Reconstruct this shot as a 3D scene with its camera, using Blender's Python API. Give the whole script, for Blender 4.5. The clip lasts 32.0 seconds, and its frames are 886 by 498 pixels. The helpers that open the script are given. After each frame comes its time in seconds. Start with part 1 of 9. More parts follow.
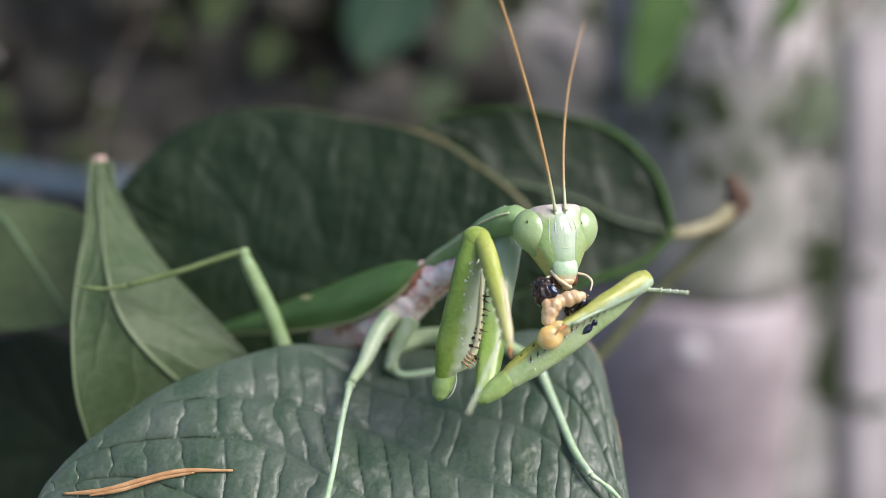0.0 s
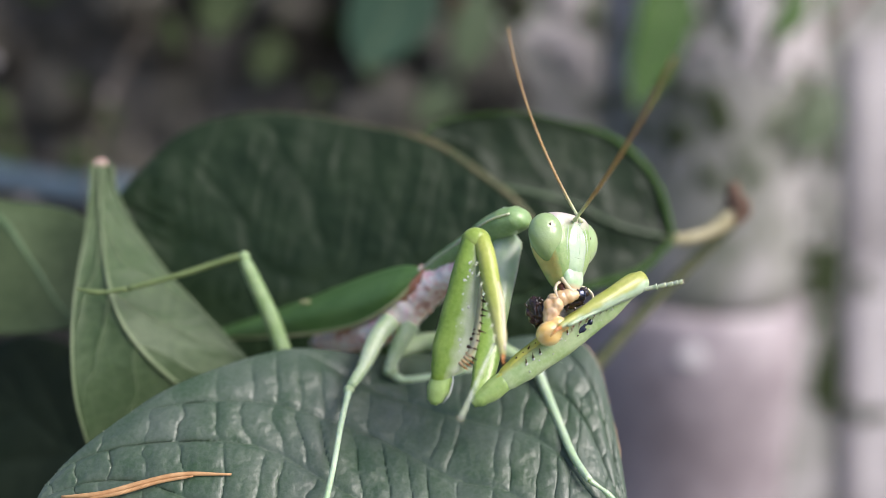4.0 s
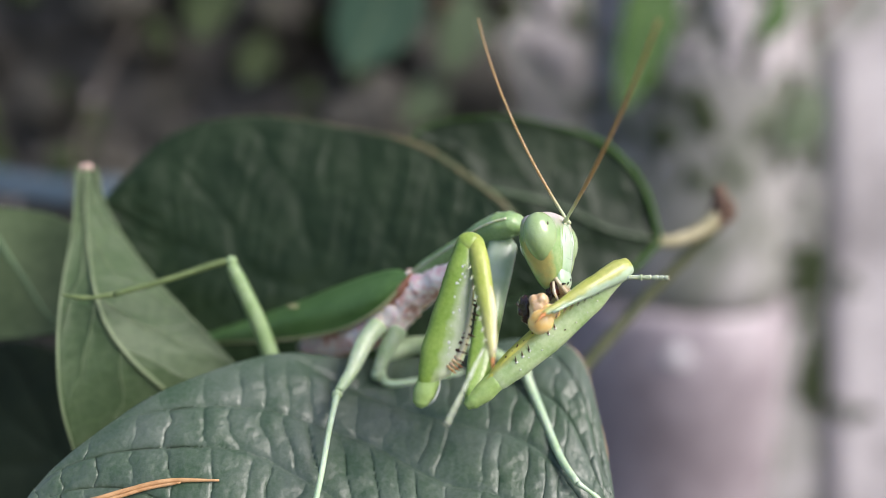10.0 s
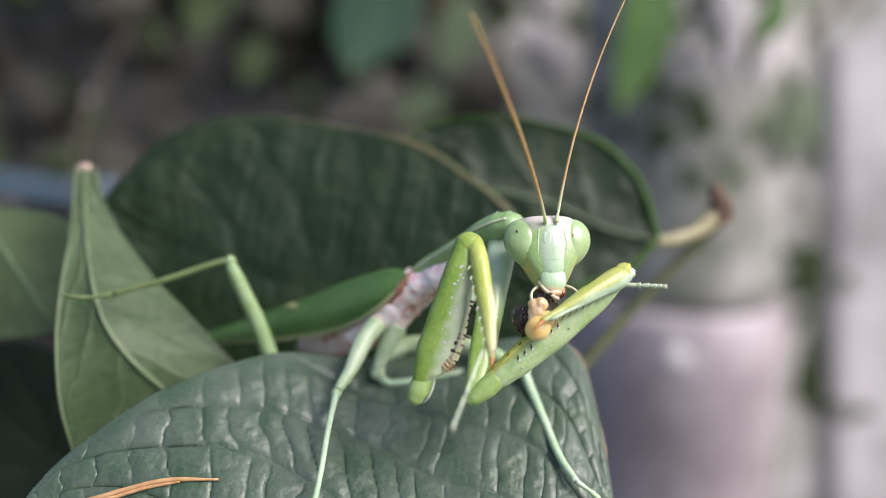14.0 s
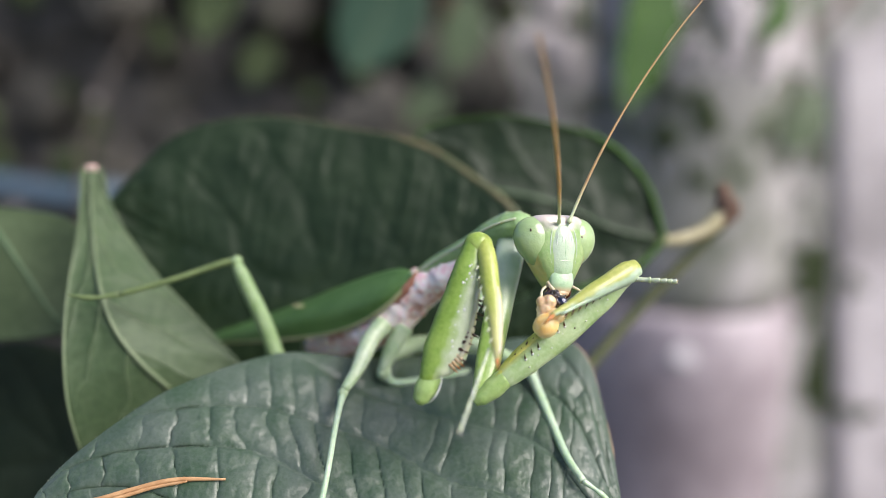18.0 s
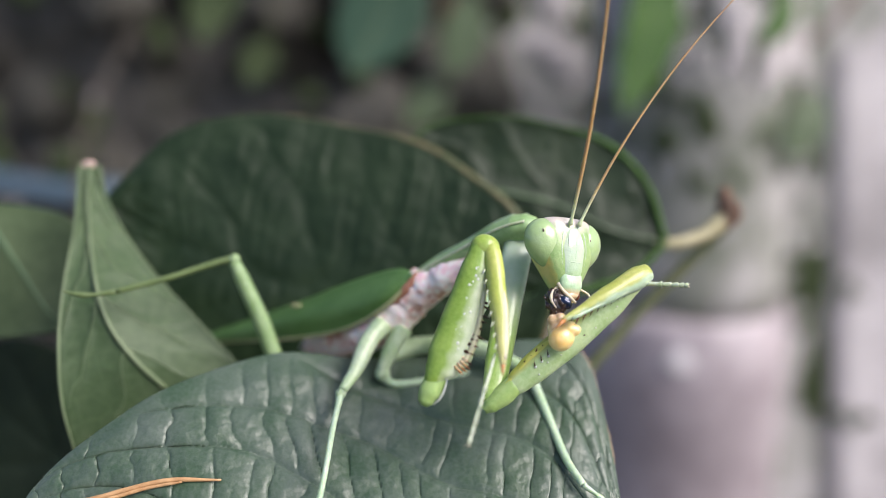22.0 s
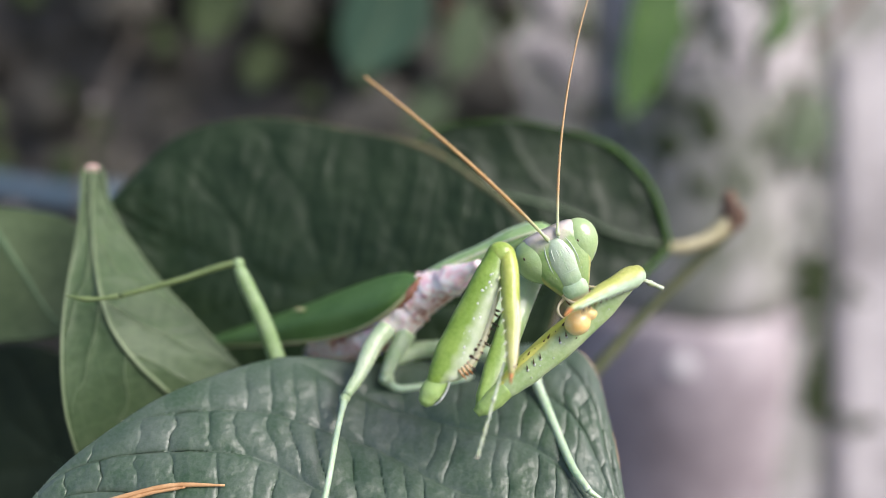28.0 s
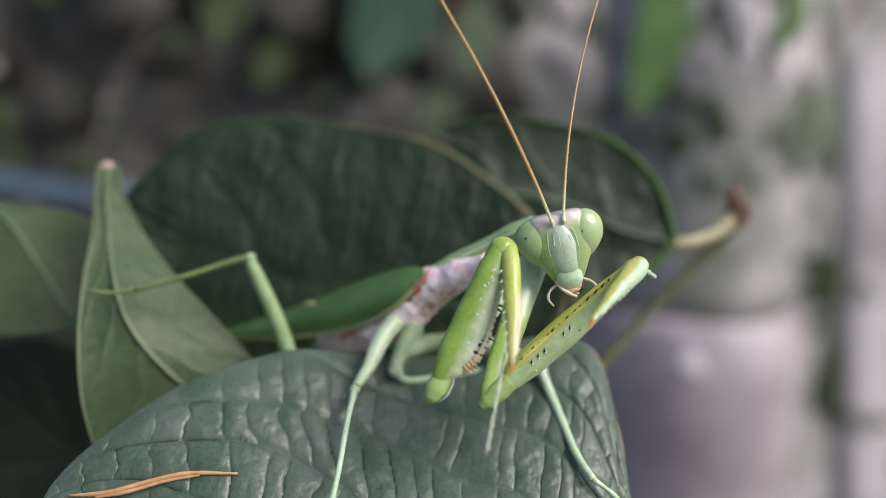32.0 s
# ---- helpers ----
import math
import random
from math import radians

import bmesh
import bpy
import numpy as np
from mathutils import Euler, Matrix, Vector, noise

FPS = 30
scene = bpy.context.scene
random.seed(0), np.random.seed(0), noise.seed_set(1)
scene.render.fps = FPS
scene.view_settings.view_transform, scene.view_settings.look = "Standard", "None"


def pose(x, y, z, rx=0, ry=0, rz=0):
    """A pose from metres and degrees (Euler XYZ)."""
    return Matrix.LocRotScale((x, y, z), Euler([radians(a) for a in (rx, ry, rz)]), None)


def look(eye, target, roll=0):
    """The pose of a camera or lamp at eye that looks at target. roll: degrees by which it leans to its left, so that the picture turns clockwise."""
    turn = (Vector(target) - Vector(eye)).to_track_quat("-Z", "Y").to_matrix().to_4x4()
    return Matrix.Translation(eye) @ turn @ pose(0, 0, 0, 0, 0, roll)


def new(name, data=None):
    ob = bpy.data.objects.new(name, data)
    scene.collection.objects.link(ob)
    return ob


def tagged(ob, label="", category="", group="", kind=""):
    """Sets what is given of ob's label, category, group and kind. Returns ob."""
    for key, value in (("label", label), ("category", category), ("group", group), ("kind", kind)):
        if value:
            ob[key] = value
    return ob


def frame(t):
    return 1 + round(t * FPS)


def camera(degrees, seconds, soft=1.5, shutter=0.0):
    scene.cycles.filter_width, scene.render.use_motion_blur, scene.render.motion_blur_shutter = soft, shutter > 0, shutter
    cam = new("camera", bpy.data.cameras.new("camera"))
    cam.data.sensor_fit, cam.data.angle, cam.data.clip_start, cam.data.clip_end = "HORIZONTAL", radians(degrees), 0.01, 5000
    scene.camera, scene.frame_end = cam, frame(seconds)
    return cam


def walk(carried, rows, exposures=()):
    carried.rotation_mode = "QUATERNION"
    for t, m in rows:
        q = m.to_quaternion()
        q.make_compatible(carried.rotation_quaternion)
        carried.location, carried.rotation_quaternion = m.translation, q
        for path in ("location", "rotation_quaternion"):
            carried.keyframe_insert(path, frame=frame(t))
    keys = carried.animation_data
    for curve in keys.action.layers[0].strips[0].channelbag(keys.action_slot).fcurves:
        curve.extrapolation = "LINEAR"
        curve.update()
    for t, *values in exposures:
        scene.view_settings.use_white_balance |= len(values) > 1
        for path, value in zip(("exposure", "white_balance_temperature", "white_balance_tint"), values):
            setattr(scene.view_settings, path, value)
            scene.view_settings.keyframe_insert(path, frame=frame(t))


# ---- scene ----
cam = camera(60, 32.0, soft=0.75)
cam.data.dof.use_dof = True
cam.data.dof.focus_distance = 0.0742
cam.data.dof.aperture_fstop = 8.6
walk(cam, [
    (0, pose(-0.00012, 0.00007, 0.41977, 76.083, 0.108, -0.081)),
    (0.5, pose(0.00019, -0.00008, 0.41975, 76.073, 0.145, -0.279)),
    (1, pose(-0.00013, -0.00008, 0.41978, 76.088, 0.092, -0.197)),
    (1.5, pose(-0.00034, -0.00000, 0.41978, 76.267, 0.091, -0.181)),
    (2, pose(-0.00041, 0.00004, 0.41973, 76.238, 0.083, -0.123)),
    (2.5, pose(-0.00039, -0.00006, 0.41952, 76.442, 0.099, -0.043)),
    (3, pose(-0.00027, -0.00009, 0.41984, 76.366, -0.187, -0.034)),
    (3.5, pose(-0.00021, -0.00005, 0.41961, 76.513, -0.194, -0.014)),
    (5.5, pose(0.00002, -0.00010, 0.41983, 76.588, -0.135, -0.251)),
    (6, pose(-0.00005, 0.00000, 0.41968, 76.627, -0.155, -0.362)),
    (6.5, pose(0.00000, 0.00001, 0.41983, 76.592, -0.178, -0.448)),
    (7, pose(-0.00004, -0.00001, 0.41968, 76.674, -0.168, -0.545)),
    (7.5, pose(-0.00010, -0.00010, 0.41979, 76.634, -0.129, -0.629)),
    (8, pose(-0.00025, -0.00023, 0.41986, 76.597, -0.106, -0.670)),
    (8.5, pose(-0.00026, -0.00004, 0.42003, 76.581, -0.156, -0.735)),
    (9, pose(-0.00020, -0.00007, 0.41978, 76.664, -0.149, -0.757)),
    (9.5, pose(-0.00015, -0.00013, 0.41996, 76.613, -0.079, -0.926)),
    (10, pose(-0.00009, -0.00011, 0.42001, 76.614, -0.152, -0.950)),
    (10.5, pose(-0.00016, -0.00016, 0.42000, 76.613, -0.127, -1.017)),
    (11, pose(-0.00012, -0.00032, 0.41986, 76.671, -0.196, -1.045)),
    (11.5, pose(-0.00035, -0.00024, 0.41969, 76.673, -0.188, -1.074)),
    (12, pose(-0.00009, -0.00018, 0.41987, 76.672, -0.172, -1.003)),
    (12.5, pose(-0.00024, -0.00034, 0.41950, 76.796, -0.068, -1.074)),
    (13, pose(-0.00014, -0.00032, 0.41985, 76.691, -0.088, -1.111)),
    (13.5, pose(-0.00008, -0.00037, 0.41973, 76.729, -0.057, -1.137)),
    (14, pose(-0.00012, -0.00026, 0.41990, 76.643, -0.093, -1.087)),
    (14.5, pose(-0.00003, -0.00028, 0.41994, 76.683, -0.078, -1.096)),
    (16.5, pose(-0.00043, -0.00024, 0.41954, 76.781, 0.114, -0.985)),
    (17, pose(-0.00026, -0.00035, 0.41977, 76.757, 0.067, -0.887)),
    (17.5, pose(-0.00047, -0.00019, 0.41953, 76.719, 0.031, -0.838)),
    (18, pose(-0.00033, -0.00028, 0.41971, 76.753, 0.093, -0.797)),
    (18.5, pose(-0.00041, -0.00021, 0.41957, 76.771, 0.132, -0.749)),
    (19, pose(-0.00044, -0.00023, 0.41969, 76.715, 0.076, -0.680)),
    (19.5, pose(-0.00029, 0.00021, 0.41981, 76.763, 0.028, -0.752)),
    (20, pose(-0.00070, 0.00083, 0.41952, 76.680, -0.103, -0.781)),
    (20.5, pose(-0.00138, 0.00090, 0.41935, 76.612, -0.313, -0.754)),
    (21, pose(-0.00106, 0.00083, 0.41943, 76.596, -0.367, -0.703)),
    (21.5, pose(-0.00106, 0.00073, 0.41958, 76.671, -0.495, -0.815)),
    (22, pose(-0.00066, 0.00051, 0.41929, 76.926, -0.513, -0.860)),
    (22.5, pose(-0.00059, 0.00073, 0.41959, 76.845, -0.590, -0.841)),
    (23, pose(-0.00077, 0.00078, 0.41951, 76.934, -0.572, -0.893)),
    (23.5, pose(-0.00062, 0.00069, 0.41955, 76.986, -0.519, -0.875)),
    (24, pose(-0.00065, 0.00065, 0.41935, 77.117, -0.468, -0.948)),
    (24.5, pose(-0.00069, 0.00070, 0.41938, 77.184, -0.621, -1.048)),
    (25, pose(-0.00060, 0.00065, 0.41955, 77.226, -0.601, -1.068)),
    (25.5, pose(-0.00094, 0.00062, 0.41934, 77.147, -0.688, -1.066)),
    (27.5, pose(-0.00075, 0.00076, 0.41928, 77.257, -0.386, -0.801)),
    (28, pose(-0.00092, 0.00079, 0.41929, 77.190, -0.490, -0.728)),
    (28.5, pose(-0.00077, 0.00089, 0.41934, 77.211, -0.402, -0.703)),
    (29, pose(-0.00080, 0.00077, 0.41935, 77.212, -0.424, -0.689)),
    (29.5, pose(-0.00126, 0.00025, 0.41951, 77.220, -0.316, -0.692)),
    (30, pose(-0.00111, 0.00000, 0.41952, 77.208, -0.371, -0.648)),
    (30.5, pose(-0.00145, -0.00019, 0.41965, 77.066, -0.358, -0.565)),
    (31, pose(-0.00155, -0.00036, 0.41962, 77.031, -0.263, -0.304)),
    (31.5, pose(-0.00173, -0.00031, 0.41947, 76.994, -0.223, -0.249)),
    (32, pose(-0.00081, -0.00087, 0.41913, 77.125, -0.299, -0.097)),
], exposures=[(0, -0.14, 6300, 15), (2, -0.08, 6300, 15), (9, 0.0, 6300, 15), (14, 0.04, 6300, 15), (20, 0.04, 6300, 15), (25, 0.08, 6300, 15), (28, 0.1, 6300, 15), (30, 0.12, 6300, 15), (31, 0.08, 6300, 15), (32, -0.22, 6300, 15)])

# ---- light: bright overcast daylight, softer glow from the open side ----
world = bpy.data.worlds.new("daylight")
scene.world = world
world.use_nodes = True
wn = world.node_tree
sky = wn.nodes.new("ShaderNodeTexSky")
sky.sky_type = "NISHITA"
sky.sun_disc = False
sky.sun_elevation = radians(46)
sky.sun_rotation = radians(119)
sky.dust_density = 3.0
wn.links.new(sky.outputs[0], wn.nodes["Background"].inputs[0])
wn.nodes["Background"].inputs[1].default_value = 0.15
sun_data = bpy.data.lights.new("sun", "SUN")
sun_data.energy = 3.95
sun_data.angle = radians(36)
sun_data.color = (1.0, 0.94, 0.865)
sun = new("sun", sun_data)
sun.matrix_world = look((1.18, -0.57, 1.72), (0, 0.09, 0.4))

# ---- helpers for building ----
MM = 0.001


def vec(p):
    return Vector(p) * MM


def smooth_path(points, n):
    """n + 1 places on a smooth curve through the points (millimetres)."""
    pts = [Vector(p) for p in points]
    if len(pts) == 2:
        return [pts[0].lerp(pts[1], i / n) for i in range(n + 1)]
    ext = [pts[0] * 2 - pts[1]] + pts + [pts[-1] * 2 - pts[-2]]
    out = []
    segs = len(pts) - 1
    for i in range(n + 1):
        u = i / n * segs
        k = min(int(u), segs - 1)
        f = u - k
        a, b, c, d = ext[k:k + 4]
        out.append(0.5 * ((2 * b) + (c - a) * f + (2 * a - 5 * b + 4 * c - d) * f * f + (3 * b - a - 3 * c + d) * f ** 3))
    return out


def curve_value(keys, u):
    """Smooth value at u of keys [(u, value), ...]."""
    for (a, va), (b, vb) in zip(keys, keys[1:]):
        if u <= b:
            f = 0 if b == a else max(0, (u - a) / (b - a))
            f = f * f * (3 - 2 * f)
            return va + (vb - va) * f
    return keys[-1][1]


def skin(bm, rings, closed_ends=True):
    loops = [[bm.verts.new(p) for p in ring] for ring in rings]
    n = len(loops[0])
    for a, b in zip(loops, loops[1:]):
        for i in range(n):
            bm.faces.new((a[i], a[(i + 1) % n], b[(i + 1) % n], b[i]))
    if closed_ends:
        bm.faces.new(loops[0][::-1])
        bm.faces.new(loops[-1])
    return bm


def tube(points, radii, n=24, segs=10, flat=1.0, bm=None, bumpy=0.0, up=(0.1, -1, 0.2)):
    """A round or flattened limb along points; radii [(u, r), ...] in millimetres."""
    bm = bm or bmesh.new()
    path = smooth_path(points, n)
    rings = []
    side = None
    for i, p in enumerate(path):
        d = (path[min(i + 1, n)] - path[max(i - 1, 0)]).normalized()
        if side is None:
            side = d.cross(Vector(up)).normalized()
        side = (side - d * side.dot(d)).normalized()
        other = d.cross(side)
        r = curve_value(radii, i / n)
        ring = []
        for k in range(segs):
            a = 2 * math.pi * k / segs
            q = r * (1 + bumpy * noise.noise(Vector((i * 0.7, math.cos(a) * 2, math.sin(a) * 2))))
            ring.append((p + side * math.cos(a) * q + other * math.sin(a) * q * flat) * MM)
        rings.append(ring)
    return skin(bm, rings)


def limb(length, profile, n=26, segs=14, bm=None, power=2.0, bow=0.0):
    """A limb along +z in its own space. profile rows: u, half width x, half depth y, shift x, shift y."""
    bm = bm or bmesh.new()
    rings = []
    for i in range(n + 1):
        u = i / n
        wx, wy, sx, sy = (curve_value([(r[0], r[k]) for r in profile], u) for k in (1, 2, 3, 4))
        ring = []
        for k in range(segs):
            a = 2 * math.pi * k / segs
            c, s = math.cos(a), math.sin(a)
            ring.append(Vector((sx + wx * math.copysign(abs(c) ** (2 / power), c) + bow * math.sin(math.pi * u),
                                sy + wy * math.copysign(abs(s) ** (2 / power), s), u * length)) * MM)
        rings.append(ring)
    return skin(bm, rings)


def ball(centre, radii, bm=None, turn=None, bumpy=0.0, u=20, v=14, seed=0.0):
    bm = bm or bmesh.new()
    made = bmesh.ops.create_uvsphere(bm, u_segments=u, v_segments=v, radius=1.0)["verts"]
    for w in made:
        p = Vector(w.co)
        k = 1 + bumpy * noise.fractal(p * 2.2 + Vector((seed, seed, 0)), 1.0, 2.0, 3)
        p = Vector((p.x * radii[0], p.y * radii[1], p.z * radii[2])) * k
        if turn:
            p = turn @ p
        w.co = (p + Vector(centre)) * MM
    return bm


def spike(bm, root, tip, radius, segs=6):
    """A thin curved thorn from root to tip."""
    a, b = Vector(root), Vector(tip)
    d = (b - a).normalized()
    s = d.orthogonal().normalized()
    o = d.cross(s)
    rings = []
    for f, r in ((0, radius), (0.5, radius * 0.62), (1.0, radius * 0.1)):
        c = a.lerp(b, f)
        rings.append([(c + (s * math.cos(2 * math.pi * k / segs) + o * math.sin(2 * math.pi * k / segs)) * r) * MM for k in range(segs)])
    return skin(bm, rings)


def mesh_of(name, bm, material, flat_shade=False):
    bmesh.ops.recalc_face_normals(bm, faces=bm.faces)
    me = bpy.data.meshes.new(name)
    bm.to_mesh(me)
    bm.free()
    me.materials.append(material)
    if not flat_shade:
        me.shade_smooth()
    return me


def part(name, bm, material, parent, label=""):
    ob = new(name, mesh_of(name, bm, material))
    ob.parent = parent
    if label:
        ob["label"] = label
    return ob


def thing(name, place, label, category, group="", kind=""):
    ob = new(name)
    ob.empty_display_size = 0.005
    ob.location = vec(place)
    return tagged(ob, label, category, group, kind)


# ---- materials ----
def material(name, colours, rough=0.5, scale=300.0, detail=6.0, fine=1500.0, bump=0.22, bump_size=0.0002, sss=0.0,
             metal=0.0, coat=0.0, spec=0.5, stops=None, fine_mix=0.35, sss_radius=(1.0, 1.0, 0.4), trans=0.0, stretch=(1, 1, 1)):
    """Noise of two sizes between colours, with a fine relief. Sizes are in repeats a metre, on the thing's own space."""
    m = bpy.data.materials.new(name)
    m.use_nodes = True
    nt = m.node_tree
    b = nt.nodes["Principled BSDF"]
    tc = nt.nodes.new("ShaderNodeTexCoord")
    mp = nt.nodes.new("ShaderNodeMapping")
    mp.inputs["Scale"].default_value = stretch
    nt.links.new(tc.outputs["Object"], mp.inputs["Vector"])
    n1 = nt.nodes.new("ShaderNodeTexNoise")
    n1.inputs["Scale"].default_value = scale
    n1.inputs["Detail"].default_value = detail
    n2 = nt.nodes.new("ShaderNodeTexNoise")
    n2.inputs["Scale"].default_value = fine
    n2.inputs["Detail"].default_value = 4
    for n in (n1, n2):
        nt.links.new(mp.outputs[0], n.inputs["Vector"])
    mx = nt.nodes.new("ShaderNodeMix")
    mx.inputs[0].default_value = fine_mix
    nt.links.new(n1.outputs[0], mx.inputs[2])
    nt.links.new(n2.outputs[0], mx.inputs[3])
    ramp = nt.nodes.new("ShaderNodeValToRGB")
    el = ramp.color_ramp.elements
    count = len(colours)
    pos = stops or [0.36 + 0.28 * i / max(1, count - 1) for i in range(count)]
    while len(el) < count:
        el.new(0.5)
    for e, p, c in zip(el, pos, colours):
        e.position = p
        e.color = (*c, 1)
    nt.links.new(mx.outputs[0], ramp.inputs[0])
    nt.links.new(ramp.outputs[0], b.inputs["Base Color"])
    b.inputs["Roughness"].default_value = rough
    b.inputs["Metallic"].default_value = metal
    b.inputs["Specular IOR Level"].default_value = spec
    b.inputs["Coat Weight"].default_value = coat
    b.inputs["Coat Roughness"].default_value = 0.15
    if sss:
        b.inputs["Subsurface Weight"].default_value = sss
        b.inputs["Subsurface Radius"].default_value = sss_radius
        b.inputs["Subsurface Scale"].default_value = 0.0008
    if trans:
        b.inputs["Transmission Weight"].default_value = trans
    if bump:
        bp = nt.nodes.new("ShaderNodeBump")
        bp.inputs["Strength"].default_value = bump
        bp.inputs["Distance"].default_value = bump_size
        nt.links.new(mx.outputs[0], bp.inputs["Height"])
        nt.links.new(bp.outputs[0], b.inputs["Normal"])
    return m


def leaf_material(name, dark, light, vein, rough, spec, translucent=0.0, bump=0.3, fine=900, grain=0.35, size=160, net=420):
    """Leaf skin: two-scale green mottling, paler net of small veins, faint dust specks."""
    m = material(name, [dark, light], rough=rough, scale=size, fine=fine, fine_mix=grain, bump=bump, bump_size=0.0003, spec=spec)
    nt = m.node_tree
    b = nt.nodes["Principled BSDF"]
    base = b.inputs["Base Color"].links[0].from_socket
    tc = nt.nodes["Texture Coordinate"]
    vor = nt.nodes.new("ShaderNodeTexVoronoi")
    vor.feature = "DISTANCE_TO_EDGE"
    vor.inputs["Scale"].default_value = net
    nt.links.new(tc.outputs["Object"], vor.inputs["Vector"])
    rr = nt.nodes.new("ShaderNodeMapRange")
    rr.inputs["From Max"].default_value = 0.09
    rr.inputs["To Min"].default_value = 0.22
    rr.inputs["To Max"].default_value = 0.0
    nt.links.new(vor.outputs["Distance"], rr.inputs["Value"])
    mx = nt.nodes.new("ShaderNodeMix")
    mx.data_type = "RGBA"
    nt.links.new(rr.outputs[0], mx.inputs[0])
    nt.links.new(base, mx.inputs[6])
    mx.inputs[7].default_value = (*vein, 1)
    nt.links.new(mx.outputs[2], b.inputs["Base Color"])
    if translucent:
        b.inputs["Subsurface Weight"].default_value = translucent
        b.inputs["Subsurface Radius"].default_value = (0.6, 1.0, 0.3)
        b.inputs["Subsurface Scale"].default_value = 0.0012
    return m


leaf_front = leaf_material("waxy_leaf", (0.033, 0.071, 0.032), (0.094, 0.126, 0.098), (0.112, 0.146, 0.116), 0.42, 0.72, 0.0, 0.45, fine=2600, grain=0.38, size=190, net=1300)
# near-black green: deep shade low in the shrub is put into the colour
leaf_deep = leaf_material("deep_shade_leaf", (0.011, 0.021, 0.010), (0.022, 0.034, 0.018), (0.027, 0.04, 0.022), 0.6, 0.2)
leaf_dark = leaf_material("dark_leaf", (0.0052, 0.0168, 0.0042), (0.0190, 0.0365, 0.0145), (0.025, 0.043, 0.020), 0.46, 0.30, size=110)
# underside green darkened: the shade on the leftmost leaf is in the colour
leaf_shade = leaf_material("shaded_leaf_underside", (0.044, 0.070, 0.030), (0.070, 0.102, 0.048), (0.09, 0.126, 0.06), 0.6, 0.3)
leaf_under = leaf_material("leaf_underside", (0.044, 0.078, 0.032), (0.092, 0.134, 0.066), (0.105, 0.152, 0.078), 0.55, 0.35, 0.1, size=70)
leaf_bright = leaf_material("young_leaf", (0.03, 0.088, 0.010), (0.062, 0.138, 0.022), (0.08, 0.16, 0.034), 0.55, 0.25, 0.1, size=60)
leaf_olive = leaf_material("olive_leaf", (0.025, 0.04, 0.014), (0.05, 0.072, 0.026), (0.06, 0.085, 0.034), 0.6, 0.25, size=60)
leaf_far = leaf_material("far_leaf", (0.05, 0.085, 0.035), (0.09, 0.13, 0.065), (0.1, 0.15, 0.08), 0.55, 0.4)
leaf_blue = leaf_material("bluish_leaf", (0.010, 0.036, 0.017), (0.036, 0.082, 0.05), (0.06, 0.12, 0.08), 0.5, 0.3, size=30)
vein_dark = material("dark_leaf_vein", [(0.05, 0.10, 0.045), (0.08, 0.14, 0.06)], 0.5, bump=0.1)
vein_under = material("underside_vein", [(0.12, 0.17, 0.085), (0.17, 0.22, 0.12)], 0.5, bump=0.1)
rim_yellow = material("leaf_rim", [(0.05, 0.085, 0.03), (0.12, 0.115, 0.05), (0.24, 0.165, 0.10)], 0.5, scale=120, bump=0.1)
rim_green = material("leaf_rim_green", [(0.09, 0.14, 0.05), (0.16, 0.21, 0.10)], 0.55, scale=400, bump=0.2)
rim_brown = material("withered_rim", [(0.12, 0.13, 0.06), (0.30, 0.20, 0.13), (0.42, 0.30, 0.24)], 0.6, scale=150)
hair_pale = material("pale_hair", [(0.36, 0.42, 0.31), (0.58, 0.62, 0.52)], 0.6)
tip_pink = material("leaf_tip_skin", [(0.5, 0.33, 0.3), (0.62, 0.5, 0.42)], 0.5)
stem_green = material("stem_skin", [(0.07, 0.09, 0.04), (0.13, 0.14, 0.06)], 0.6, scale=200)
petiole_tan = material("petiole_skin", [(0.33, 0.30, 0.16), (0.5, 0.46, 0.3)], 0.6, scale=200)
bark_brown = material("dry_bark", [(0.08, 0.045, 0.03), (0.25, 0.16, 0.11)], 0.85, scale=260, bump=0.5)
twig_grey = material("dry_twig_skin", [(0.12, 0.10, 0.08), (0.2, 0.17, 0.14)], 0.7, scale=200)
straw = material("dry_straw", [(0.42, 0.22, 0.09), (0.62, 0.38, 0.19)], 0.5, scale=500, stretch=(1, 1, 1))

skin_green = material("mantis_green", [(0.241, 0.396, 0.103), (0.396, 0.533, 0.206)], 0.34, scale=350, fine=2500, bump=0.4, sss=0.25, coat=0.15)
skin_lime = material("mantis_lime", [(0.241, 0.37, 0.0516), (0.404, 0.516, 0.138)], 0.32, scale=300, fine=2500, bump=0.4, sss=0.3, coat=0.2)
skin_mint = material("mantis_mint", [(0.361, 0.533, 0.327), (0.568, 0.688, 0.516)], 0.32, scale=350, fine=2500, bump=0.4, sss=0.3, coat=0.2)
skin_yellow = material("mantis_yellow", [(0.396, 0.464, 0.0774), (0.568, 0.568, 0.172)], 0.38, scale=300, fine=2500, bump=0.4, sss=0.3, coat=0.2)
skin_cream = material("mantis_cream", [(0.516, 0.585, 0.378), (0.671, 0.688, 0.533)], 0.38, scale=600, fine=3000, sss=0.3)
skin_pink = material("mantis_pink", [(0.62, 0.25, 0.17), (0.96, 0.68, 0.64), (1.0, 0.93, 0.90), (0.97, 0.70, 0.72), (0.72, 0.40, 0.50)], 0.4, scale=290, fine=1400,
                     sss=0.2, bump=0.3, stops=[0.37, 0.43, 0.51, 0.60, 0.68])
wing_green = material("mantis_wing", [(0.055, 0.13, 0.027), (0.088, 0.18, 0.048)], 0.42, scale=260, fine=1800, bump=0.25, stretch=(0.25, 1, 1))


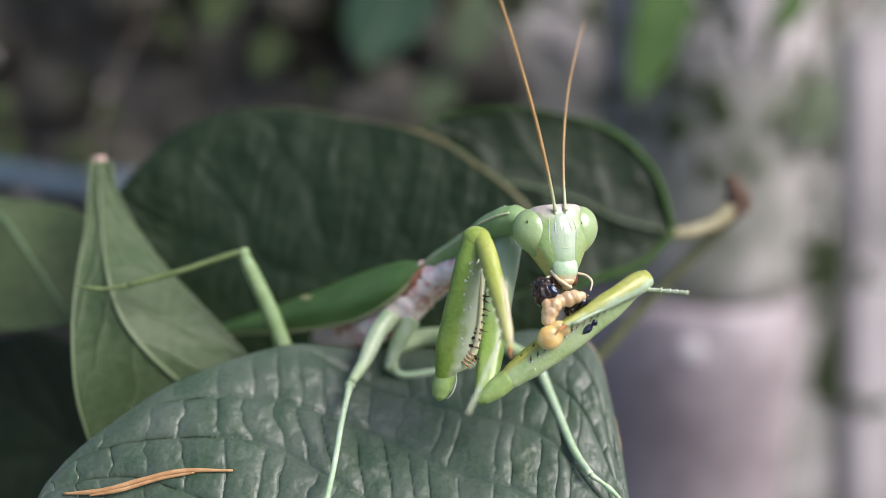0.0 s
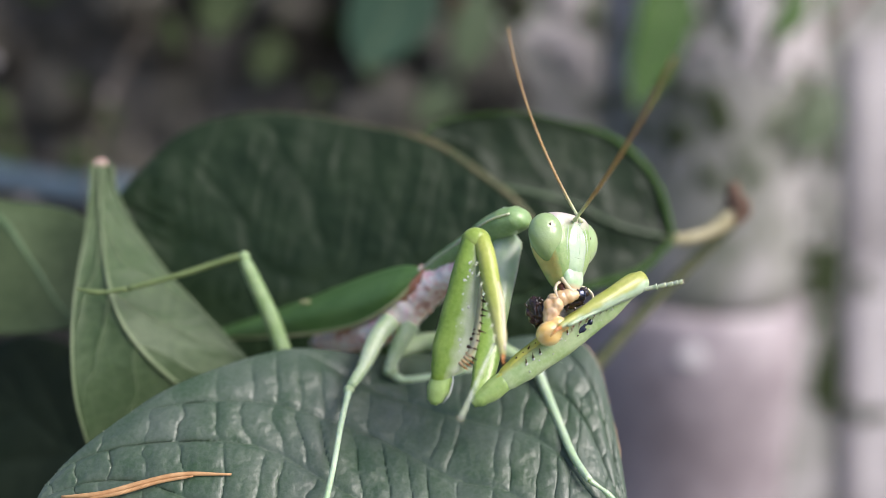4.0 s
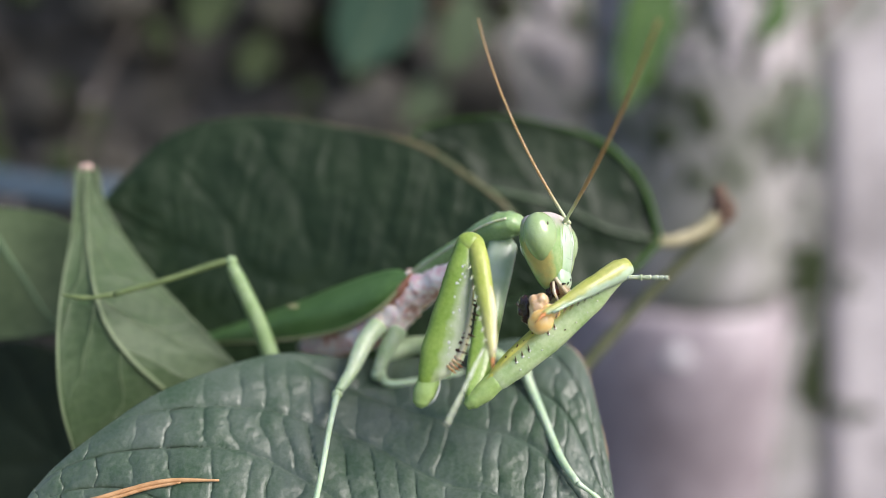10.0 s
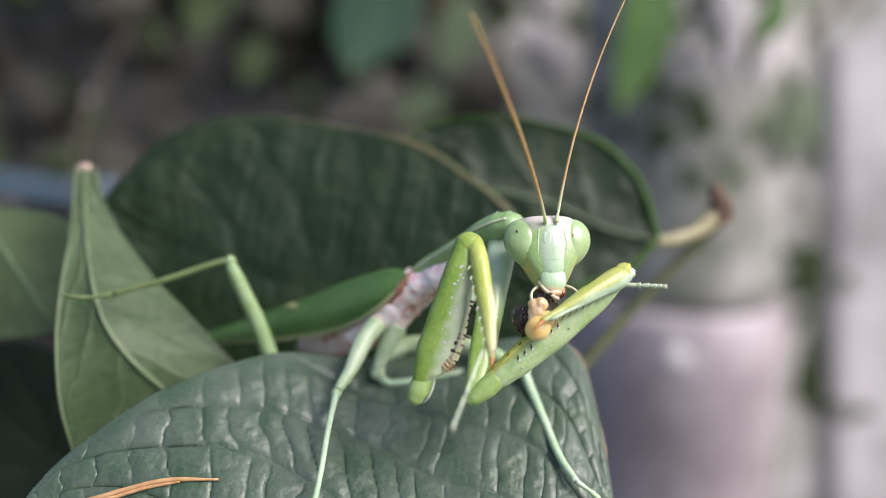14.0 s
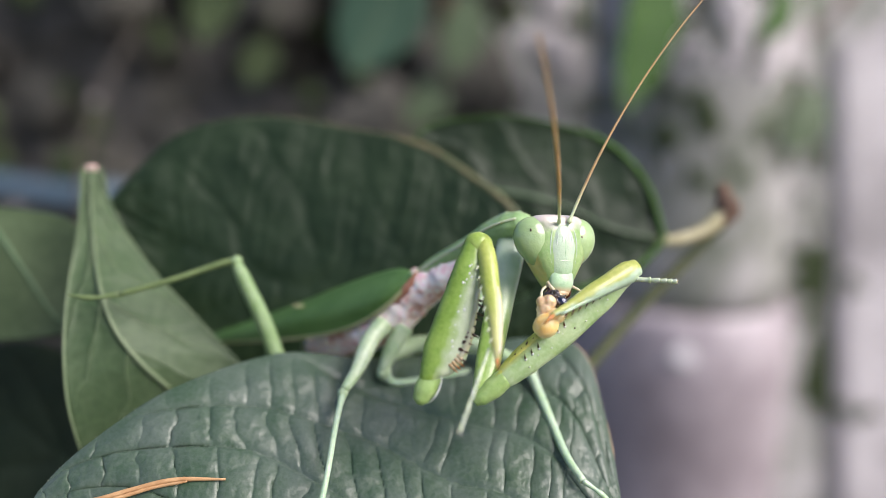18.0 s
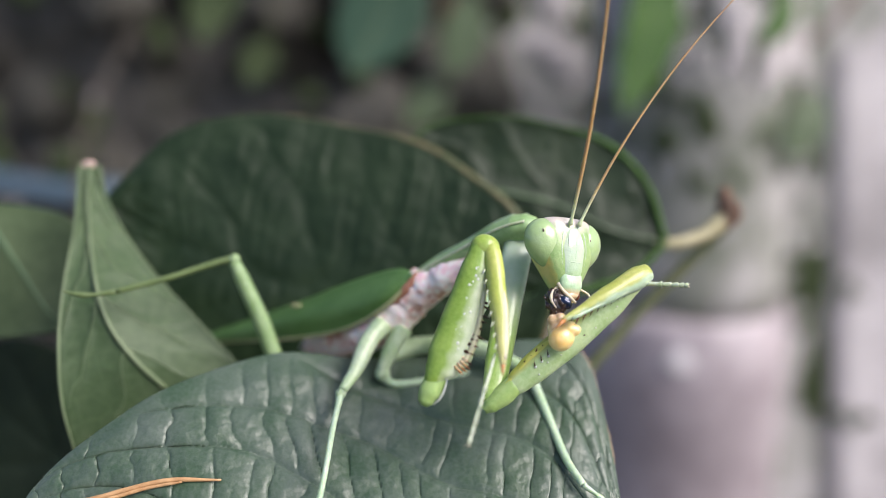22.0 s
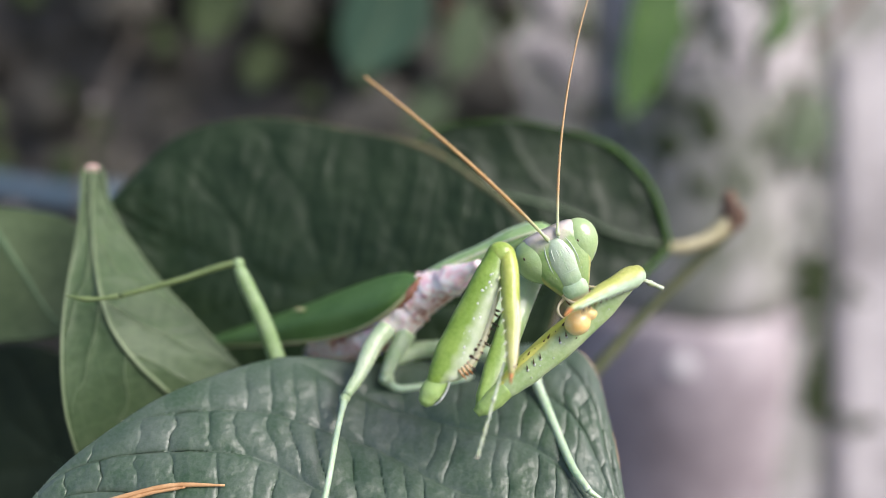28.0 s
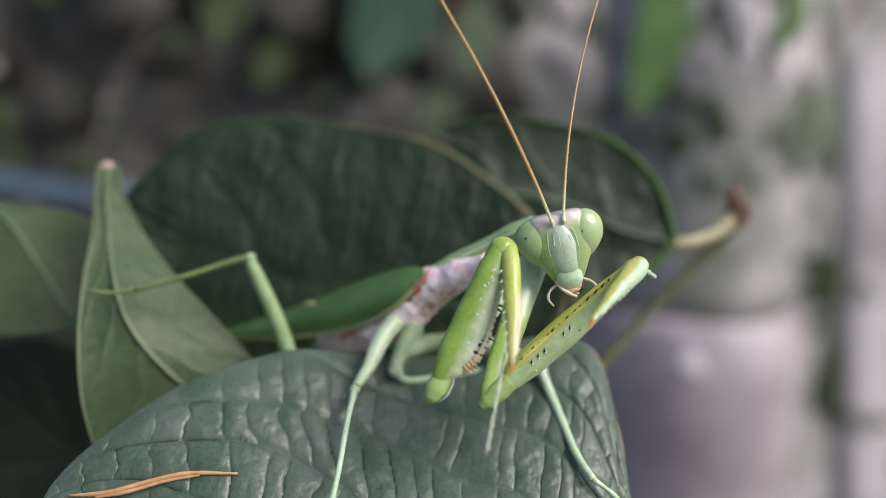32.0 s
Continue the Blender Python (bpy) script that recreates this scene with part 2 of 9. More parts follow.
def two_tone(name, first, second, axis, start, stop, rough=0.36, ragged=0.0008, coat=0.2):
    """Skin that passes from one pair of colours to another along an axis of the part's own space (millimetres)."""
    m = material(name, first, rough, scale=330, fine=2500, sss=0.25, coat=coat, bump=0.5)
    nt = m.node_tree
    bs = nt.nodes["Principled BSDF"]
    base = bs.inputs["Base Color"].links[0].from_socket
    tc = nt.nodes["Texture Coordinate"]
    sep = nt.nodes.new("ShaderNodeSeparateXYZ")
    nt.links.new(tc.outputs["Object"], sep.inputs[0])
    nz = nt.nodes.new("ShaderNodeTexNoise")
    nz.inputs["Scale"].default_value = 700
    nt.links.new(tc.outputs["Object"], nz.inputs["Vector"])
    off = nt.nodes.new("ShaderNodeMath")
    off.operation = "MULTIPLY_ADD"
    off.inputs[1].default_value = ragged
    nt.links.new(nz.outputs[0], off.inputs[0])
    nt.links.new(sep.outputs[axis], off.inputs[2])
    span = nt.nodes.new("ShaderNodeMapRange")
    span.inputs["From Min"].default_value = start * MM + ragged / 2
    span.inputs["From Max"].default_value = stop * MM + ragged / 2
    nt.links.new(off.outputs[0], span.inputs["Value"])
    ramp = nt.nodes.new("ShaderNodeMix")
    ramp.data_type = "RGBA"
    nt.links.new(nz.outputs[0], ramp.inputs[0])
    ramp.inputs[6].default_value = (*second[0], 1)
    ramp.inputs[7].default_value = (*second[1], 1)
    mx = nt.nodes.new("ShaderNodeMix")
    mx.data_type = "RGBA"
    nt.links.new(span.outputs[0], mx.inputs[0])
    nt.links.new(base, mx.inputs[6])
    nt.links.new(ramp.outputs[2], mx.inputs[7])
    nt.links.new(mx.outputs[2], bs.inputs["Base Color"])
    return m


LIMES = [(0.27, 0.43, 0.10), (0.42, 0.58, 0.19)]
YELLOWS = [(0.50, 0.55, 0.08), (0.68, 0.66, 0.18)]
MINTS = [(0.378, 0.55, 0.344), (0.568, 0.688, 0.516)]
femur_skin = two_tone("femur_skin_pale_inside", [(0.17, 0.30, 0.032), (0.29, 0.43, 0.085)], [(0.40, 0.53, 0.28), (0.66, 0.71, 0.54)], "X", 0.1, 1.1, ragged=0.0012)
femur_skin_held = two_tone("femur_skin_yellow_top", [(0.33, 0.49, 0.20), (0.55, 0.67, 0.40)], [(0.34, 0.38, 0.045), (0.52, 0.53, 0.12)], "X", 0.55, 1.15)
band_skin = two_tone("band_skin", LIMES, YELLOWS, "X", 0.2, 0.8)
tibia_skin_held = two_tone("tibia_skin_mint_below", [(0.361, 0.413, 0.0774), (0.516, 0.533, 0.172)], MINTS, "X", -0.1, 0.25)
tibia_skin = two_tone("tibia_skin", [(0.344, 0.43, 0.0688), (0.499, 0.55, 0.146)], [(0.516, 0.533, 0.189), (0.619, 0.585, 0.292)], "Z", 6, 12)
shield_skin = material("pronotum_skin", [(0.232, 0.396, 0.146), (0.361, 0.516, 0.258)], 0.35, scale=280, fine=2500, bump=0.4, sss=0.35, coat=0.2)
feeler_skin = two_tone("feeler_skin", [(0.5, 0.62, 0.36), (0.66, 0.70, 0.46)], [(0.46, 0.26, 0.10), (0.60, 0.40, 0.20)], "Z", 1.2, 4.5)
leg_skin = material("walking_leg_green", [(0.34, 0.49, 0.26), (0.58, 0.69, 0.48)], 0.3, scale=350, fine=2500, bump=0.4, sss=0.2)
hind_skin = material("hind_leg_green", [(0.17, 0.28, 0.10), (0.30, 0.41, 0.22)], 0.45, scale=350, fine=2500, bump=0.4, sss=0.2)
# darker than the other legs: shade on the raised shank is painted in
shank_skin = material("hind_shank_shaded", [(0.10, 0.15, 0.05), (0.17, 0.23, 0.09)], 0.45, scale=350, fine=2500, bump=0.4, sss=0.1)
margin_skin = material("wing_margin_skin", [(0.24, 0.27, 0.12), (0.36, 0.36, 0.2)], 0.5)
rust = material("rusty_edge", [(0.22, 0.09, 0.05), (0.45, 0.22, 0.15)], 0.5, scale=500)
algae_wall = material("algae_stained_wall", [(0.17, 0.20, 0.13), (0.42, 0.42, 0.39), (0.66, 0.63, 0.64)], 0.9, scale=18, fine=90, bump=0.4, bump_size=0.003,
                      stops=[0.36, 0.5, 0.66])
spine_black = material("spine_tip", [(0.016, 0.009, 0.006), (0.12, 0.042, 0.018)], 0.35, scale=900)
claw_orange = material("claw_horn", [(0.42, 0.14, 0.04), (0.6, 0.28, 0.08)], 0.3)
palp_pale = material("palp_skin", [(0.62, 0.52, 0.36), (0.75, 0.66, 0.5)], 0.35, sss=0.3)
lip_orange = material("labrum_edge", [(0.60, 0.38, 0.12), (0.72, 0.54, 0.24)], 0.35, sss=0.3)
feeler = material("antenna_skin", [(0.36, 0.21, 0.09), (0.52, 0.35, 0.17)], 0.45, scale=900, fine=4000)
prey_orange = material("prey_flesh_orange", [(0.93, 0.60, 0.19), (0.97, 0.78, 0.42)], 0.28, scale=400, sss=0.5, coat=0.4, bump=0.08)
prey_tan = material("prey_flesh_tan", [(0.60, 0.40, 0.22), (0.88, 0.70, 0.46)], 0.26, scale=400, sss=0.4, coat=0.6, bump=0.2)
prey_black = material("prey_shell", [(0.008, 0.007, 0.010), (0.05, 0.025, 0.02)], 0.22, scale=700, coat=0.6, bump=0.5)
prey_blue = material("prey_blue_shell", [(0.005, 0.008, 0.022), (0.015, 0.03, 0.085)], 0.2, scale=700, coat=0.6, metal=0.3)

# soil kept this dark to carry the shade of the background
soil = material("shaded_soil", [(0.018, 0.016, 0.012), (0.05, 0.043, 0.033), (0.11, 0.095, 0.075)], 0.95, scale=28, fine=160, bump=0.6, bump_size=0.004)
rock = material("dark_rock", [(0.06, 0.06, 0.048), (0.095, 0.092, 0.079), (0.14, 0.134, 0.117)], 0.9, scale=22, fine=120, bump=0.6, bump_size=0.004)
earth = material("crumbling_earth", [(0.062, 0.061, 0.047), (0.102, 0.096, 0.084), (0.14, 0.13, 0.115), (0.22, 0.2, 0.19)], 0.95, scale=26, fine=110, bump=0.7, bump_size=0.004, fine_mix=0.45,
                 stops=[0.36, 0.47, 0.56, 0.68])
moss = material("moss", [(0.028, 0.05, 0.016), (0.075, 0.105, 0.04)], 0.95, scale=60, fine=300, bump=0.5, bump_size=0.003)
plaster = material("weathered_plaster", [(0.09, 0.125, 0.066), (0.24, 0.25, 0.215), (0.43, 0.415, 0.41)], 0.9, scale=16, fine=90, bump=0.4, bump_size=0.003,
                   stops=[0.36, 0.5, 0.64])
limewash = material("limewashed_plaster", [(0.38, 0.36, 0.355), (0.62, 0.585, 0.59), (0.78, 0.745, 0.75)], 0.9, scale=14, fine=80, bump=0.4, bump_size=0.003)
# near white for the highlight painted on the column drum
spot_white = material("highlight_white", [(0.74, 0.72, 0.73), (0.86, 0.84, 0.85)], 0.7, scale=40)
glaze = material("grey_glaze", [(0.19, 0.16, 0.172), (0.35, 0.305, 0.325), (0.52, 0.465, 0.49)], 0.42, scale=12, fine=60, bump=0.1, bump_size=0.002)
hose_blue = material("blue_plastic", [(0.075, 0.12, 0.16), (0.12, 0.175, 0.225)], 0.45, scale=30)

# ---- ground, walls and distance ----
def ground_sheet():
    bm = bmesh.new()
    n = 70
    grid = []
    for i in range(n + 1):
        row = []
        for j in range(n + 1):
            a, b = (2 * i / n - 1), (2 * j / n - 1)
            x, y = 60 * a * abs(a) ** 3 + 0.6 * a, 60 * b * abs(b) ** 3 + 0.6 * b + 0.3
            z = 0.012 * noise.fractal(Vector((x * 9, y * 9, 0)), 1.0, 2.0, 4) if abs(x) < 3 and abs(y) < 3 else 0.0
            row.append(bm.verts.new((x, y, z)))
        grid.append(row)
    for i in range(n):
        for j in range(n):
            bm.faces.new((grid[i][j], grid[i + 1][j], grid[i + 1][j + 1], grid[i][j + 1]))
    return tagged(new("ground", mesh_of("ground", bm, soil)), "dark garden soil with small clods, shade put into its colour", "soil", kind="structure")


ground_sheet()


def lumpy_block(size, cells, rough, seed, taper=0.0):
    """A rough upright block standing on z = 0, with uneven faces and worn edges (metres)."""
    bm = bmesh.new()
    bmesh.ops.create_cube(bm, size=1.0)
    bmesh.ops.subdivide_edges(bm, edges=bm.edges[:], cuts=cells, use_grid_fill=True)
    for v in bm.verts:
        p = v.co.copy()
        k = 1 - 0.06 * max(0, abs(p.x) + abs(p.y) + abs(p.z) - 1.15)
        q = Vector((p.x * size[0] * k * (1 - taper * (p.z + 0.5)), p.y * size[1] * k * (1 - taper * (p.z + 0.5)), (p.z + 0.5) * size[2]))
        d = noise.noise_vector(q * 9 + Vector((seed, 0, 0))) * rough + noise.noise_vector(q * 30 + Vector((seed, 4, 0))) * rough * 0.35
        v.co = q + d
    return bm


def rock_bank():
    """A bank of piled dark stones behind the plant."""
    rng = random.Random(5)
    bank = thing("rock_bank", (-180, 640, 0), "bank of dark mossy stones in shade", "rocks", kind="structure")
    shapes = []
    for k in range(4):
        bm = bmesh.new()
        bmesh.ops.create_icosphere(bm, subdivisions=3, radius=1.0)
        for v in bm.verts:
            v.co = v.co * (1 + 0.32 * noise.fractal(v.co * 1.3 + Vector((k * 7, 0, 0)), 1.0, 2.0, 4))
        shapes.append(mesh_of("stone", bm, rock))
    for row in range(7):
        for col in range(13):
            ob = new("stone", shapes[rng.randrange(4)])
            ob.parent = bank
            s = rng.uniform(0.05, 0.075)
            ob.location = (-0.62 + col * 0.098 + (row % 2) * 0.05 + rng.uniform(-0.01, 0.01), row * 0.02 + rng.uniform(-0.03, 0.02), 0.03 + row * 0.088)
            ob.rotation_euler = (rng.uniform(0, 6), rng.uniform(0, 6), rng.uniform(0, 6))
            ob.scale = (s * 1.25, s, s)
            if rng.random() < 0.12:
                clump = new("moss_clump", MOSS)
                clump.parent = bank
                clump.location = ob.location + Vector((rng.uniform(-0.03, 0.03), -s * 0.9, 0.01))
                clump.scale = (s * 0.6, s * 0.35, s * 0.6)
    bm = bmesh.new()
    nx, nz = 150, 120
    grid = []
    for i in range(nx + 1):
        row = []
        for j in range(nz + 1):
            x, z = -0.5 + 0.71 * i / nx, 0.60 * j / nz
            q = Vector((x * 11, z * 11, 2))
            row.append(bm.verts.new((x, -0.095 + 0.03 * j / nz - 0.013 * noise.fractal(q, 0.7, 2.1, 6) - 0.015 * noise.noise(q * 0.4), z)))
        grid.append(row)
    for i in range(nx):
        for j in range(nz):
            bm.faces.new((grid[i][j], grid[i + 1][j], grid[i + 1][j + 1], grid[i][j + 1]))
    part("earth_face", bm, earth, bank, "crumbling brown earth with moss and pale grit")
    for k in range(90):
        clump = new("moss_clump", MOSS if k % 7 else LIME)
        clump.parent = bank
        s = rng.uniform(0.003, 0.014) * (1 if k % 7 else 0.4)
        clump.location = (rng.uniform(-0.45, 0.17), -0.125 + rng.uniform(-0.01, 0.015), rng.uniform(0.3, 0.56))
        clump.scale = (s, s * 0.5, s * rng.uniform(0.6, 1.3))
        clump.rotation_euler = (0, rng.uniform(0, 3), 0)
    for k in range(110):
        ob = new("stone", shapes[rng.randrange(4)])
        ob.parent = bank
        s = rng.uniform(0.012, 0.03)
        ob.location = (rng.uniform(-0.5, 0.17), rng.uniform(-0.125, -0.07), 0.12 + 0.42 * rng.random())
        ob.rotation_euler = (rng.uniform(0, 6), rng.uniform(0, 6), rng.uniform(0, 6))
        ob.scale = (s * 1.2, s, s)
    for k in range(16):
        ob = new("stone", shapes[rng.randrange(4)])
        ob.parent = bank
        s = rng.uniform(0.018, 0.042)
        ob.location = (0.17 + rng.gauss(0.0, 0.022), -0.125 + rng.uniform(-0.02, 0.02), 0.14 + k * 0.034)
        ob.rotation_euler = (rng.uniform(0, 6), rng.uniform(0, 6), rng.uniform(0, 6))
        ob.scale = (s, s, s)
    return bank


def moss_mesh(name, mat):
    bm = bmesh.new()
    bmesh.ops.create_icosphere(bm, subdivisions=3, radius=1.0)
    for v in bm.verts:
        v.co = v.co * (1 + 0.5 * noise.fractal(v.co * 3, 1.0, 2.0, 4))
    return mesh_of(name, bm, mat)


MOSS, LIME = moss_mesh("moss_clump", moss), moss_mesh("lime_patch", limewash)
rock_bank()


def wall_piece(name, place, size, mat, label, seed, turn=0.0, cells=14, rough=0.004):
    ob = new(name, mesh_of(name, lumpy_block(size, cells, rough, seed), mat))
    ob.location = place
    ob.rotation_euler = (0, 0, radians(turn))
    return tagged(ob, label, "wall", kind="structure")


back_wall = wall_piece("wall_back", (0.322, 0.585, 0), (0.666, 0.10, 0.80), algae_wall, "weathered grey plaster wall with green algae stains", 3)
side_wall = wall_piece("wall_side", (0.452, 0.572, -0.02), (0.25, 0.10, 0.82), limewash, "pale limewashed wall end with moss patches", 8, turn=-4)
side_wall.rotation_euler.y = radians(-7)
rng = random.Random(23)
for k in range(80):
    s = rng.uniform(0.003, 0.011) * (1 if k % 3 else 1.4)
    clump = new("moss_patch" if k % 3 else "lime_patch", MOSS if k % 3 else LIME)
    clump.parent = back_wall
    clump.location = (rng.uniform(-0.32, -0.08), -0.049, rng.uniform(0.33, 0.5))
    clump.scale = (s, s * 0.3, s * rng.uniform(0.8, 2.0))
    clump.rotation_euler = (0, rng.uniform(0, 3), 0)
rng = random.Random(11)
for wall, cx, cz, count, size, sx, sz in ((back_wall, -0.042, 0.276, 46, 0.006, 0.008, 0.015), (back_wall, -0.028, 0.196, 46, 0.0065, 0.007, 0.013), (back_wall, -0.03, 0.235, 10, 0.004, 0.006, 0.012),
                                          (back_wall, -0.034, 0.310, 16, 0.005, 0.010, 0.008), (back_wall, -0.05, 0.37, 40, 0.008, 0.02, 0.022), (side_wall, -0.108, 0.20, 12, 0.005, 0.007, 0.006),
                                          (side_wall, -0.112, 0.30, 9, 0.004, 0.006, 0.008), (side_wall, -0.1, 0.4, 12, 0.005, 0.008, 0.01)):
    for k in range(count):
        s = size * rng.uniform(0.4, 1.1)
        clump = new("moss_patch", MOSS)
        clump.parent = wall
        clump.location = (cx + rng.gauss(0, sx), -0.049, cz + rng.gauss(0, sz))
        clump.scale = (s, s * 0.4, s * rng.uniform(0.8, 1.6))
        clump.rotation_euler = (0, rng.uniform(0, 3), 0)


def garden_column():
    """A round rendered column on a wider base drum."""
    col = thing("garden_column", (146.3, 442.0, 0), "round weathered grey column on a mauve-grey base drum", "column", kind="structure")
    h = 290.4

    def turned(profile, segs=56, seed=0.0):
        rings = [[Vector((r * math.cos(2 * math.pi * k / segs), r * math.sin(2 * math.pi * k / segs), z)) * (1 + 0.01 * noise.noise(Vector((k * 0.4, z * 0.02, seed)))) * MM
                  for k in range(segs)] for z, r in profile]
        return skin(bmesh.new(), rings)
    part("base_drum", turned([(-2, 66), (10, 66), (h * 0.4, 65.4), (h * 0.8, 65), (h - 5, 64.5), (h - 1, 62), (h, 59)]), glaze, col, "mauve-grey base drum")
    part("shaft", turned([(h - 2, 57.5)] + [(h + (492 - h) * k / 12, 57 - 0.1 * k) for k in range(1, 13)] + [(496, 52)], seed=4.0), plaster, col, "weathered grey shaft")
    rng = random.Random(17)
    for k in range(190):
        turn = radians(-90 + rng.uniform(-75, 75))
        pale = k % 5 < 2
        patch = new("lime_patch" if pale else "moss_patch", LIME if pale else MOSS)
        patch.parent = col
        patch.location = vec((56 * math.cos(turn), 56 * math.sin(turn), rng.uniform(415, 490) if pale else 490 - 135 * rng.random() ** 1.7))
        patch.rotation_euler = (0, 0, turn + radians(90))
        s = rng.uniform(0.0015, 0.006) * (1.5 if pale else 1)
        patch.scale = (s, s * 0.3, s * rng.uniform(0.8, 2.2))
    # stands in for a bright highlight on the drum, modelled as a pale spot
    glint = part("lime_chip", ball((0, 0, 0), (6.0, 1.0, 5.5), bumpy=0.2, seed=2), spot_white, col, "pale spot put in for a highlight")
    glint.location = Vector((131.01, 378.42, 271.60)) * MM - col.location
    return col


garden_column()


def garden_hose():
    hose = new("garden_hose", mesh_of("garden_hose", tube([(-365.7, 523.0, 355.46), (-269.39, 495.0, 344.39), (-229.64, 486.0, 340.35), (-193.75, 494.0, 337.2), (-169.64, 526.0, 303.91)], [(0, 9), (1, 9)], 30, 14), hose_blue))
    return tagged(hose, "pale blue plastic garden hose over dark stones", "hose")


garden_hose()


# ---- leaves ----
def chance(i, k, seed):
    """A fixed chance number from 0 to 1 for a cell."""
    x = math.sin(i * 12.9898 + k * 78.233 + seed * 37.7) * 43758.5453
    return x - math.floor(x)


def leaf_patch(rim_a, spine, rim_b, nu=90, nv=36, cells=0, laterals=7, lean=0.35, relief=0.0, sag=0.0, wavy=0.0, seed=0.0, mottle=0.2, dome=0.22, crease=0.5, fade=0.0, wander=1.0, rung_size=0.085, lumps=0.0, lump_size=3.0):
    """A leaf blade between two rims and a midrib, quilted between its veins. Returns the mesh and a function (u, v) -> place."""
    a, m, b = (smooth_path(c, nu) for c in (rim_a, spine, rim_b))
    normal = Vector((0, 0, 0))
    k = nu // 2
    normal = (m[k + 1] - m[k - 1]).cross(a[k] - m[k]).normalized()

    def sway(u, w):
        return 0.22 * noise.noise(Vector((u * 6, w * 4, seed)))

    def place(u, v):
        f = min(max(u, 0), 1) * nu
        i = min(int(f), nu - 1)
        f -= i
        pa, pm, pb = a[i].lerp(a[i + 1], f), m[i].lerp(m[i + 1], f), b[i].lerp(b[i + 1], f)
        edge = pa if v > 0 else pb
        w = abs(v)
        p = pm.lerp(edge, w)
        h = sag * w * (1 - w)
        if relief:
            s = (u + lean * w) * laterals + sway(u, w)
            k = math.floor(s)
            fold = abs(s - round(s))
            r = (u - 0.07 * math.sin(2 * math.pi * u)) * cells + wander * (0.85 * noise.noise(Vector((u * 7, s * 1.1, seed))) + 0.35 * noise.noise(Vector((u * 17, s * 2.7, seed + 3))))
            i0 = math.floor(r)
            marks = [(q + 0.62 * (chance(q, k, seed) - 0.5), 0.25 + 0.75 * chance(q, k, seed + 5)) for q in range(i0 - 1, i0 + 3)]
            left = max(m_ for m_ in marks if m_[0] <= r)
            right = min(m_ for m_ in marks if m_[0] > r)
            pos = (r - left[0]) / (right[0] - left[0])
            near = left if pos < 0.5 else right
            rung = near[1] * math.exp(-((r - near[0]) / rung_size) ** 2)
            line = math.exp(-(fold / 0.055) ** 2)
            calm = 1 - fade * min(1, max(0, (u - 0.42) * 4))
            pillow = 0.25 + crease * (1 - max(rung * 0.8 * calm, line)) + dome * calm * (1 - (2 * pos - 1) ** 2) * (1 - (1 - 2 * fold) ** 4) * (0.5 + 0.5 * min(left[1], right[1])) + 0.25 * min(1, fold * 3.5)
            pillow += mottle * (2.2 - 1.2 * calm) * noise.noise(Vector((u * cells * 0.7, s * 1.5, seed))) + 0.07 * noise.noise(Vector((u * cells * 5, s * 9, seed)))
            h += relief * (pillow - 0.6) * min(1, (1 - w) * 9) * min(1, w * 14) * min(1, u * 10) * min(1, (1 - u) * 10)
        if lumps:
            h += lumps * noise.fractal(p / lump_size + Vector((seed, 0, 0)), 0.8, 2.0, 3) * min(1, (1 - w) * 6)
        h += wavy * w * w * math.sin(u * 17 + seed + 3 * noise.noise(Vector((u * 4, seed, 0))))
        return p + normal * h

    bm = bmesh.new()
    uv = bm.loops.layers.uv.new("leaf")
    rows = []
    for i in range(nu + 1):
        rows.append([(bm.verts.new(place(i / nu, j / nv * 2 - 1) * MM), i / nu, j / nv) for j in range(nv + 1)])
    for i in range(nu):
        for j in range(nv):
            q = (rows[i][j], rows[i + 1][j], rows[i + 1][j + 1], rows[i][j + 1])
            face = bm.faces.new([w[0] for w in q])
            for loop, w in zip(face.loops, q):
                loop[uv].uv = (w[1], w[2])
    bmesh.ops.remove_doubles(bm, verts=bm.verts, dist=0.00002)
    return bm, place, normal, sway


def build_leaf(plant, name, rims, mat, vein_mat, label, thick=0.3, rib=0.5, side=1.0, veins=True, rim_mat=None, rim_r=0.22, vein_size=1.0, rim_taper=((0, 0.6), (0.5, 0.8), (0.75, 1.3), (1, 1.0)), **shape):
    bm, place, normal, sway = leaf_patch(*rims, **shape)
    blade = part(name, bm, mat, plant, label)
    sol = blade.modifiers.new("thickness", "SOLIDIFY")
    sol.thickness = thick * MM
    sol.offset = -side
    up = normal * side
    n = 24
    pts = [place(i / n, 0) + up * rib * 0.25 for i in range(n + 1)]
    part("midrib", tube(pts, [(0, rib * 0.4), (1, rib)], 40, 8), vein_mat, blade)
    if veins:
        laterals, lean = shape.get("laterals", 7), shape.get("lean", 0.35)
        for sgn in (1, -1):
            for k in range(int(laterals + max(0, laterals * lean)) + 1):
                pts = []
                for i in range(13):
                    w = i / 12 * 0.93
                    u = k / laterals - lean * w
                    u -= sway(u, w) / laterals
                    if 0.01 < u < 0.99:
                        pts.append(place(u, w * sgn) + up * 0.02)
                if len(pts) > 3:
                    part("vein", tube(pts, [(0, rib * 0.42 * vein_size), (1, rib * 0.16 * vein_size)], 18, 6), vein_mat, blade)
    if rim_mat:
        for sgn in (1, -1):
            pts = [place(i / 40, sgn) for i in range(41)]
            part("rim", tube(pts, [(q, rim_r * r) for q, r in rim_taper], 80, 6), rim_mat, blade)
    return blade, place


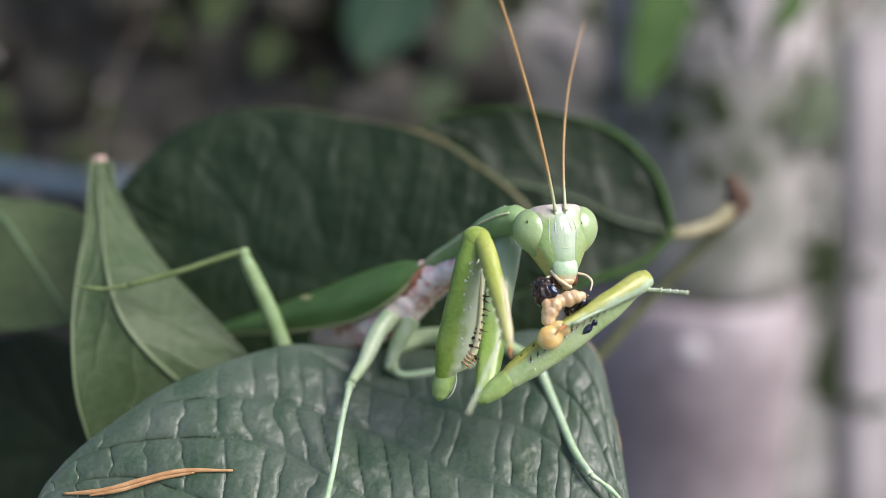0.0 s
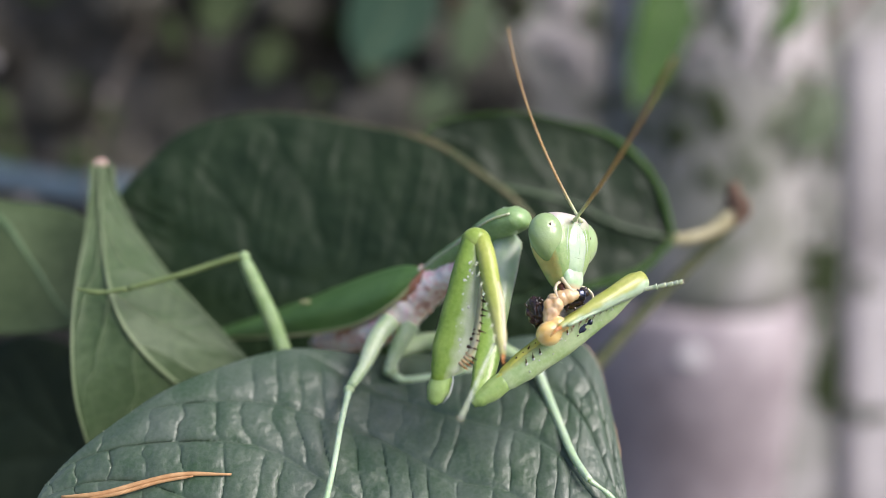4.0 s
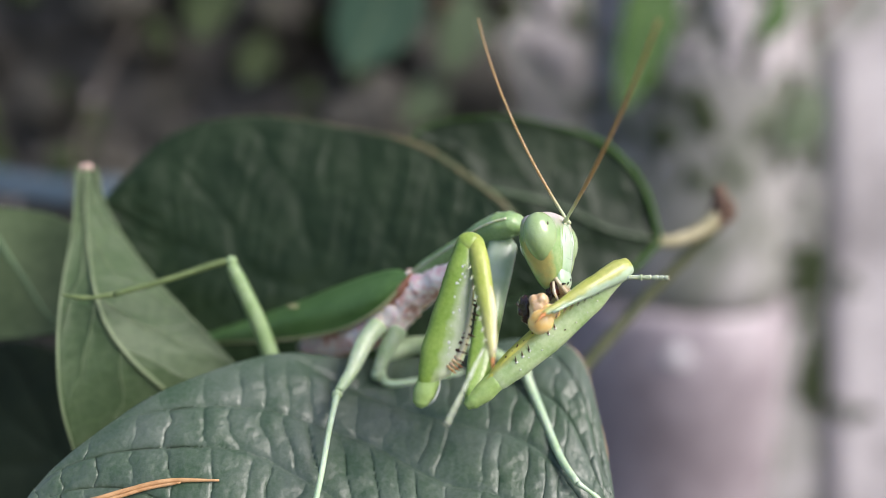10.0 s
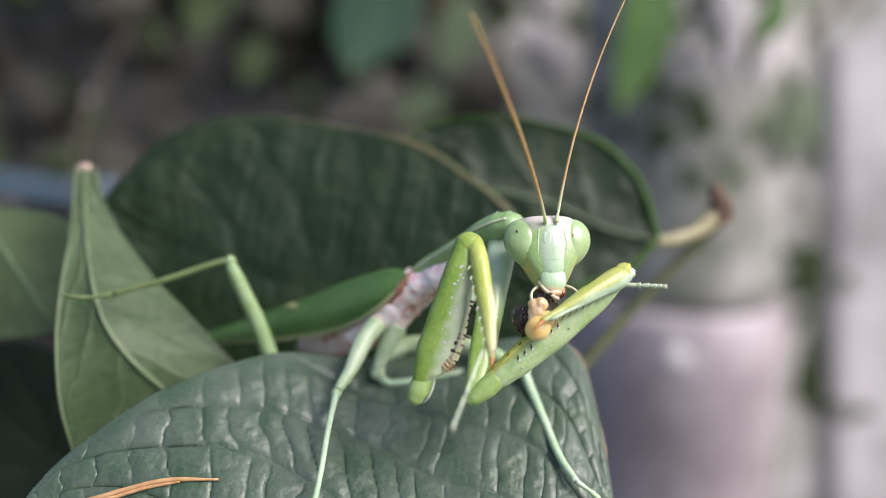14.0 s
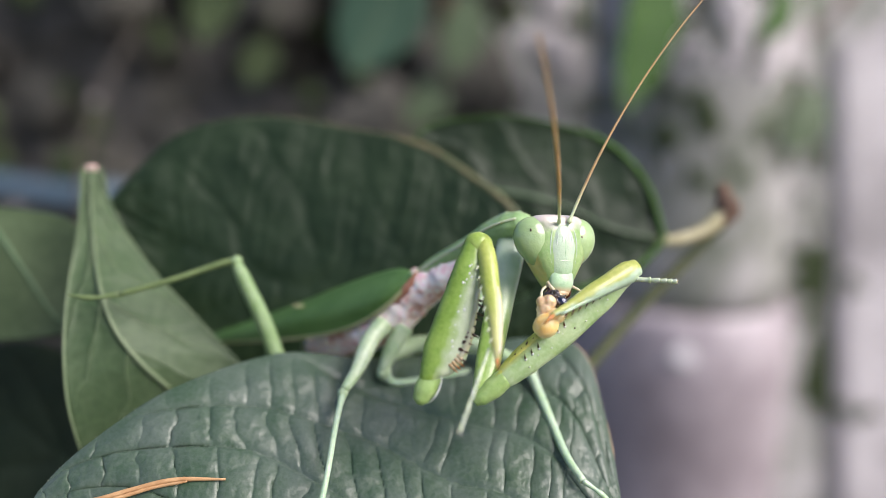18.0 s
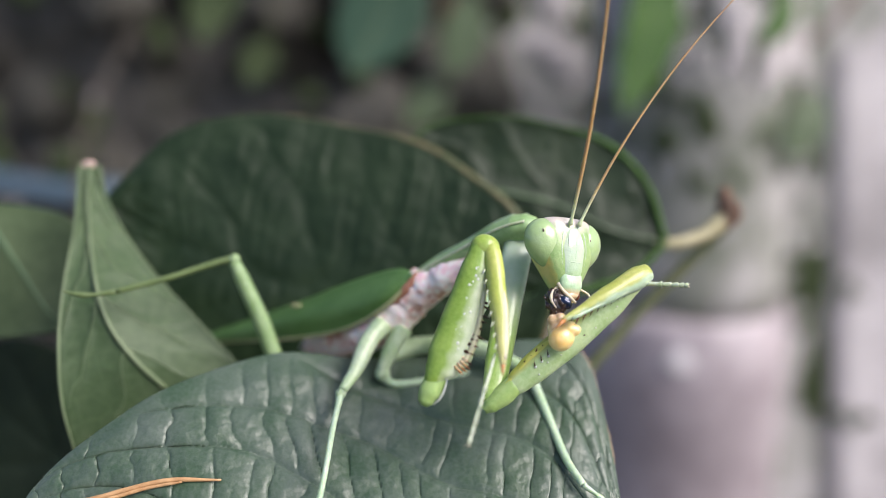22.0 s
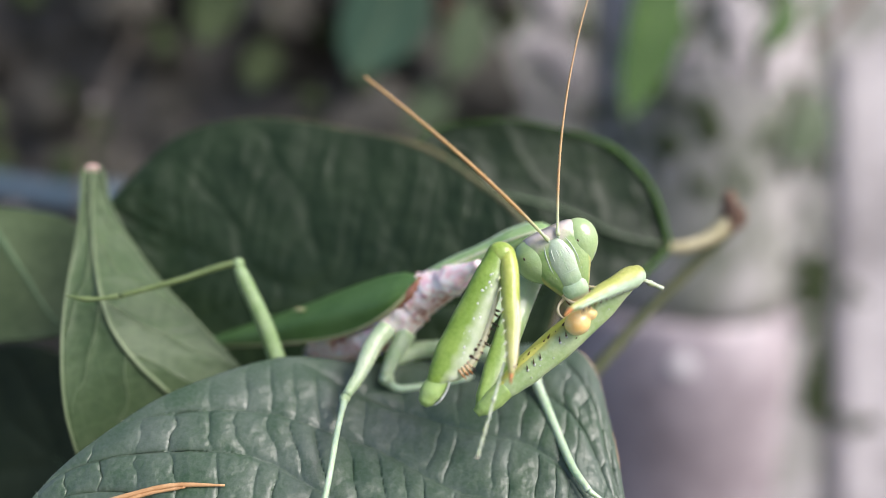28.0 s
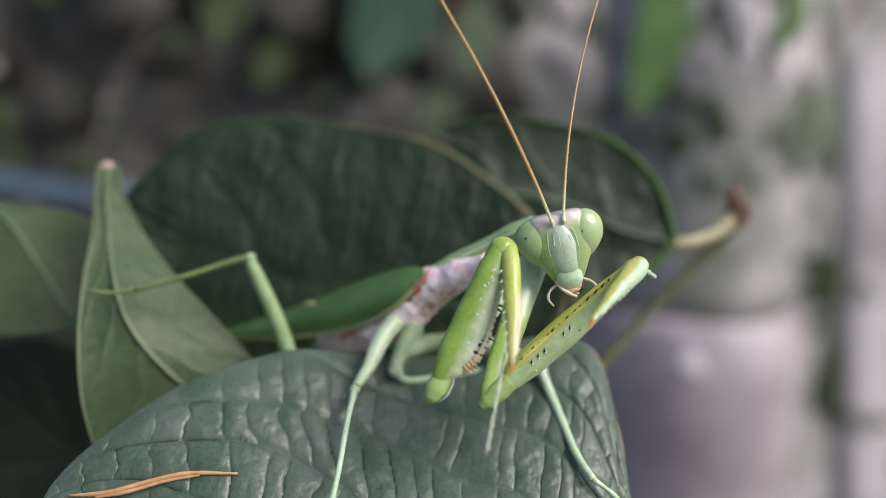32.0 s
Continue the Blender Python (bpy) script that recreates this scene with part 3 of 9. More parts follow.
def shrub():
    plant = thing("broadleaf_shrub", (0, 134, 0), "broadleaf shrub with large quilted dark green leaves", "shrub")
    front, on_front = build_leaf(
        plant, "leaf",
        ([(-40.25, 67.08, 376.11), (-38.89, 69.49, 379.64), (-33.77, 72.55, 383.67), (-27.33, 75.94, 386.99), (-18.05, 80.91, 388.36), (-8.85, 83.62, 386.86), (1.01, 85.64, 386.76), (11.06, 85.99, 388.17), (16.71, 83.74, 387.45), (18.42, 76.67, 381.80), (18.37, 68.08, 376.24)],
         [(-39.99, 66.50, 375.86), (-34.56, 62.32, 373.56), (-22.86, 58.41, 372.40), (-11.10, 56.76, 372.00), (-1.31, 56.74, 371.98), (7.13, 57.94, 372.69), (14.21, 61.25, 373.61), (18.58, 67.44, 375.70)],
         [(-39.83, 65.99, 375.89), (-31.93, 55.78, 370.03), (-19.78, 48.36, 365.10), (-9.57, 44.72, 362.93), (-1.17, 44.71, 362.91), (7.62, 48.64, 366.34), (14.47, 57.03, 371.11), (18.57, 66.93, 375.72)]),
        leaf_front, vein_dark, "broad waxy dark green leaf with quilted veins", side=-1.0, nu=480, nv=260, cells=23, laterals=6.4, lean=0.7, mottle=0.5, fade=0.25, crease=0.5, dome=0.6, wander=0.5, rung_size=0.04, lumps=0.1, lump_size=1.6,
        relief=0.42, rib=0.8, wavy=0.25, vein_size=0.28, rim_mat=rim_green, rim_r=0.13, seed=1.0)
    rng = random.Random(31)
    for name, count in (("leaf_hair", 420), ("rim_hair", 800)):
        bm = bmesh.new()
        for k in range(count):
            u = rng.uniform(0.03, 0.97)
            w = rng.uniform(0.25, 0.98) if name == "leaf_hair" else 1.0
            p = Vector(on_front(u, w))
            d = Vector((rng.uniform(-1, 1), rng.uniform(-0.6, 0.3), rng.uniform(0.1, 0.9)))
            spike(bm, p, p + d * rng.uniform(0.12, 0.38), 0.032, 4)
        hairs = part(name, bm, hair_pale, front, "short pale hairs")
        hairs.location = (0, 0, 0)
    part("rim_blush", tube([on_front(0.74 + 0.23 * k / 14, 1.0) for k in range(15)], [(0, 0.1), (0.3, 0.32), (0.6, 0.26), (0.8, 0.36), (1, 0.15)], 40, 8, bumpy=0.2), rim_brown, front, "brown withered rim")
    build_leaf(
        plant, "leaf",
        ([(-45.22, 101.0, 407.36), (-45.78, 99.5, 406.89), (-45.19, 97.0, 403.97), (-43.7, 92.0, 400.27), (-42.75, 86.0, 394.86), (-42.0, 82.0, 389.42), (-41.36, 80.1, 382.75), (-40.16, 80.1, 375.07)],
         [(-45.07, 101.0, 407.36), (-44.45, 99.4, 406.75), (-43.61, 96.5, 404.06), (-41.63, 91.5, 399.68), (-38.76, 85.5, 395.0), (-36.66, 83.2, 390.99), (-33.92, 82.6, 387.12), (-31.01, 83.5, 383.25)],
         [(-44.85, 101.0, 407.36), (-43.29, 99.6, 406.8), (-41.96, 97.6, 403.88), (-39.41, 95.0, 400.36), (-34.64, 91.5, 395.41), (-29.36, 88.5, 390.92), (-24.48, 86.8, 386.14), (-19.82, 85.9, 381.05)]),
        leaf_under, vein_under, "upright pale green leaf showing its underside", side=-1.0, nu=110, nv=60, cells=9, laterals=5, lean=-0.3, relief=0.3, crease=0.3, dome=0.5, wander=0.5,
        rib=0.32, sag=0.8, seed=2.0, vein_size=0.45, rim_mat=vein_under, rim_r=0.14)
    part("leaf_tip", ball((-44.9, 100.3, 406.9), (1.1, 0.5, 0.7), bumpy=0.2), tip_pink, plant, "pinkish dry leaf tip")
    build_leaf(
        plant, "leaf",
        ([(-48.14, 98.04, 386.69), (-47.06, 100.37, 391.94), (-49.04, 103.20, 399.19), (-61.21, 104.76, 401.28), (-75.08, 107.13, 402.50)],
         [(-47.91, 97.38, 386.12), (-50.92, 97.84, 387.96), (-55.70, 99.96, 394.44), (-61.59, 102.42, 400.15), (-75.18, 106.33, 403.43)],
         [(-47.67, 96.78, 385.77), (-54.17, 96.08, 385.01), (-61.64, 96.18, 385.39), (-67.94, 98.11, 391.06), (-75.26, 105.15, 402.83)]),
        leaf_shade, vein_dark, "olive green leaf turned underside out, darkened for shade", side=-1.0, nu=60, nv=30, relief=0.1, cells=8, laterals=4, rib=0.5, sag=0.5, seed=3.0)
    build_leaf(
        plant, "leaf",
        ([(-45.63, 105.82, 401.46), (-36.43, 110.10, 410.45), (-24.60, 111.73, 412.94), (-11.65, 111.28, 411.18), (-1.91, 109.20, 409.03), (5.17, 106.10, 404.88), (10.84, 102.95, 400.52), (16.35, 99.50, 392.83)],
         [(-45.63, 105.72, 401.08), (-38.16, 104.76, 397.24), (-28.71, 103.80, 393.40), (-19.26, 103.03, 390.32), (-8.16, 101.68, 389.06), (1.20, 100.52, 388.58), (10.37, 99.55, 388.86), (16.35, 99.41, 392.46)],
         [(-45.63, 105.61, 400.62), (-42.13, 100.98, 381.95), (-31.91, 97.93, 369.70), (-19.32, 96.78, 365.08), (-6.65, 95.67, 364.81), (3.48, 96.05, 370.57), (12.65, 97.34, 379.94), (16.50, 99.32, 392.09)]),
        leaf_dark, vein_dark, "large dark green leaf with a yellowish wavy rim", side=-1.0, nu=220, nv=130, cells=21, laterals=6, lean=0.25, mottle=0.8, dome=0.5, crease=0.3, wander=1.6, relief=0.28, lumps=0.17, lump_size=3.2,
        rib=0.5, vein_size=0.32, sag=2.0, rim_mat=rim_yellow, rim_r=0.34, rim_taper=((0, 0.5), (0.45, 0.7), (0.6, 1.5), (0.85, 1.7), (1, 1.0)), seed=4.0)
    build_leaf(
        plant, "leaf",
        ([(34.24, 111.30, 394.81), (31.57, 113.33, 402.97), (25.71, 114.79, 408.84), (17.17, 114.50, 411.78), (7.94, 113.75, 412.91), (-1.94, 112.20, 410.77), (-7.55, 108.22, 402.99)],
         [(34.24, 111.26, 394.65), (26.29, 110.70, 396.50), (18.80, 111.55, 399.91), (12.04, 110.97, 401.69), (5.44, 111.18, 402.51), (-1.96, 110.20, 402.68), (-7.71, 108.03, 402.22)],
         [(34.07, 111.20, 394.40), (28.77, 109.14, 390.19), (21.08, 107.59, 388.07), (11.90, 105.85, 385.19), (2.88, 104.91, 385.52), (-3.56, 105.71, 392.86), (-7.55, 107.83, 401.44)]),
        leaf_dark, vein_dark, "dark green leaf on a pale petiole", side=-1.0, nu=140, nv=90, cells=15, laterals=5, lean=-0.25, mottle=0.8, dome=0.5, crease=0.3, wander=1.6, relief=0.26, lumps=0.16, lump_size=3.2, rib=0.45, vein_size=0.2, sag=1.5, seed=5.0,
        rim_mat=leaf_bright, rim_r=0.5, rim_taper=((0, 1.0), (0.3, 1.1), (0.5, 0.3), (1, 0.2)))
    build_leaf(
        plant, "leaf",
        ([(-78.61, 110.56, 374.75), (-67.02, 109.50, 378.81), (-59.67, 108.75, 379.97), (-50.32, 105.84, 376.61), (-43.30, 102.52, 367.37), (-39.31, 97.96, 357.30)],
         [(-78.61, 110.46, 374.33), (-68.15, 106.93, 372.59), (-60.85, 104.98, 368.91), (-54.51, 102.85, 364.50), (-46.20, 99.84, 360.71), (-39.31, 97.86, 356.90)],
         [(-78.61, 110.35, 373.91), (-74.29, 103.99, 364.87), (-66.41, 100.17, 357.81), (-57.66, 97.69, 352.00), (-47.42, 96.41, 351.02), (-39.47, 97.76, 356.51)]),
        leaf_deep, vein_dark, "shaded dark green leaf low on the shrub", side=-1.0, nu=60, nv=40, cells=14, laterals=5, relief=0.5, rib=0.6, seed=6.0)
    part("petiole", tube([(32.96, 111.75, 394.54), (36.49, 112.24, 394.42), (40.82, 113.54, 395.52), (44.11, 115.09, 397.65)], [(0, 0.75), (0.5, 1.0), (1, 1.5)], 24, 10), petiole_tan, plant,
         "pale tan leaf stalk")
    part("dry_stub", tube([(43.59, 114.88, 396.81), (44.88, 115.49, 398.45), (44.65, 116.27, 400.33), (44.50, 117.24, 402.18)], [(0, 1.6), (0.35, 2.1), (0.7, 1.2), (1, 0.7)], 20, 10, bumpy=0.3),
         bark_brown, plant, "broken dry brown stub")
    part("stem", tube([(45.71, 115.99, 397.12), (39.95, 115.55, 391.16), (32.04, 113.66, 383.52), (24.80, 110.83, 376.24), (17.25, 107.83, 368.26), (12.38, 104.04, 357.10), (8, 118, 300), (6, 130, 160), (0, 134, -4)],
                      [(0, 0.8), (0.3, 0.9), (0.6, 1.4), (1, 4.0)], 60, 12, bumpy=0.15), stem_green, plant, "slender olive green stem")
    for a, b, c in (((18.97, 70.26, 374.64), (20.61, 80.56, 362.16), (8, 119, 315)), ((-39.31, 97.86, 356.90), (-30.14, 98.53, 351.34), (8, 118.5, 300)), ((-47.91, 97.38, 386.12), (-44.93, 103.03, 377.75), (7, 122, 270)),
                    ((-28.85, 81.65, 383.00), (-26.35, 89.70, 373.90), (7, 121, 290)), ((16.35, 99.41, 392.46), (18.26, 103.92, 381.56), (17.25, 107.83, 368.26))):
        part("leaf_stalk", tube([a, b, c], [(0, 0.7), (1, 1.0)], 24, 8), stem_green, plant)
    for child in plant.children:
        child.location = -plant.location
    return plant


shrub()

straws = new("dry_straw", mesh_of("dry_straw", tube([(-37.15, 67.04, 378.66), (-33.15, 66.61, 379.22), (-29.35, 66.93, 380.18), (-25.59, 67.34, 380.91), (-20.58, 67.45, 380.89)],
                                                    [(0, 0.12), (0.2, 0.28), (0.8, 0.24), (1, 0.12)], 40, 8, flat=0.7), straw))
tagged(straws, "thin dry orange-brown grass stalk lying on the leaf", "straw", group="dry stalks")
straws = new("dry_straw", mesh_of("dry_straw", tube([(-34.26, 66.36, 378.86), (-31.15, 66.29, 379.50), (-27.48, 66.94, 380.33), (-24.19, 67.07, 380.90)],
                                                    [(0, 0.1), (0.3, 0.2), (0.9, 0.15), (1, 0.08)], 30, 8, flat=0.7), straw))
tagged(straws, "thin dry orange-brown grass stalk lying on the leaf", "straw", group="dry stalks")


def hanging_branch():
    """A climber above and behind, whose leaves hang into view."""
    vine = thing("climbing_vine", (0, 0, 0), "climbing vine with hanging green leaves", "vine")
    specs = (((-15.59, 382.0, 490.89), (-22.7, 367.0, 444.77), (-36.33, 357.0, 416.58), 76, leaf_blue, "rounded bluish green hanging leaf"),
             ((109.54, 383.0, 491.86), (101.24, 365.0, 440.18), (86.87, 352.0, 398.68), 48, leaf_bright, "pointed bright green hanging leaf"),
             ((-110.1, 434.0, 488.89), (-113.73, 420.0, 456.42), (-118.42, 408.0, 431.11), 46, leaf_olive, "dull olive green hanging leaf"),
             ((199.35, 433.0, 484.87), (187.94, 421.0, 455.03), (172.79, 412.0, 433.1), 56, leaf_bright, "bright green hanging leaf"),
             ((-94.26, 460.0, 438.34), (-99.75, 455.0, 424.06), (-104.55, 450.0, 409.89), 34, leaf_olive, "small green leaf far back"),
             ((144.94, 404.45, 472.33), (148.59, 397.63, 453.13), (153.42, 391.10, 430.94), 30, leaf_bright, "bright green hanging leaf"),
             ((177.49, 393.91, 463.18), (169.68, 387.22, 444.45), (158.32, 382.92, 431.21), 26, leaf_bright, "bright green hanging leaf"),
             ((138.21, 428.42, 444.28), (132.98, 421.27, 423.75), (134.12, 415.91, 406.28), 34, leaf_far, "dull green leaf far back"),
             ((200.77, 401.88, 412.25), (193.10, 395.35, 394.18), (179.67, 389.87, 376.20), 40, leaf_far, "dull green leaf far back"),
             ((169.27, 416.69, 417.86), (165.43, 410.35, 400.59), (153.13, 404.72, 381.98), 34, leaf_far, "dull green leaf far back"),
             ((21.50, 454.06, 464.15), (18.19, 445.88, 439.47), (10.24, 438.80, 415.02), 40, leaf_far, "dull green leaf far back"),
             ((5.70, 452.95, 418.03), (-0.82, 446.63, 400.83), (-15.33, 442.15, 386.85), 34, leaf_far, "dull green leaf far back"))
    tops = []
    for root, mid, tip, half, mat, label in specs:
        r, m, t = (Vector(p) for p in (root, mid, tip))
        axis = (t - r).normalized()
        side = axis.cross(Vector((0.1, 1, 0.15))).normalized() * half * m.y / 1358
        a = [r, r.lerp(m, 0.5) + side * 0.75, m + side, m.lerp(t, 0.55) + side * 0.72, t]
        b = [r, r.lerp(m, 0.5) - side * 0.75, m - side, m.lerp(t, 0.55) - side * 0.72, t]
        build_leaf(vine, "leaf", (a, [r, r.lerp(m, 0.5), m, m.lerp(t, 0.55), t], b), mat, vein_under, label, nu=40, nv=20, laterals=4, cells=9, relief=0.2, rib=0.5,
                   side=-1.0, seed=half, veins=False)
        tops.append(r)
    tops.sort(key=lambda p: p.x)
    high = [p + Vector((0, 6, 26)) for p in tops]
    for p, q in zip(tops, high):
        part("leaf_stalk", tube([p, p.lerp(q, 0.6) + Vector((2, 0, 0)), q], [(0, 0.5), (1, 0.8)], 12, 8), stem_green, vine)
    part("twig", tube([(-420, 640, 480)] + high + [(330, 470, 640), (345, 500, 785)], [(0, 2.2), (0.5, 1.6), (1, 2.4)], 60, 10, bumpy=0.2), bark_brown, vine, "thin brown climbing twig")
    return vine


hanging_branch()
twig = new("dry_twig", mesh_of("dry_twig", tube([(-172, 470, 447), (-186.85, 460.0, 415.87), (-197.68, 450.0, 388.97), (-204, 445.0, 350), (-210, 470, 250), (-214, 500, -3)], [(0, 0.9), (1, 1.6)], 40, 8, bumpy=0.1), twig_grey))
tagged(twig, "thin dry grey-brown twig standing before the bank", "twig")


# ---- the mantis ----
mantis = thing("praying_mantis", (-2.10, 84.00, 396.73), "pale green praying mantis standing on leaves, eating its prey", "mantis")


def body_part(name, bm, mat, label=""):
    return part(name, bm, mat, mantis, label)


def spines(owner, count, start, end, out, length, radius=0.16):
    """A row of dark thorns on a leg, each on its pale wart."""
    a, b, o = Vector(start), Vector(end), Vector(out).normalized()
    for i in range(count):
        f = i / max(1, count - 1)
        p = a.lerp(b, f)
        k = length * (1.25 if i % 3 == 1 else 0.8)
        part("spine", spike(bmesh.new(), p, p + o * k + Vector((0, 0, 0.25 * k)), radius * 0.8), spine_black, owner)


def thorax_and_abdomen():
    body_part("thorax", tube([(6.13, -4.88, 3.19), (3.05, -2.17, 0.40), (-0.01, -0.13, -1.76), (-3.14, 0.83, -4.98), (-6.61, 2.18, -7.88)], [(0, 0.5), (0.25, 1.75), (0.5, 2.4), (0.75, 2.7), (1, 2.2)], 48, 26, flat=1.1, bumpy=0.15),
              skin_pink, "pinkish white and brown mottled thorax")
    body_part("abdomen", tube([(-4.93, 2.41, -6.90), (-8.97, 4.88, -9.43), (-12.53, 7.62, -10.88), (-14.87, 9.40, -12.00)], [(0, 2.2), (0.4, 1.9), (0.75, 1.3), (1, 0.3)], 40, 16, bumpy=0.06),
              skin_pink, "pinkish brown abdomen under the wing")
    n = 40
    top = smooth_path([(-0.23, -0.86, 0.70), (-2.59, 0.67, 0.62), (-7.55, 3.24, -1.49), (-14.23, 6.50, -5.00), (-22.43, 10.66, -9.03), (-29.96, 13.41, -12.50)], n)
    mid = smooth_path([(-0.39, -1.91, 0.59), (-3.88, -1.80, -1.46), (-8.64, 0.57, -3.99), (-14.67, 4.54, -6.68), (-22.98, 9.68, -10.07), (-29.90, 13.19, -12.58)], n)
    low = smooth_path([(-0.46, -2.00, 0.23), (-3.63, -2.18, -2.99), (-7.85, -0.16, -6.07), (-13.92, 3.65, -8.61), (-22.99, 9.40, -11.20), (-30.05, 13.15, -12.72)], n)
    bm = bmesh.new()
    rows = []
    for a, b, c in zip(top, mid, low):
        path = smooth_path([a, b, c], 16)
        rows.append([bm.verts.new(p * MM) for p in path])
    for r, s in zip(rows, rows[1:]):
        for j in range(16):
            bm.faces.new((r[j], s[j], s[j + 1], r[j + 1]))
    wing = body_part("wing", bm, wing_green, "folded leaf-green forewing")
    sol = wing.modifiers.new("thickness", "SOLIDIFY")
    sol.thickness = 0.12 * MM
    part("wing_margin", tube(low, [(0, 0.3), (0.5, 0.24), (1, 0.12)], 50, 8), margin_skin, wing, "cream wing margin")
    part("wing_fleck", ball((-14.70, 5.53, -5.20), (0.7, 0.15, 0.22)), margin_skin, wing, "cream fleck")
    part("wing_root", tube([(0.04, -1.66, 0.78), (-0.64, -2.22, -0.23), (-1.85, -2.20, -1.80), (-3.29, -1.76, -3.79)], [(0, 0.4), (0.5, 0.55), (1, 0.2)], 18, 10, flat=0.5), rust, wing, "rust-brown wing root")
    for k in range(3):
        pts = [rows_p[4 + 4 * k] for rows_p in [smooth_path([a, b, c], 16) for a, b, c in list(zip(top, mid, low))[2::4]]]
        part("wing_vein", tube([p + Vector((0, -0.04, 0.02)) for p in pts], [(0, 0.1), (1, 0.04)], 24, 6), wing_green, wing)


thorax_and_abdomen()


def walking_leg(points, radii_femur, tibia, radii_tibia, label, foot=None, skin_a=None, skin_b=None, skin_c=None):
    """Femur, tibia and a jointed foot."""
    skin_a, skin_b = skin_a or leg_skin, skin_b or skin_mint
    femur = body_part("leg_femur", tube(points, radii_femur, 24, 12), skin_a, label)
    part("leg_tibia", tube(tibia, radii_tibia, 24, 10), skin_b, femur)
    part("knee", ball(tibia[0], (radii_tibia[0][1] * 1.3,) * 3, bumpy=0.25), skin_a, femur)
    if foot:
        part("leg_tarsus", tube(foot, [(0, 0.3), (0.4, 0.2), (0.5, 0.3), (1, 0.12)], 16, 8), skin_c or skin_mint, femur)


walking_leg([(-3.79, -2.25, -4.95), (-5.19, -4.13, -6.27), (-6.37, -7.21, -8.34), (-7.53, -9.59, -9.63)], [(0, 1.1), (0.4, 1.0), (0.8, 0.66), (1, 0.5)],
            [(-7.70, -9.67, -9.97), (-8.14, -13.32, -12.20), (-8.32, -17.95, -14.28), (-8.71, -22.10, -16.46)], [(0, 0.42), (0.15, 0.31), (1, 0.27)], "pale green middle leg planted on the leaf",
            [(-8.71, -22.10, -16.46), (-8.93, -23.51, -18.40), (-10.10, -23.93, -20.12)])
walking_leg([(-1.55, -1.38, -5.59), (-2.81, -2.39, -7.59), (-3.80, -3.47, -9.87)], [(0, 1.15), (0.5, 0.95), (1, 0.7)],
            [(-3.80, -3.56, -10.24), (-2.31, -3.37, -11.55), (3.06, -1.80, -11.40), (10.29, -0.53, -10.41)], [(0, 0.62), (0.3, 0.45), (1, 0.36)], "pale green bent middle leg")
walking_leg([(-3.53, 0.71, -9.60), (0.43, 1.91, -8.93), (6.96, -0.99, -8.14), (12.50, -3.78, -9.79)], [(0, 1.1), (0.5, 1.05), (1, 0.7)],
            [(12.60, -4.05, -10.08), (14.15, -8.47, -13.36), (15.27, -13.12, -15.49), (16.51, -16.00, -16.68)], [(0, 0.55), (0.5, 0.44), (1, 0.38)], "pale green hind leg stretched out over the leaf",
            [(16.51, -16.00, -16.68), (18.07, -16.74, -17.60), (19.95, -17.36, -19.26)])
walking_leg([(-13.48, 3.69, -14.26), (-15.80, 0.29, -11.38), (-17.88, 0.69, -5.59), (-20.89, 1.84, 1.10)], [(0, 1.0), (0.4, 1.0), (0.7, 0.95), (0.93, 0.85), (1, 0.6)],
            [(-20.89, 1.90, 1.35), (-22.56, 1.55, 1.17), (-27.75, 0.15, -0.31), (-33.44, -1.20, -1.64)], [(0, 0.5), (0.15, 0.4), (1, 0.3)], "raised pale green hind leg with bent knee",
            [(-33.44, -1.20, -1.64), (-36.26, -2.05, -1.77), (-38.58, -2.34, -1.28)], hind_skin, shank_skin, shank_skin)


# parts that move: each is built from its joint along +z, +y towards the front
def pronotum_part():
    ob = body_part("pronotum", limb(15.6, [(0, 1.4, 1.0, 0, -0.4), (0.2, 1.3, 1.1, 0, -0.1), (0.5, 1.55, 1.1, 0, 0), (0.72, 2.0, 1.36, 0, 0), (0.86, 2.05, 1.5, 0, -0.3), (0.95, 1.7, 1.35, 0, -0.6),
                                           (1, 0.9, 0.8, 0, -0.8)], 46, 22), shield_skin, "smooth green shield behind the head")
    for s in (-1, 1):
        part("pronotum_margin", tube([(s * 1.35, 0.0, 0), (s * 1.3, 0.2, 3.4), (s * 1.6, 0.2, 7.8), (s * 2.1, 0.2, 11.2), (s * 2.12, 0.0, 13.4), (s * 1.6, -0.3, 15.0)], [(0, 0.13), (1, 0.13)], 30, 8),
             skin_cream, ob)
    part("keel", tube([(0, 0.55, 0), (0, 0.98, 3.2), (0, 1.1, 7.8), (0, 1.38, 11.2), (0, 1.2, 13.6)], [(0, 0.09), (1, 0.1)], 30, 8), skin_mint, ob, "pale dorsal keel")
    return ob


jaws = []


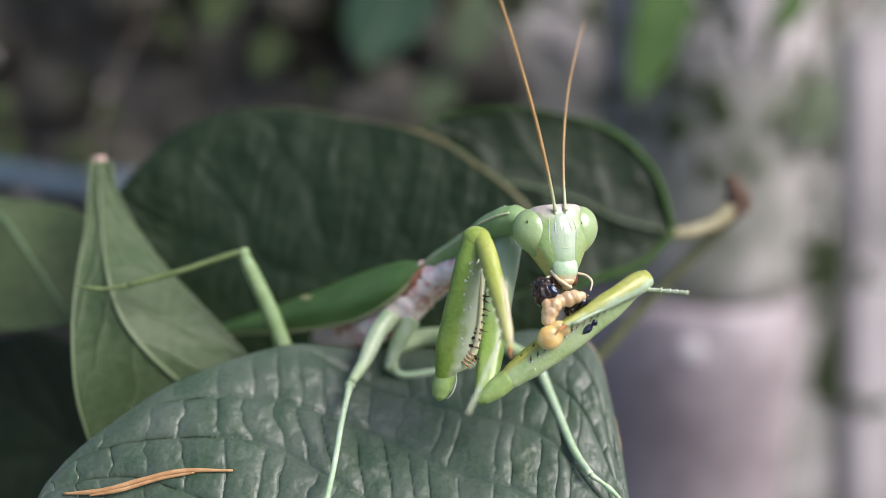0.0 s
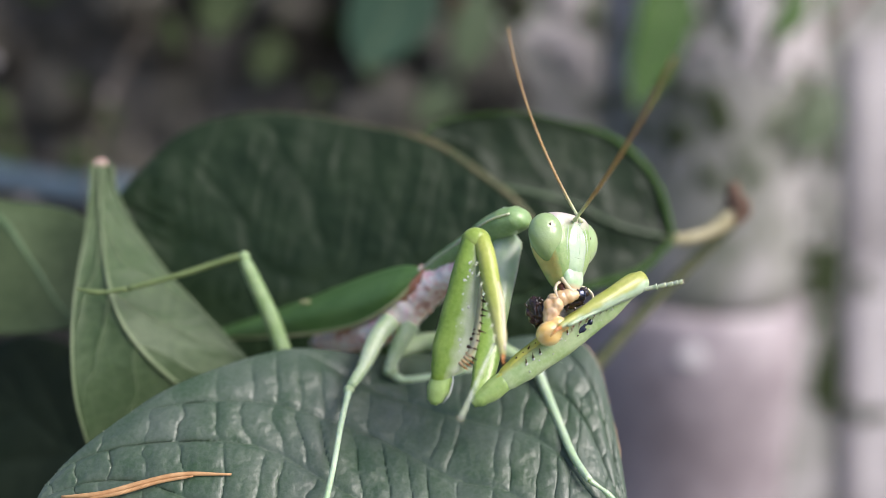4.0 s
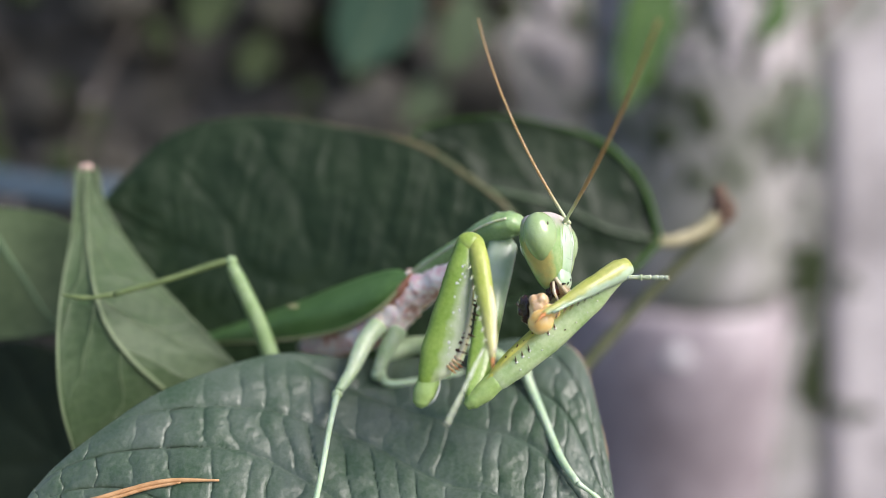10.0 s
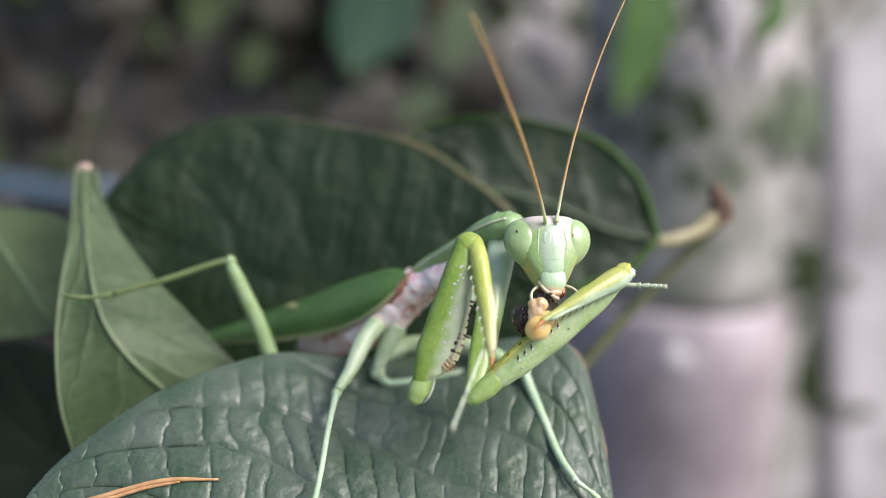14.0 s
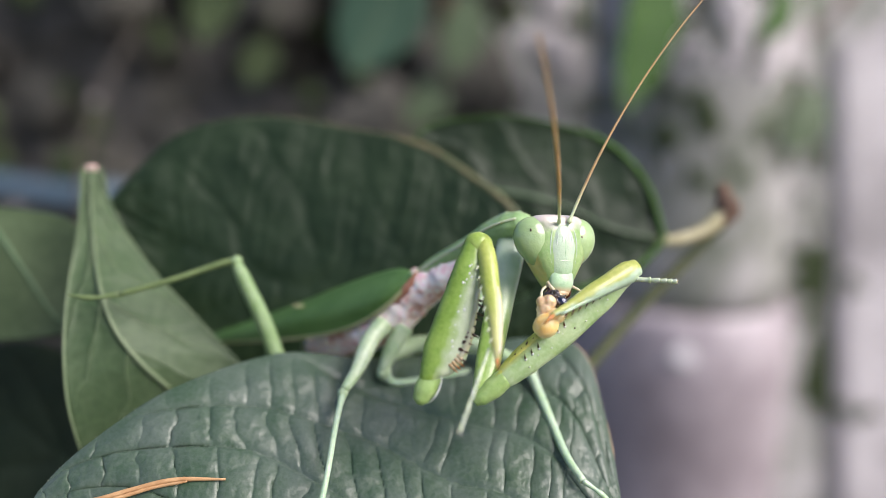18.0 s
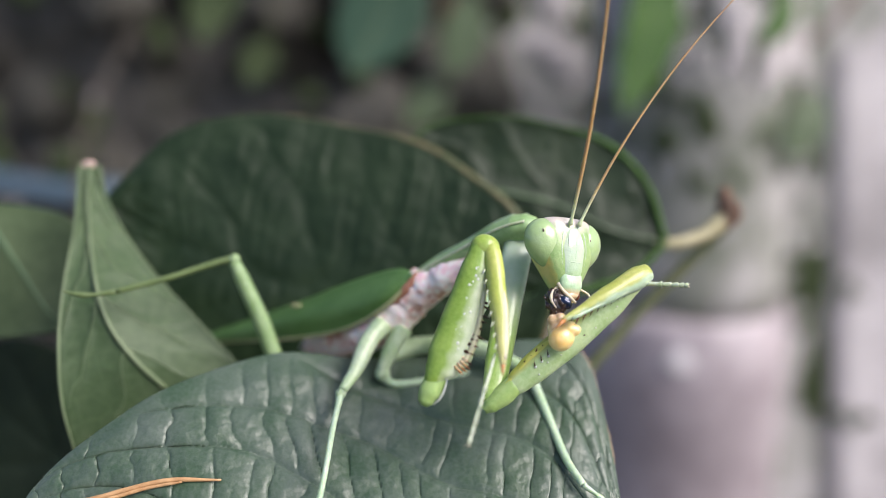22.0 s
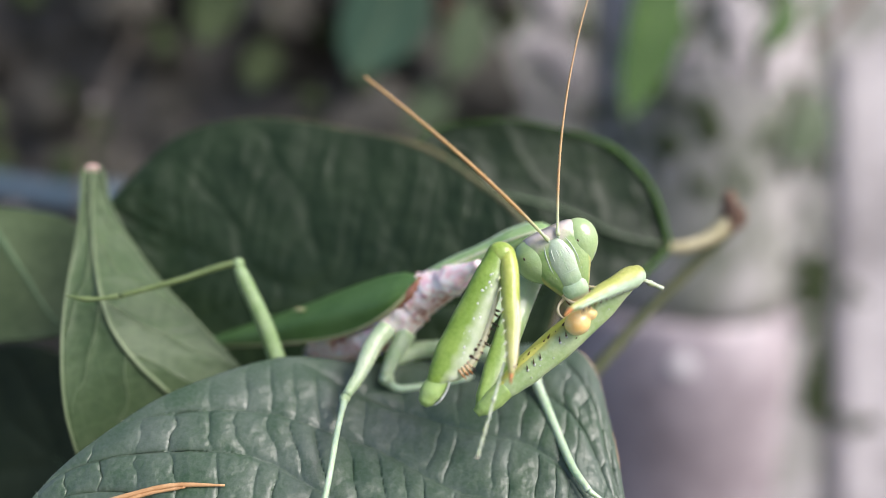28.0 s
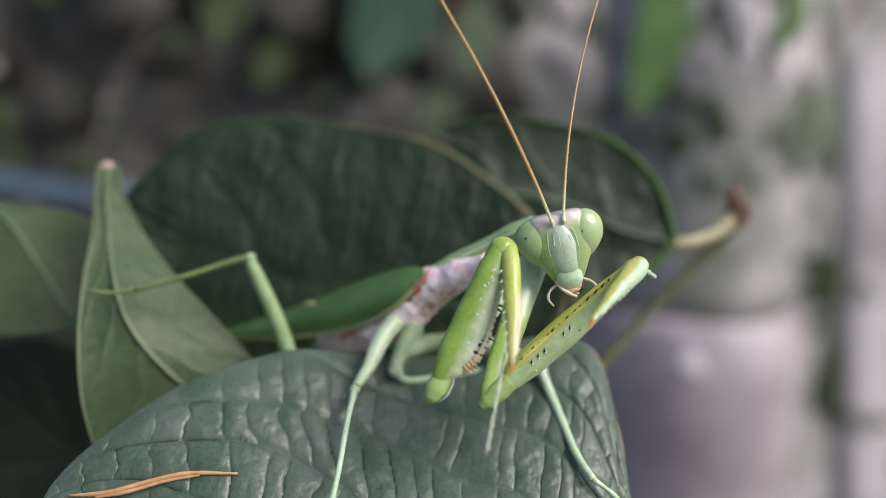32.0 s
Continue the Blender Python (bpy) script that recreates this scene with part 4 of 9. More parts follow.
def head_part():
    bm = bmesh.new()
    rings = []
    prof = ((2.66, 0.9, 0.6, -0.6), (2.58, 2.2, 1.5, -0.6), (2.2, 2.8, 1.95, -0.6), (1.2, 3.1, 2.15, -0.6), (0.0, 3.25, 2.2, -0.6), (-1.2, 3.05, 2.05, -0.5),
            (-2.4, 2.4, 1.8, -0.4), (-3.6, 1.75, 1.4, -0.35), (-4.35, 1.3, 0.95, -0.35), (-4.75, 0.7, 0.5, -0.4))
    ys = smooth_path([(p[0], p[1], p[2]) for p in prof], 44)
    zs = smooth_path([(p[3], 0, 0) for p in prof], 44)
    for p, z in zip(ys, zs):
        ring = []
        for k in range(28):
            a = 2 * math.pi * k / 28
            c, s = math.cos(a), math.sin(a)
            ring.append(Vector((p.y * math.copysign(abs(c) ** 0.78, c), p.x, z.x + p.z * math.copysign(abs(s) ** 0.62, s))) * MM)
        rings.append(ring)
    head = body_part("head", skin(bm, rings), HEAD_SKIN, "triangular pale green head with a pinkish crown")
    for s in (-1, 1):
        bm = ball((0, 0, 0), (1.0, 1.0, 1.0), u=32, v=24)
        tilt = Euler((0, radians(14 * s), radians(-12 * s))).to_matrix()
        for v in bm.verts:
            p = v.co / MM
            low = max(0.0, -p.y)
            p = Vector((p.x * 1.9 * (1 + 0.1 * p.y), p.y * (2.32 + 0.4 * low), p.z * 1.46 * (1 + 0.06 * p.y)))
            v.co = (tilt @ p + Vector((s * (2.42 - 0.42 * low * low), 0.15, -0.08))) * MM
        part("eye", bm, EYE_SKIN, head, "glossy pale green compound eye")
        spot = (-3.3, 0.95, 1.17) if s < 0 else (2.1, 0.4, 1.37)
        part("eye_spot", ball(spot, (0.09, 0.16, 0.06)), spine_black, head, "tiny black eye spot")
        part("antenna_socket", ball((s * 0.53, 1.55, 1.3), (0.2, 0.24, 0.3)), skin_mint, head)
        jaw = part("mandible", tube([(0, 0.3, 0), (-s * 0.1, -0.75, 0.1), (-s * 0.65, -1.35, 0.2)], [(0, 0.4), (0.6, 0.34), (1, 0.12)], 14, 10), MOUTH_DARK, head, "dark reddish mandible")
        jaw.location = vec((s * 1.0, -4.15, 0.1))
        jaws.append(jaw)
        part("maxilla", tube([(s * 0.95, -4.1, 0.3), (s * 0.85, -4.8, 0.35), (s * 0.45, -5.35, 0.4)], [(0, 0.26), (0.6, 0.28), (1, 0.14)], 14, 10), MOUTH_DARK, head, "reddish mouth part")
        part("brow", tube([(s * 0.95, 1.5, 1.42), (s * 1.28, 0.6, 1.5), (s * 1.42, -0.8, 1.44), (s * 1.3, -2.2, 1.3)], [(0, 0.04), (0.5, 0.08), (1, 0.04)], 16, 8), FACE_PALE, head)
    part("face_plate", shield([(0, 1.5, 1.05), (0, 0.5, 1.5), (0, -0.8, 1.75), (0, -2.0, 1.7), (0, -3.0, 1.5), (0, -3.7, 1.3)], 1.86, 0.75, 0.16), FACE_PALE, head, "pale ridged frontal shield")
    for x in (-0.72, -0.24, 0.24, 0.72):
        part("face_ridge", tube([(x * 0.8, 0.9, 1.70 - abs(x) * 0.1), (x * 1.1, 0.0, 1.84 - abs(x) * 0.18), (x * 1.05, -1.3, 1.74 - abs(x) * 0.2)], [(0, 0.03), (0.4, 0.08), (0.8, 0.05), (1, 0.03)], 18, 8, flat=0.7, bumpy=0.6), FACE_WHITE, head)
    for x in (-0.42, 0.0, 0.42, -0.86, 0.86):
        part("face_groove", tube([(x * 0.8, 0.95, 1.72 - abs(x) * 0.16), (x * 1.1, 0.0, 1.845 - abs(x) * 0.26), (x * 1.08, -1.2, 1.76 - abs(x) * 0.24), (x * 0.9, -1.8, 1.66 - abs(x) * 0.2)], [(0, 0.02), (0.5, 0.035), (1, 0.02)], 14, 6), FACE_SHADE, head)
    part("clypeus_edge", tube([(-1.2, -1.75, 1.28), (-0.5, -1.95, 1.6), (0.5, -1.95, 1.6), (1.2, -1.75, 1.28)], [(0, 0.02), (0.5, 0.035), (1, 0.02)], 14, 8), FACE_PALE, head)
    part("labrum", tube([(0, -3.0, 0.75), (0, -3.9, 0.8), (0, -4.7, 0.66), (0, -5.2, 0.5)], [(0, 1.3), (0.35, 1.28), (0.75, 0.98), (1, 0.5)], 18, 22, flat=0.46, up=(0, 0, 1)), FACE_GREEN, head)
    part("labrum_edge", ball((0, -5.0, 0.62), (0.84, 0.42, 0.5)), LIP_SKIN, head, "peach-coloured lip edge")
    part("mouth_lining", ball((0, -4.4, -0.05), (1.1, 0.8, 0.65)), MOUTH_DARK, head, "dark mouth opening")
    part("nape", ball((0, 0.0, -2.3), (1.15, 1.2, 1.2)), skin_mint, head)
    for x, y in ((-0.28, 2.05), (0.28, 2.05), (0, 1.72)):
        part("ocellus", ball((x, y, 1.12), (0.14, 0.14, 0.14)), lip_orange, head)
    return head


def shield(rows, z, drop=0.5, slope=0.0):
    """A low raised plate on the face; rows: step, height, half width."""
    bm = bmesh.new()
    rings = []
    n = 20
    path = smooth_path([(r[1], r[2], 0) for r in rows], n)
    verts = []
    for i, p in enumerate(path):
        verts.append([bm.verts.new(Vector((p.y * (j / 5 - 1), p.x, z - drop * abs(j / 5 - 1) ** 2.4 - 0.3 * abs(2 * i / n - 1) ** 4 - slope * max(0.0, -0.6 - p.x))) * MM) for j in range(11)])
    for a, b in zip(verts, verts[1:]):
        for j in range(10):
            bm.faces.new((a[j], a[j + 1], b[j + 1], b[j]))
    back = bmesh.ops.extrude_face_region(bm, geom=bm.faces[:])["geom"]
    bmesh.ops.translate(bm, verts=[v for v in back if isinstance(v, bmesh.types.BMVert)], vec=(0, 0, -0.0004))
    return bm


def head_skin():
    """Pale green with a pinkish white crown and yellow-green cheeks."""
    m = material("head_skin", [(0.23, 0.39, 0.118), (0.375, 0.508, 0.222)], 0.27, scale=420, fine=2500, sss=0.2, coat=0.35, bump=0.5)
    nt = m.node_tree
    b = nt.nodes["Principled BSDF"]
    base = b.inputs["Base Color"].links[0].from_socket
    tc = nt.nodes["Texture Coordinate"]
    sep = nt.nodes.new("ShaderNodeSeparateXYZ")
    nt.links.new(tc.outputs["Object"], sep.inputs[0])
    nz = nt.nodes.new("ShaderNodeTexNoise")
    nz.inputs["Scale"].default_value = 900
    nt.links.new(tc.outputs["Object"], nz.inputs["Vector"])
    off = nt.nodes.new("ShaderNodeMath")
    off.operation = "MULTIPLY_ADD"
    off.inputs[1].default_value = 0.0016
    nt.links.new(nz.outputs[0], off.inputs[0])
    nt.links.new(sep.outputs["Y"], off.inputs[2])
    rng_ = nt.nodes.new("ShaderNodeMapRange")
    rng_.inputs["From Min"].default_value = 0.0016
    rng_.inputs["From Max"].default_value = 0.0028
    nt.links.new(off.outputs[0], rng_.inputs["Value"])
    mx = nt.nodes.new("ShaderNodeMix")
    mx.data_type = "RGBA"
    nt.links.new(rng_.outputs[0], mx.inputs[0])
    nt.links.new(base, mx.inputs[6])
    mx.inputs[7].default_value = (0.62, 0.56, 0.51, 1)
    width = nt.nodes.new("ShaderNodeMath")
    width.operation = "ABSOLUTE"
    nt.links.new(sep.outputs["X"], width.inputs[0])
    slant = nt.nodes.new("ShaderNodeMath")
    slant.operation = "MULTIPLY_ADD"
    slant.inputs[1].default_value = -0.45
    nt.links.new(off.outputs[0], slant.inputs[0])
    nt.links.new(width.outputs[0], slant.inputs[2])
    low = nt.nodes.new("ShaderNodeMath")
    low.operation = "MULTIPLY"
    for k, (first, last) in enumerate(((0.0027, 0.0031), (0.0037, 0.0033))):
        edge = nt.nodes.new("ShaderNodeMapRange")
        edge.inputs["From Min"].default_value = first
        edge.inputs["From Max"].default_value = last
        nt.links.new(slant.outputs[0], edge.inputs["Value"])
        nt.links.new(edge.outputs[0], low.inputs[k])
    cheek = nt.nodes.new("ShaderNodeMix")
    cheek.data_type = "RGBA"
    nt.links.new(low.outputs[0], cheek.inputs[0])
    nt.links.new(mx.outputs[2], cheek.inputs[6])
    cheek.inputs[7].default_value = (0.62, 0.55, 0.18, 1)
    nt.links.new(cheek.outputs[2], b.inputs["Base Color"])
    return m


HEAD_SKIN = head_skin()
FACE_PALE = two_tone("face_skin", [(0.34, 0.52, 0.29), (0.49, 0.64, 0.42)], [(0.44, 0.59, 0.40), (0.62, 0.72, 0.57)], "Y", -3.2, -1.2, rough=0.18, coat=0.6)
EYE_SKIN = two_tone("eye_skin", [(0.258, 0.42, 0.14), (0.365, 0.50, 0.22)], [(0.302, 0.46, 0.18), (0.44, 0.575, 0.30)], "Y", -2.6, -1.0, rough=0.2, coat=0.6, ragged=0.0016)
FACE_WHITE = material("face_ridge_skin", [(0.58, 0.74, 0.54), (0.82, 0.87, 0.79)], 0.16, scale=700, sss=0.2, coat=0.6)
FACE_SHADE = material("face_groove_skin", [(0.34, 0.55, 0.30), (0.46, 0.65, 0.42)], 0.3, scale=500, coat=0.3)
FACE_GREEN = two_tone("labrum_skin", [(0.40, 0.61, 0.36), (0.58, 0.74, 0.52)], [(0.688, 0.447, 0.241), (0.74, 0.568, 0.361)], "Y", -4.35, -4.85, rough=0.22, ragged=0.0003, coat=0.6)
LIP_SKIN = material("lip_skin", [(0.688, 0.447, 0.241), (0.74, 0.568, 0.361)], 0.3, scale=500, sss=0.3, coat=0.3)
MOUTH_DARK = material("mandible_horn", [(0.03, 0.012, 0.01), (0.2, 0.06, 0.03)], 0.25, scale=600, coat=0.4)


def antenna(owner, bend, size=1.0, length=26.0):
    """A tapering thread of many short rings, slightly bowed."""
    pts = [(bend * length * (4 * (i / 10) * (1 - i / 10)), 0, length * i / 10) for i in range(11)]
    bm = bmesh.new()
    path = smooth_path(pts, 110)
    rings = []
    for i, p in enumerate(path):
        r = (1 + (size - 1) * min(1, i / 40)) * (0.145 - 0.075 * i / 110) * (1.0 + (0.16 if i % 2 else -0.06)) * (1.5 if i < 3 else 1.0)
        rings.append([(p + Vector((math.cos(2 * math.pi * k / 7) * r, math.sin(2 * math.pi * k / 7) * r, 0))) * MM for k in range(7)])
    return part("antenna", skin(bm, rings), feeler_skin, owner, "long thin orange-brown feeler")


def palp(owner, side_sign):
    """A curved jointed feeler beside the mouth."""
    s = side_sign
    return part("palp", tube([(0, 0, 0), (s * 0.75, -0.55, 0.35), (s * 0.95, -1.3, 0.55), (s * 0.45, -2.0, 0.7)], [(0, 0.14), (0.45, 0.12), (0.5, 0.15), (1, 0.08)], 20, 8), palp_pale, owner,
                "pale curved mouth palp")


pronotum = pronotum_part()
head = head_part()
antenna_a = antenna(head, 0.02, 1.5, 23.5)
antenna_b = antenna(head, -0.04)
palp_a, palp_b = palp(head, -1), palp(head, 1)
part("maxillary_palp", tube([(-1.35, -3.9, 0.55), (-1.0, -4.7, 0.95), (-0.35, -5.3, 1.1), (0.25, -5.75, 1.1)], [(0, 0.2), (0.4, 0.17), (0.5, 0.2), (1, 0.13)], 22, 10), palp_pale, head, "long pale jointed mouth feeler")
part("labium", tube([(0.1, -4.9, 0.1), (0.2, -5.35, 0.25), (0.35, -5.7, 0.4)], [(0, 0.5), (0.5, 0.52), (1, 0.3)], 14, 14, bumpy=0.2), LIP_SKIN, head, "peach-coloured lower lip")
palp_a.location, palp_b.location = vec((-1.3, -4.25, 0.3)), vec((1.3, -4.25, 0.3))

CREAM_LEDGE = material("cream_ledge_skin", [(0.568, 0.568, 0.31), (0.705, 0.671, 0.464)], 0.3, scale=500, fine=2600, bump=0.5, sss=0.2, coat=0.4)
WART_WHITE = material("pale_wart", [(0.602, 0.671, 0.568), (0.74, 0.757, 0.688)], 0.2, sss=0.3, coat=0.5)
# foreleg on the viewer's left at the start
femur_a = body_part("fore_femur", limb(14.3, [(0, 0.95, 0.8, 0, 0), (0.1, 1.08, 0.9, 0.02, 0), (0.2, 1.4, 1.0, 0.18, 0), (0.33, 1.62, 1.05, 0.34, 0), (0.6, 1.95, 1.05, 0.5, 0), (0.76, 2.05, 1.0, 0.5, 0), (0.88, 1.55, 0.9, 0.25, 0),
                                              (0.95, 0.9, 0.75, -0.2, 0), (1, 0.6, 0.5, -0.3, 0)], 44, 22, power=2.2), femur_skin, "broad spined yellow-green foreleg femur")
rng = random.Random(2)
for k in range(9):
    z = 5.4 + k * 0.62 + rng.uniform(-0.15, 0.15)
    x = 1.95 + 0.05 * k - 0.012 * k * k
    s = rng.uniform(0.18, 0.4) + (0.28 if k in (2, 5, 7, 8) else 0)
    part("spine", spike(bmesh.new(), (x, 0.75, z), (x + s + 0.42, 1.1, z + rng.uniform(-0.1, 0.3)), 0.14 + 0.06 * (s > 0.55)), spine_black, femur_a)
    part("wart", ball((x - 0.08, 0.7, z), (0.2, 0.15, 0.2), u=10, v=8), palp_pale, femur_a)
for k in range(26):
    z = 2.6 + k * 0.33 + rng.uniform(-0.2, 0.2)
    s = rng.uniform(0.06, 0.17)
    part("wart", ball((0.1 + 0.03 * k + rng.gauss(0, 0.22), 0.95, z), (s, s * 0.7, s * 1.3), u=10, v=8), WART_WHITE if k % 3 else spine_black if s < 0.08 else WART_WHITE, femur_a)
for k in range(4):
    z = 10.9 + 0.34 * k
    part("spine", spike(bmesh.new(), (1.55 - 0.12 * k, 0.7, z), (2.5 - 0.18 * k, 1.15, z + 0.42), 0.19), LIP_SKIN, femur_a)
    part("spine_tip", spike(bmesh.new(), (2.2 - 0.18 * k, 1.0, z + 0.28), (2.72 - 0.18 * k, 1.22, z + 0.5), 0.12), claw_orange if k else spine_black, femur_a)
part("spine_ledge", tube([(1.25, 0.62, 3.2), (1.75, 0.7, 5.4), (2.1, 0.72, 8.0), (2.15, 0.7, 10.0), (1.75, 0.7, 11.6)], [(0, 0.1), (0.3, 0.24), (0.7, 0.34), (0.9, 0.3), (1, 0.1)], 60, 12, bumpy=0.35),
     CREAM_LEDGE, femur_a, "cream serrated ledge that bears the spines")
part("knee", ball((0.38, 0, 0.45), (1.42, 0.98, 1.25)), skin_lime, femur_a)
part("trochanter", limb(3.6, [(0, 0.6, 0.55, 0.1, 0), (0.25, 1.0, 0.75, 0.1, 0), (0.6, 1.05, 0.8, 0, 0), (0.88, 0.75, 0.6, -0.1, 0), (1, 0.3, 0.3, -0.1, 0)], 20, 16), skin_green, femur_a).location = vec((-0.15, -0.1, 12.6))
part("trochanter_edge", tube([(0.75, 0.55, 12.9), (1.0, 0.6, 13.8), (0.9, 0.6, 15.0), (0.5, 0.5, 15.8)], [(0, 0.03), (0.5, 0.08), (1, 0.03)], 16, 8), WART_WHITE, femur_a, "pale translucent edge")
tibia_a = body_part("fore_tibia", limb(12.2, [(0, 0.72, 0.65, 0.55, 0), (0.1, 0.88, 0.75, 0.5, 0), (0.5, 0.86, 0.7, 0.05, 0), (0.85, 0.58, 0.5, 0, 0), (1, 0.26, 0.26, 0, 0)], 28, 16, bow=0.45), tibia_skin,
                    "yellow spined foreleg tibia")
part("tibia_edge", tube([(0.85, 0.3, 3), (1.05, 0.35, 6), (0.75, 0.3, 9), (0.25, 0.2, 11.8)], [(0, 0.1), (0.5, 0.24), (1, 0.14)], 20, 8), palp_pale, tibia_a, "cream outer edge")
part("claw", spike(bmesh.new(), (0.02, 0, 11.9), (-0.2, 0.1, 13.2), 0.27), claw_orange, tibia_a, "orange-brown hooked claw")
for k in range(8):
    part("spine", spike(bmesh.new(), (-0.25, 0.25, 3 + k * 1.05), (-0.6, 0.4, 3.5 + k * 1.05), 0.1), skin_cream, tibia_a)
COXA_SKIN = two_tone("coxa_skin", [(0.224, 0.378, 0.0688), (0.361, 0.516, 0.155)], [(0.413, 0.585, 0.361), (0.654, 0.748, 0.602)], "Z", 7, 13, coat=0.5)
coxa_profile = [(0, 0.6, 0.55, 0, 0), (0.06, 0.8, 0.7, 0, 0), (0.35, 0.98, 0.85, 0, 0), (0.75, 1.35, 1.15, 0, 0), (0.92, 1.55, 1.3, 0, 0), (1, 1.0, 0.9, 0, 0)]
coxa_a = body_part("fore_coxa", limb(15.5, coxa_profile, 28, 16), skin_mint, "pale green upper foreleg segment")


FOOT_SKIN = material("glassy_foot_skin", [(0.44, 0.56, 0.34), (0.74, 0.78, 0.64)], 0.18, scale=900, fine=3000, sss=0.3, coat=0.6, bump=0.5)


def tarsus(length, label, stout=1.0):
    """Five short joints and a tiny pair of claws."""
    k = stout
    ob = body_part("fore_tarsus", limb(length * 0.42, [(0, 0.2 * k * k, 0.2 * k, 0, 0), (0.35, 0.16 * k, 0.16 * k, 0, 0), (0.8, 0.17 * k, 0.17 * k, 0, 0), (1, 0.26 * k, 0.26 * k, 0, 0)], 12, 10), FOOT_SKIN, label)
    z = 0.42
    for f in (0.2, 0.15, 0.11, 0.10):
        seg = limb(length * f, [(0, 0.14 * k, 0.14 * k, 0, 0), (0.6, 0.18 * k, 0.18 * k, 0, 0), (0.9, 0.165 * k, 0.185 * k, 0.06, 0), (1, 0.15 * k, 0.15 * k, 0.03, 0)], 8, 10)
        part("tarsus_joint", seg, FOOT_SKIN, ob).location = vec((0, 0, length * z))
        z += f
    for s in (-1, 1):
        part("foot_claw", spike(bmesh.new(), (0, 0, length * 0.97), (s * 0.22, 0.1, length * 1.02), 0.06), palp_pale, ob)
    return ob


tarsus_a = tarsus(8.6, "pale jointed foot hanging from the foreleg", 0.8)

# the other foreleg, which holds the prey
coxa_b = body_part("fore_coxa", limb(18.8, [(0, 0.7, 0.6, 0, 0), (0.06, 1.05, 0.75, 0, 0), (0.25, 1.28, 0.8, 0, 0), (0.55, 1.36, 0.85, 0, 0), (0.78, 1.5, 1.0, 0, 0), (0.9, 1.55, 1.0, 0, -0.2), (1, 0.7, 0.5, 0.3, -0.6)], 36, 20, power=2.6), COXA_SKIN, "pale green upper foreleg segment")
femur_b = body_part("fore_femur", limb(19.3, [(0, 0.6, 0.5, 0, 0), (0.1, 0.72, 0.6, 0, 0), (0.135, 0.88, 0.7, 0, 0), (0.19, 1.2, 0.85, 0.06, 0), (0.3, 1.45, 0.97, 0.05, 0), (0.5, 1.58, 1.0, 0.0, 0), (0.75, 1.38, 0.85, -0.02, 0), (0.93, 0.98, 0.72, 0.08, 0),
                                              (1, 0.5, 0.5, 0.2, 0)], 40, 22, power=2.2), femur_skin_held, "long spined green foreleg femur clasping prey")
part("inner_band", limb(13.5, [(0, 0.3, 0.5, 0.65, 0.1), (0.3, 0.4, 0.7, 1.08, 0.1), (0.7, 0.36, 0.62, 0.98, 0.1), (1, 0.2, 0.4, 0.7, 0.1)], 24, 14), band_skin, femur_b, "yellow inner band").location = vec((0, 0, 2.4))
for k in range(14):
    z = 4.9 + k * 0.86 + rng.uniform(-0.25, 0.25)
    s = rng.uniform(0.12, 0.34)
    part("spine", spike(bmesh.new(), (1.2, 0.55, z), (1.2 + s, 0.6 + s, z + s * 1.3), 0.07 + 0.16 * s), spine_black, femur_b)
for k in range(8):
    z = 5.6 + k * 1.4 + rng.uniform(-0.3, 0.3)
    s = rng.uniform(0.05, 0.1)
    part("wart", ball((-0.35 + rng.uniform(-0.35, 0.25), 0.97, z), (s, s, s * 1.2), u=8, v=6), spine_black if k == 4 else WART_WHITE, femur_b)
for k in range(5):
    z = 5.6 + k * 0.8 + (1.6 if k > 2 else 0)
    part("spine", spike(bmesh.new(), (0.3, 0.95, z), (0.85, 1.15, z + 0.3), 0.1), spine_black, femur_b)
    part("wart", ball((0.25, 0.96, z), (0.14, 0.1, 0.15), u=10, v=8), WART_WHITE, femur_b)
for k in range(16):
    z = 8.0 + k * 0.62 + rng.uniform(-0.2, 0.2)
    x = -1.52 + 0.045 * k
    part("bristle", spike(bmesh.new(), (x + 0.1, 0.3, z), (x - rng.uniform(0.1, 0.3), 0.4, z + rng.uniform(0.05, 0.3)), 0.03, 4), hair_pale, femur_b)
part("trochanter", limb(4.2, [(0, 0.45, 0.45, 0.1, 0), (0.2, 0.82, 0.7, 0.05, 0), (0.55, 1.02, 0.8, 0, 0), (0.85, 0.98, 0.78, 0.05, 0), (1, 0.55, 0.5, 0.2, 0)], 22, 16), skin_green, femur_b).location = vec((0, 0.05, -0.7))
part("knee", ball((0.25, 0, 18.7), (0.86, 0.72, 0.95), bumpy=0.2, seed=4), skin_yellow, femur_b)
part("knee_lobe", ball((-0.25, 0.2, 18.9), (0.5, 0.45, 0.75), bumpy=0.25), FOOT_SKIN, femur_b)
tibia_b = body_part("fore_tibia", limb(10.4, [(0, 0.86, 0.78, 0, 0), (0.12, 1.12, 1.0, 0, 0), (0.45, 0.86, 0.85, 0, 0), (0.88, 0.36, 0.36, 0, 0), (1, 0.22, 0.22, 0, 0)], 26, 16), tibia_skin_held,
                    "yellow foreleg tibia with black spines")
part("tibia_back", limb(9.0, [(0, 0.2, 0.2, 0.4, 0.3), (0.3, 0.34, 0.4, 0.45, 0.35), (1, 0.15, 0.2, 0.3, 0.25)], 14, 10), skin_mint, tibia_b, "mint green rear edge").location = vec((0, 0, 0.6))
part("claw", spike(bmesh.new(), (0, 0, 10.2), (0.35, 0.1, 11.6), 0.26), claw_orange, tibia_b, "dark hooked claw")
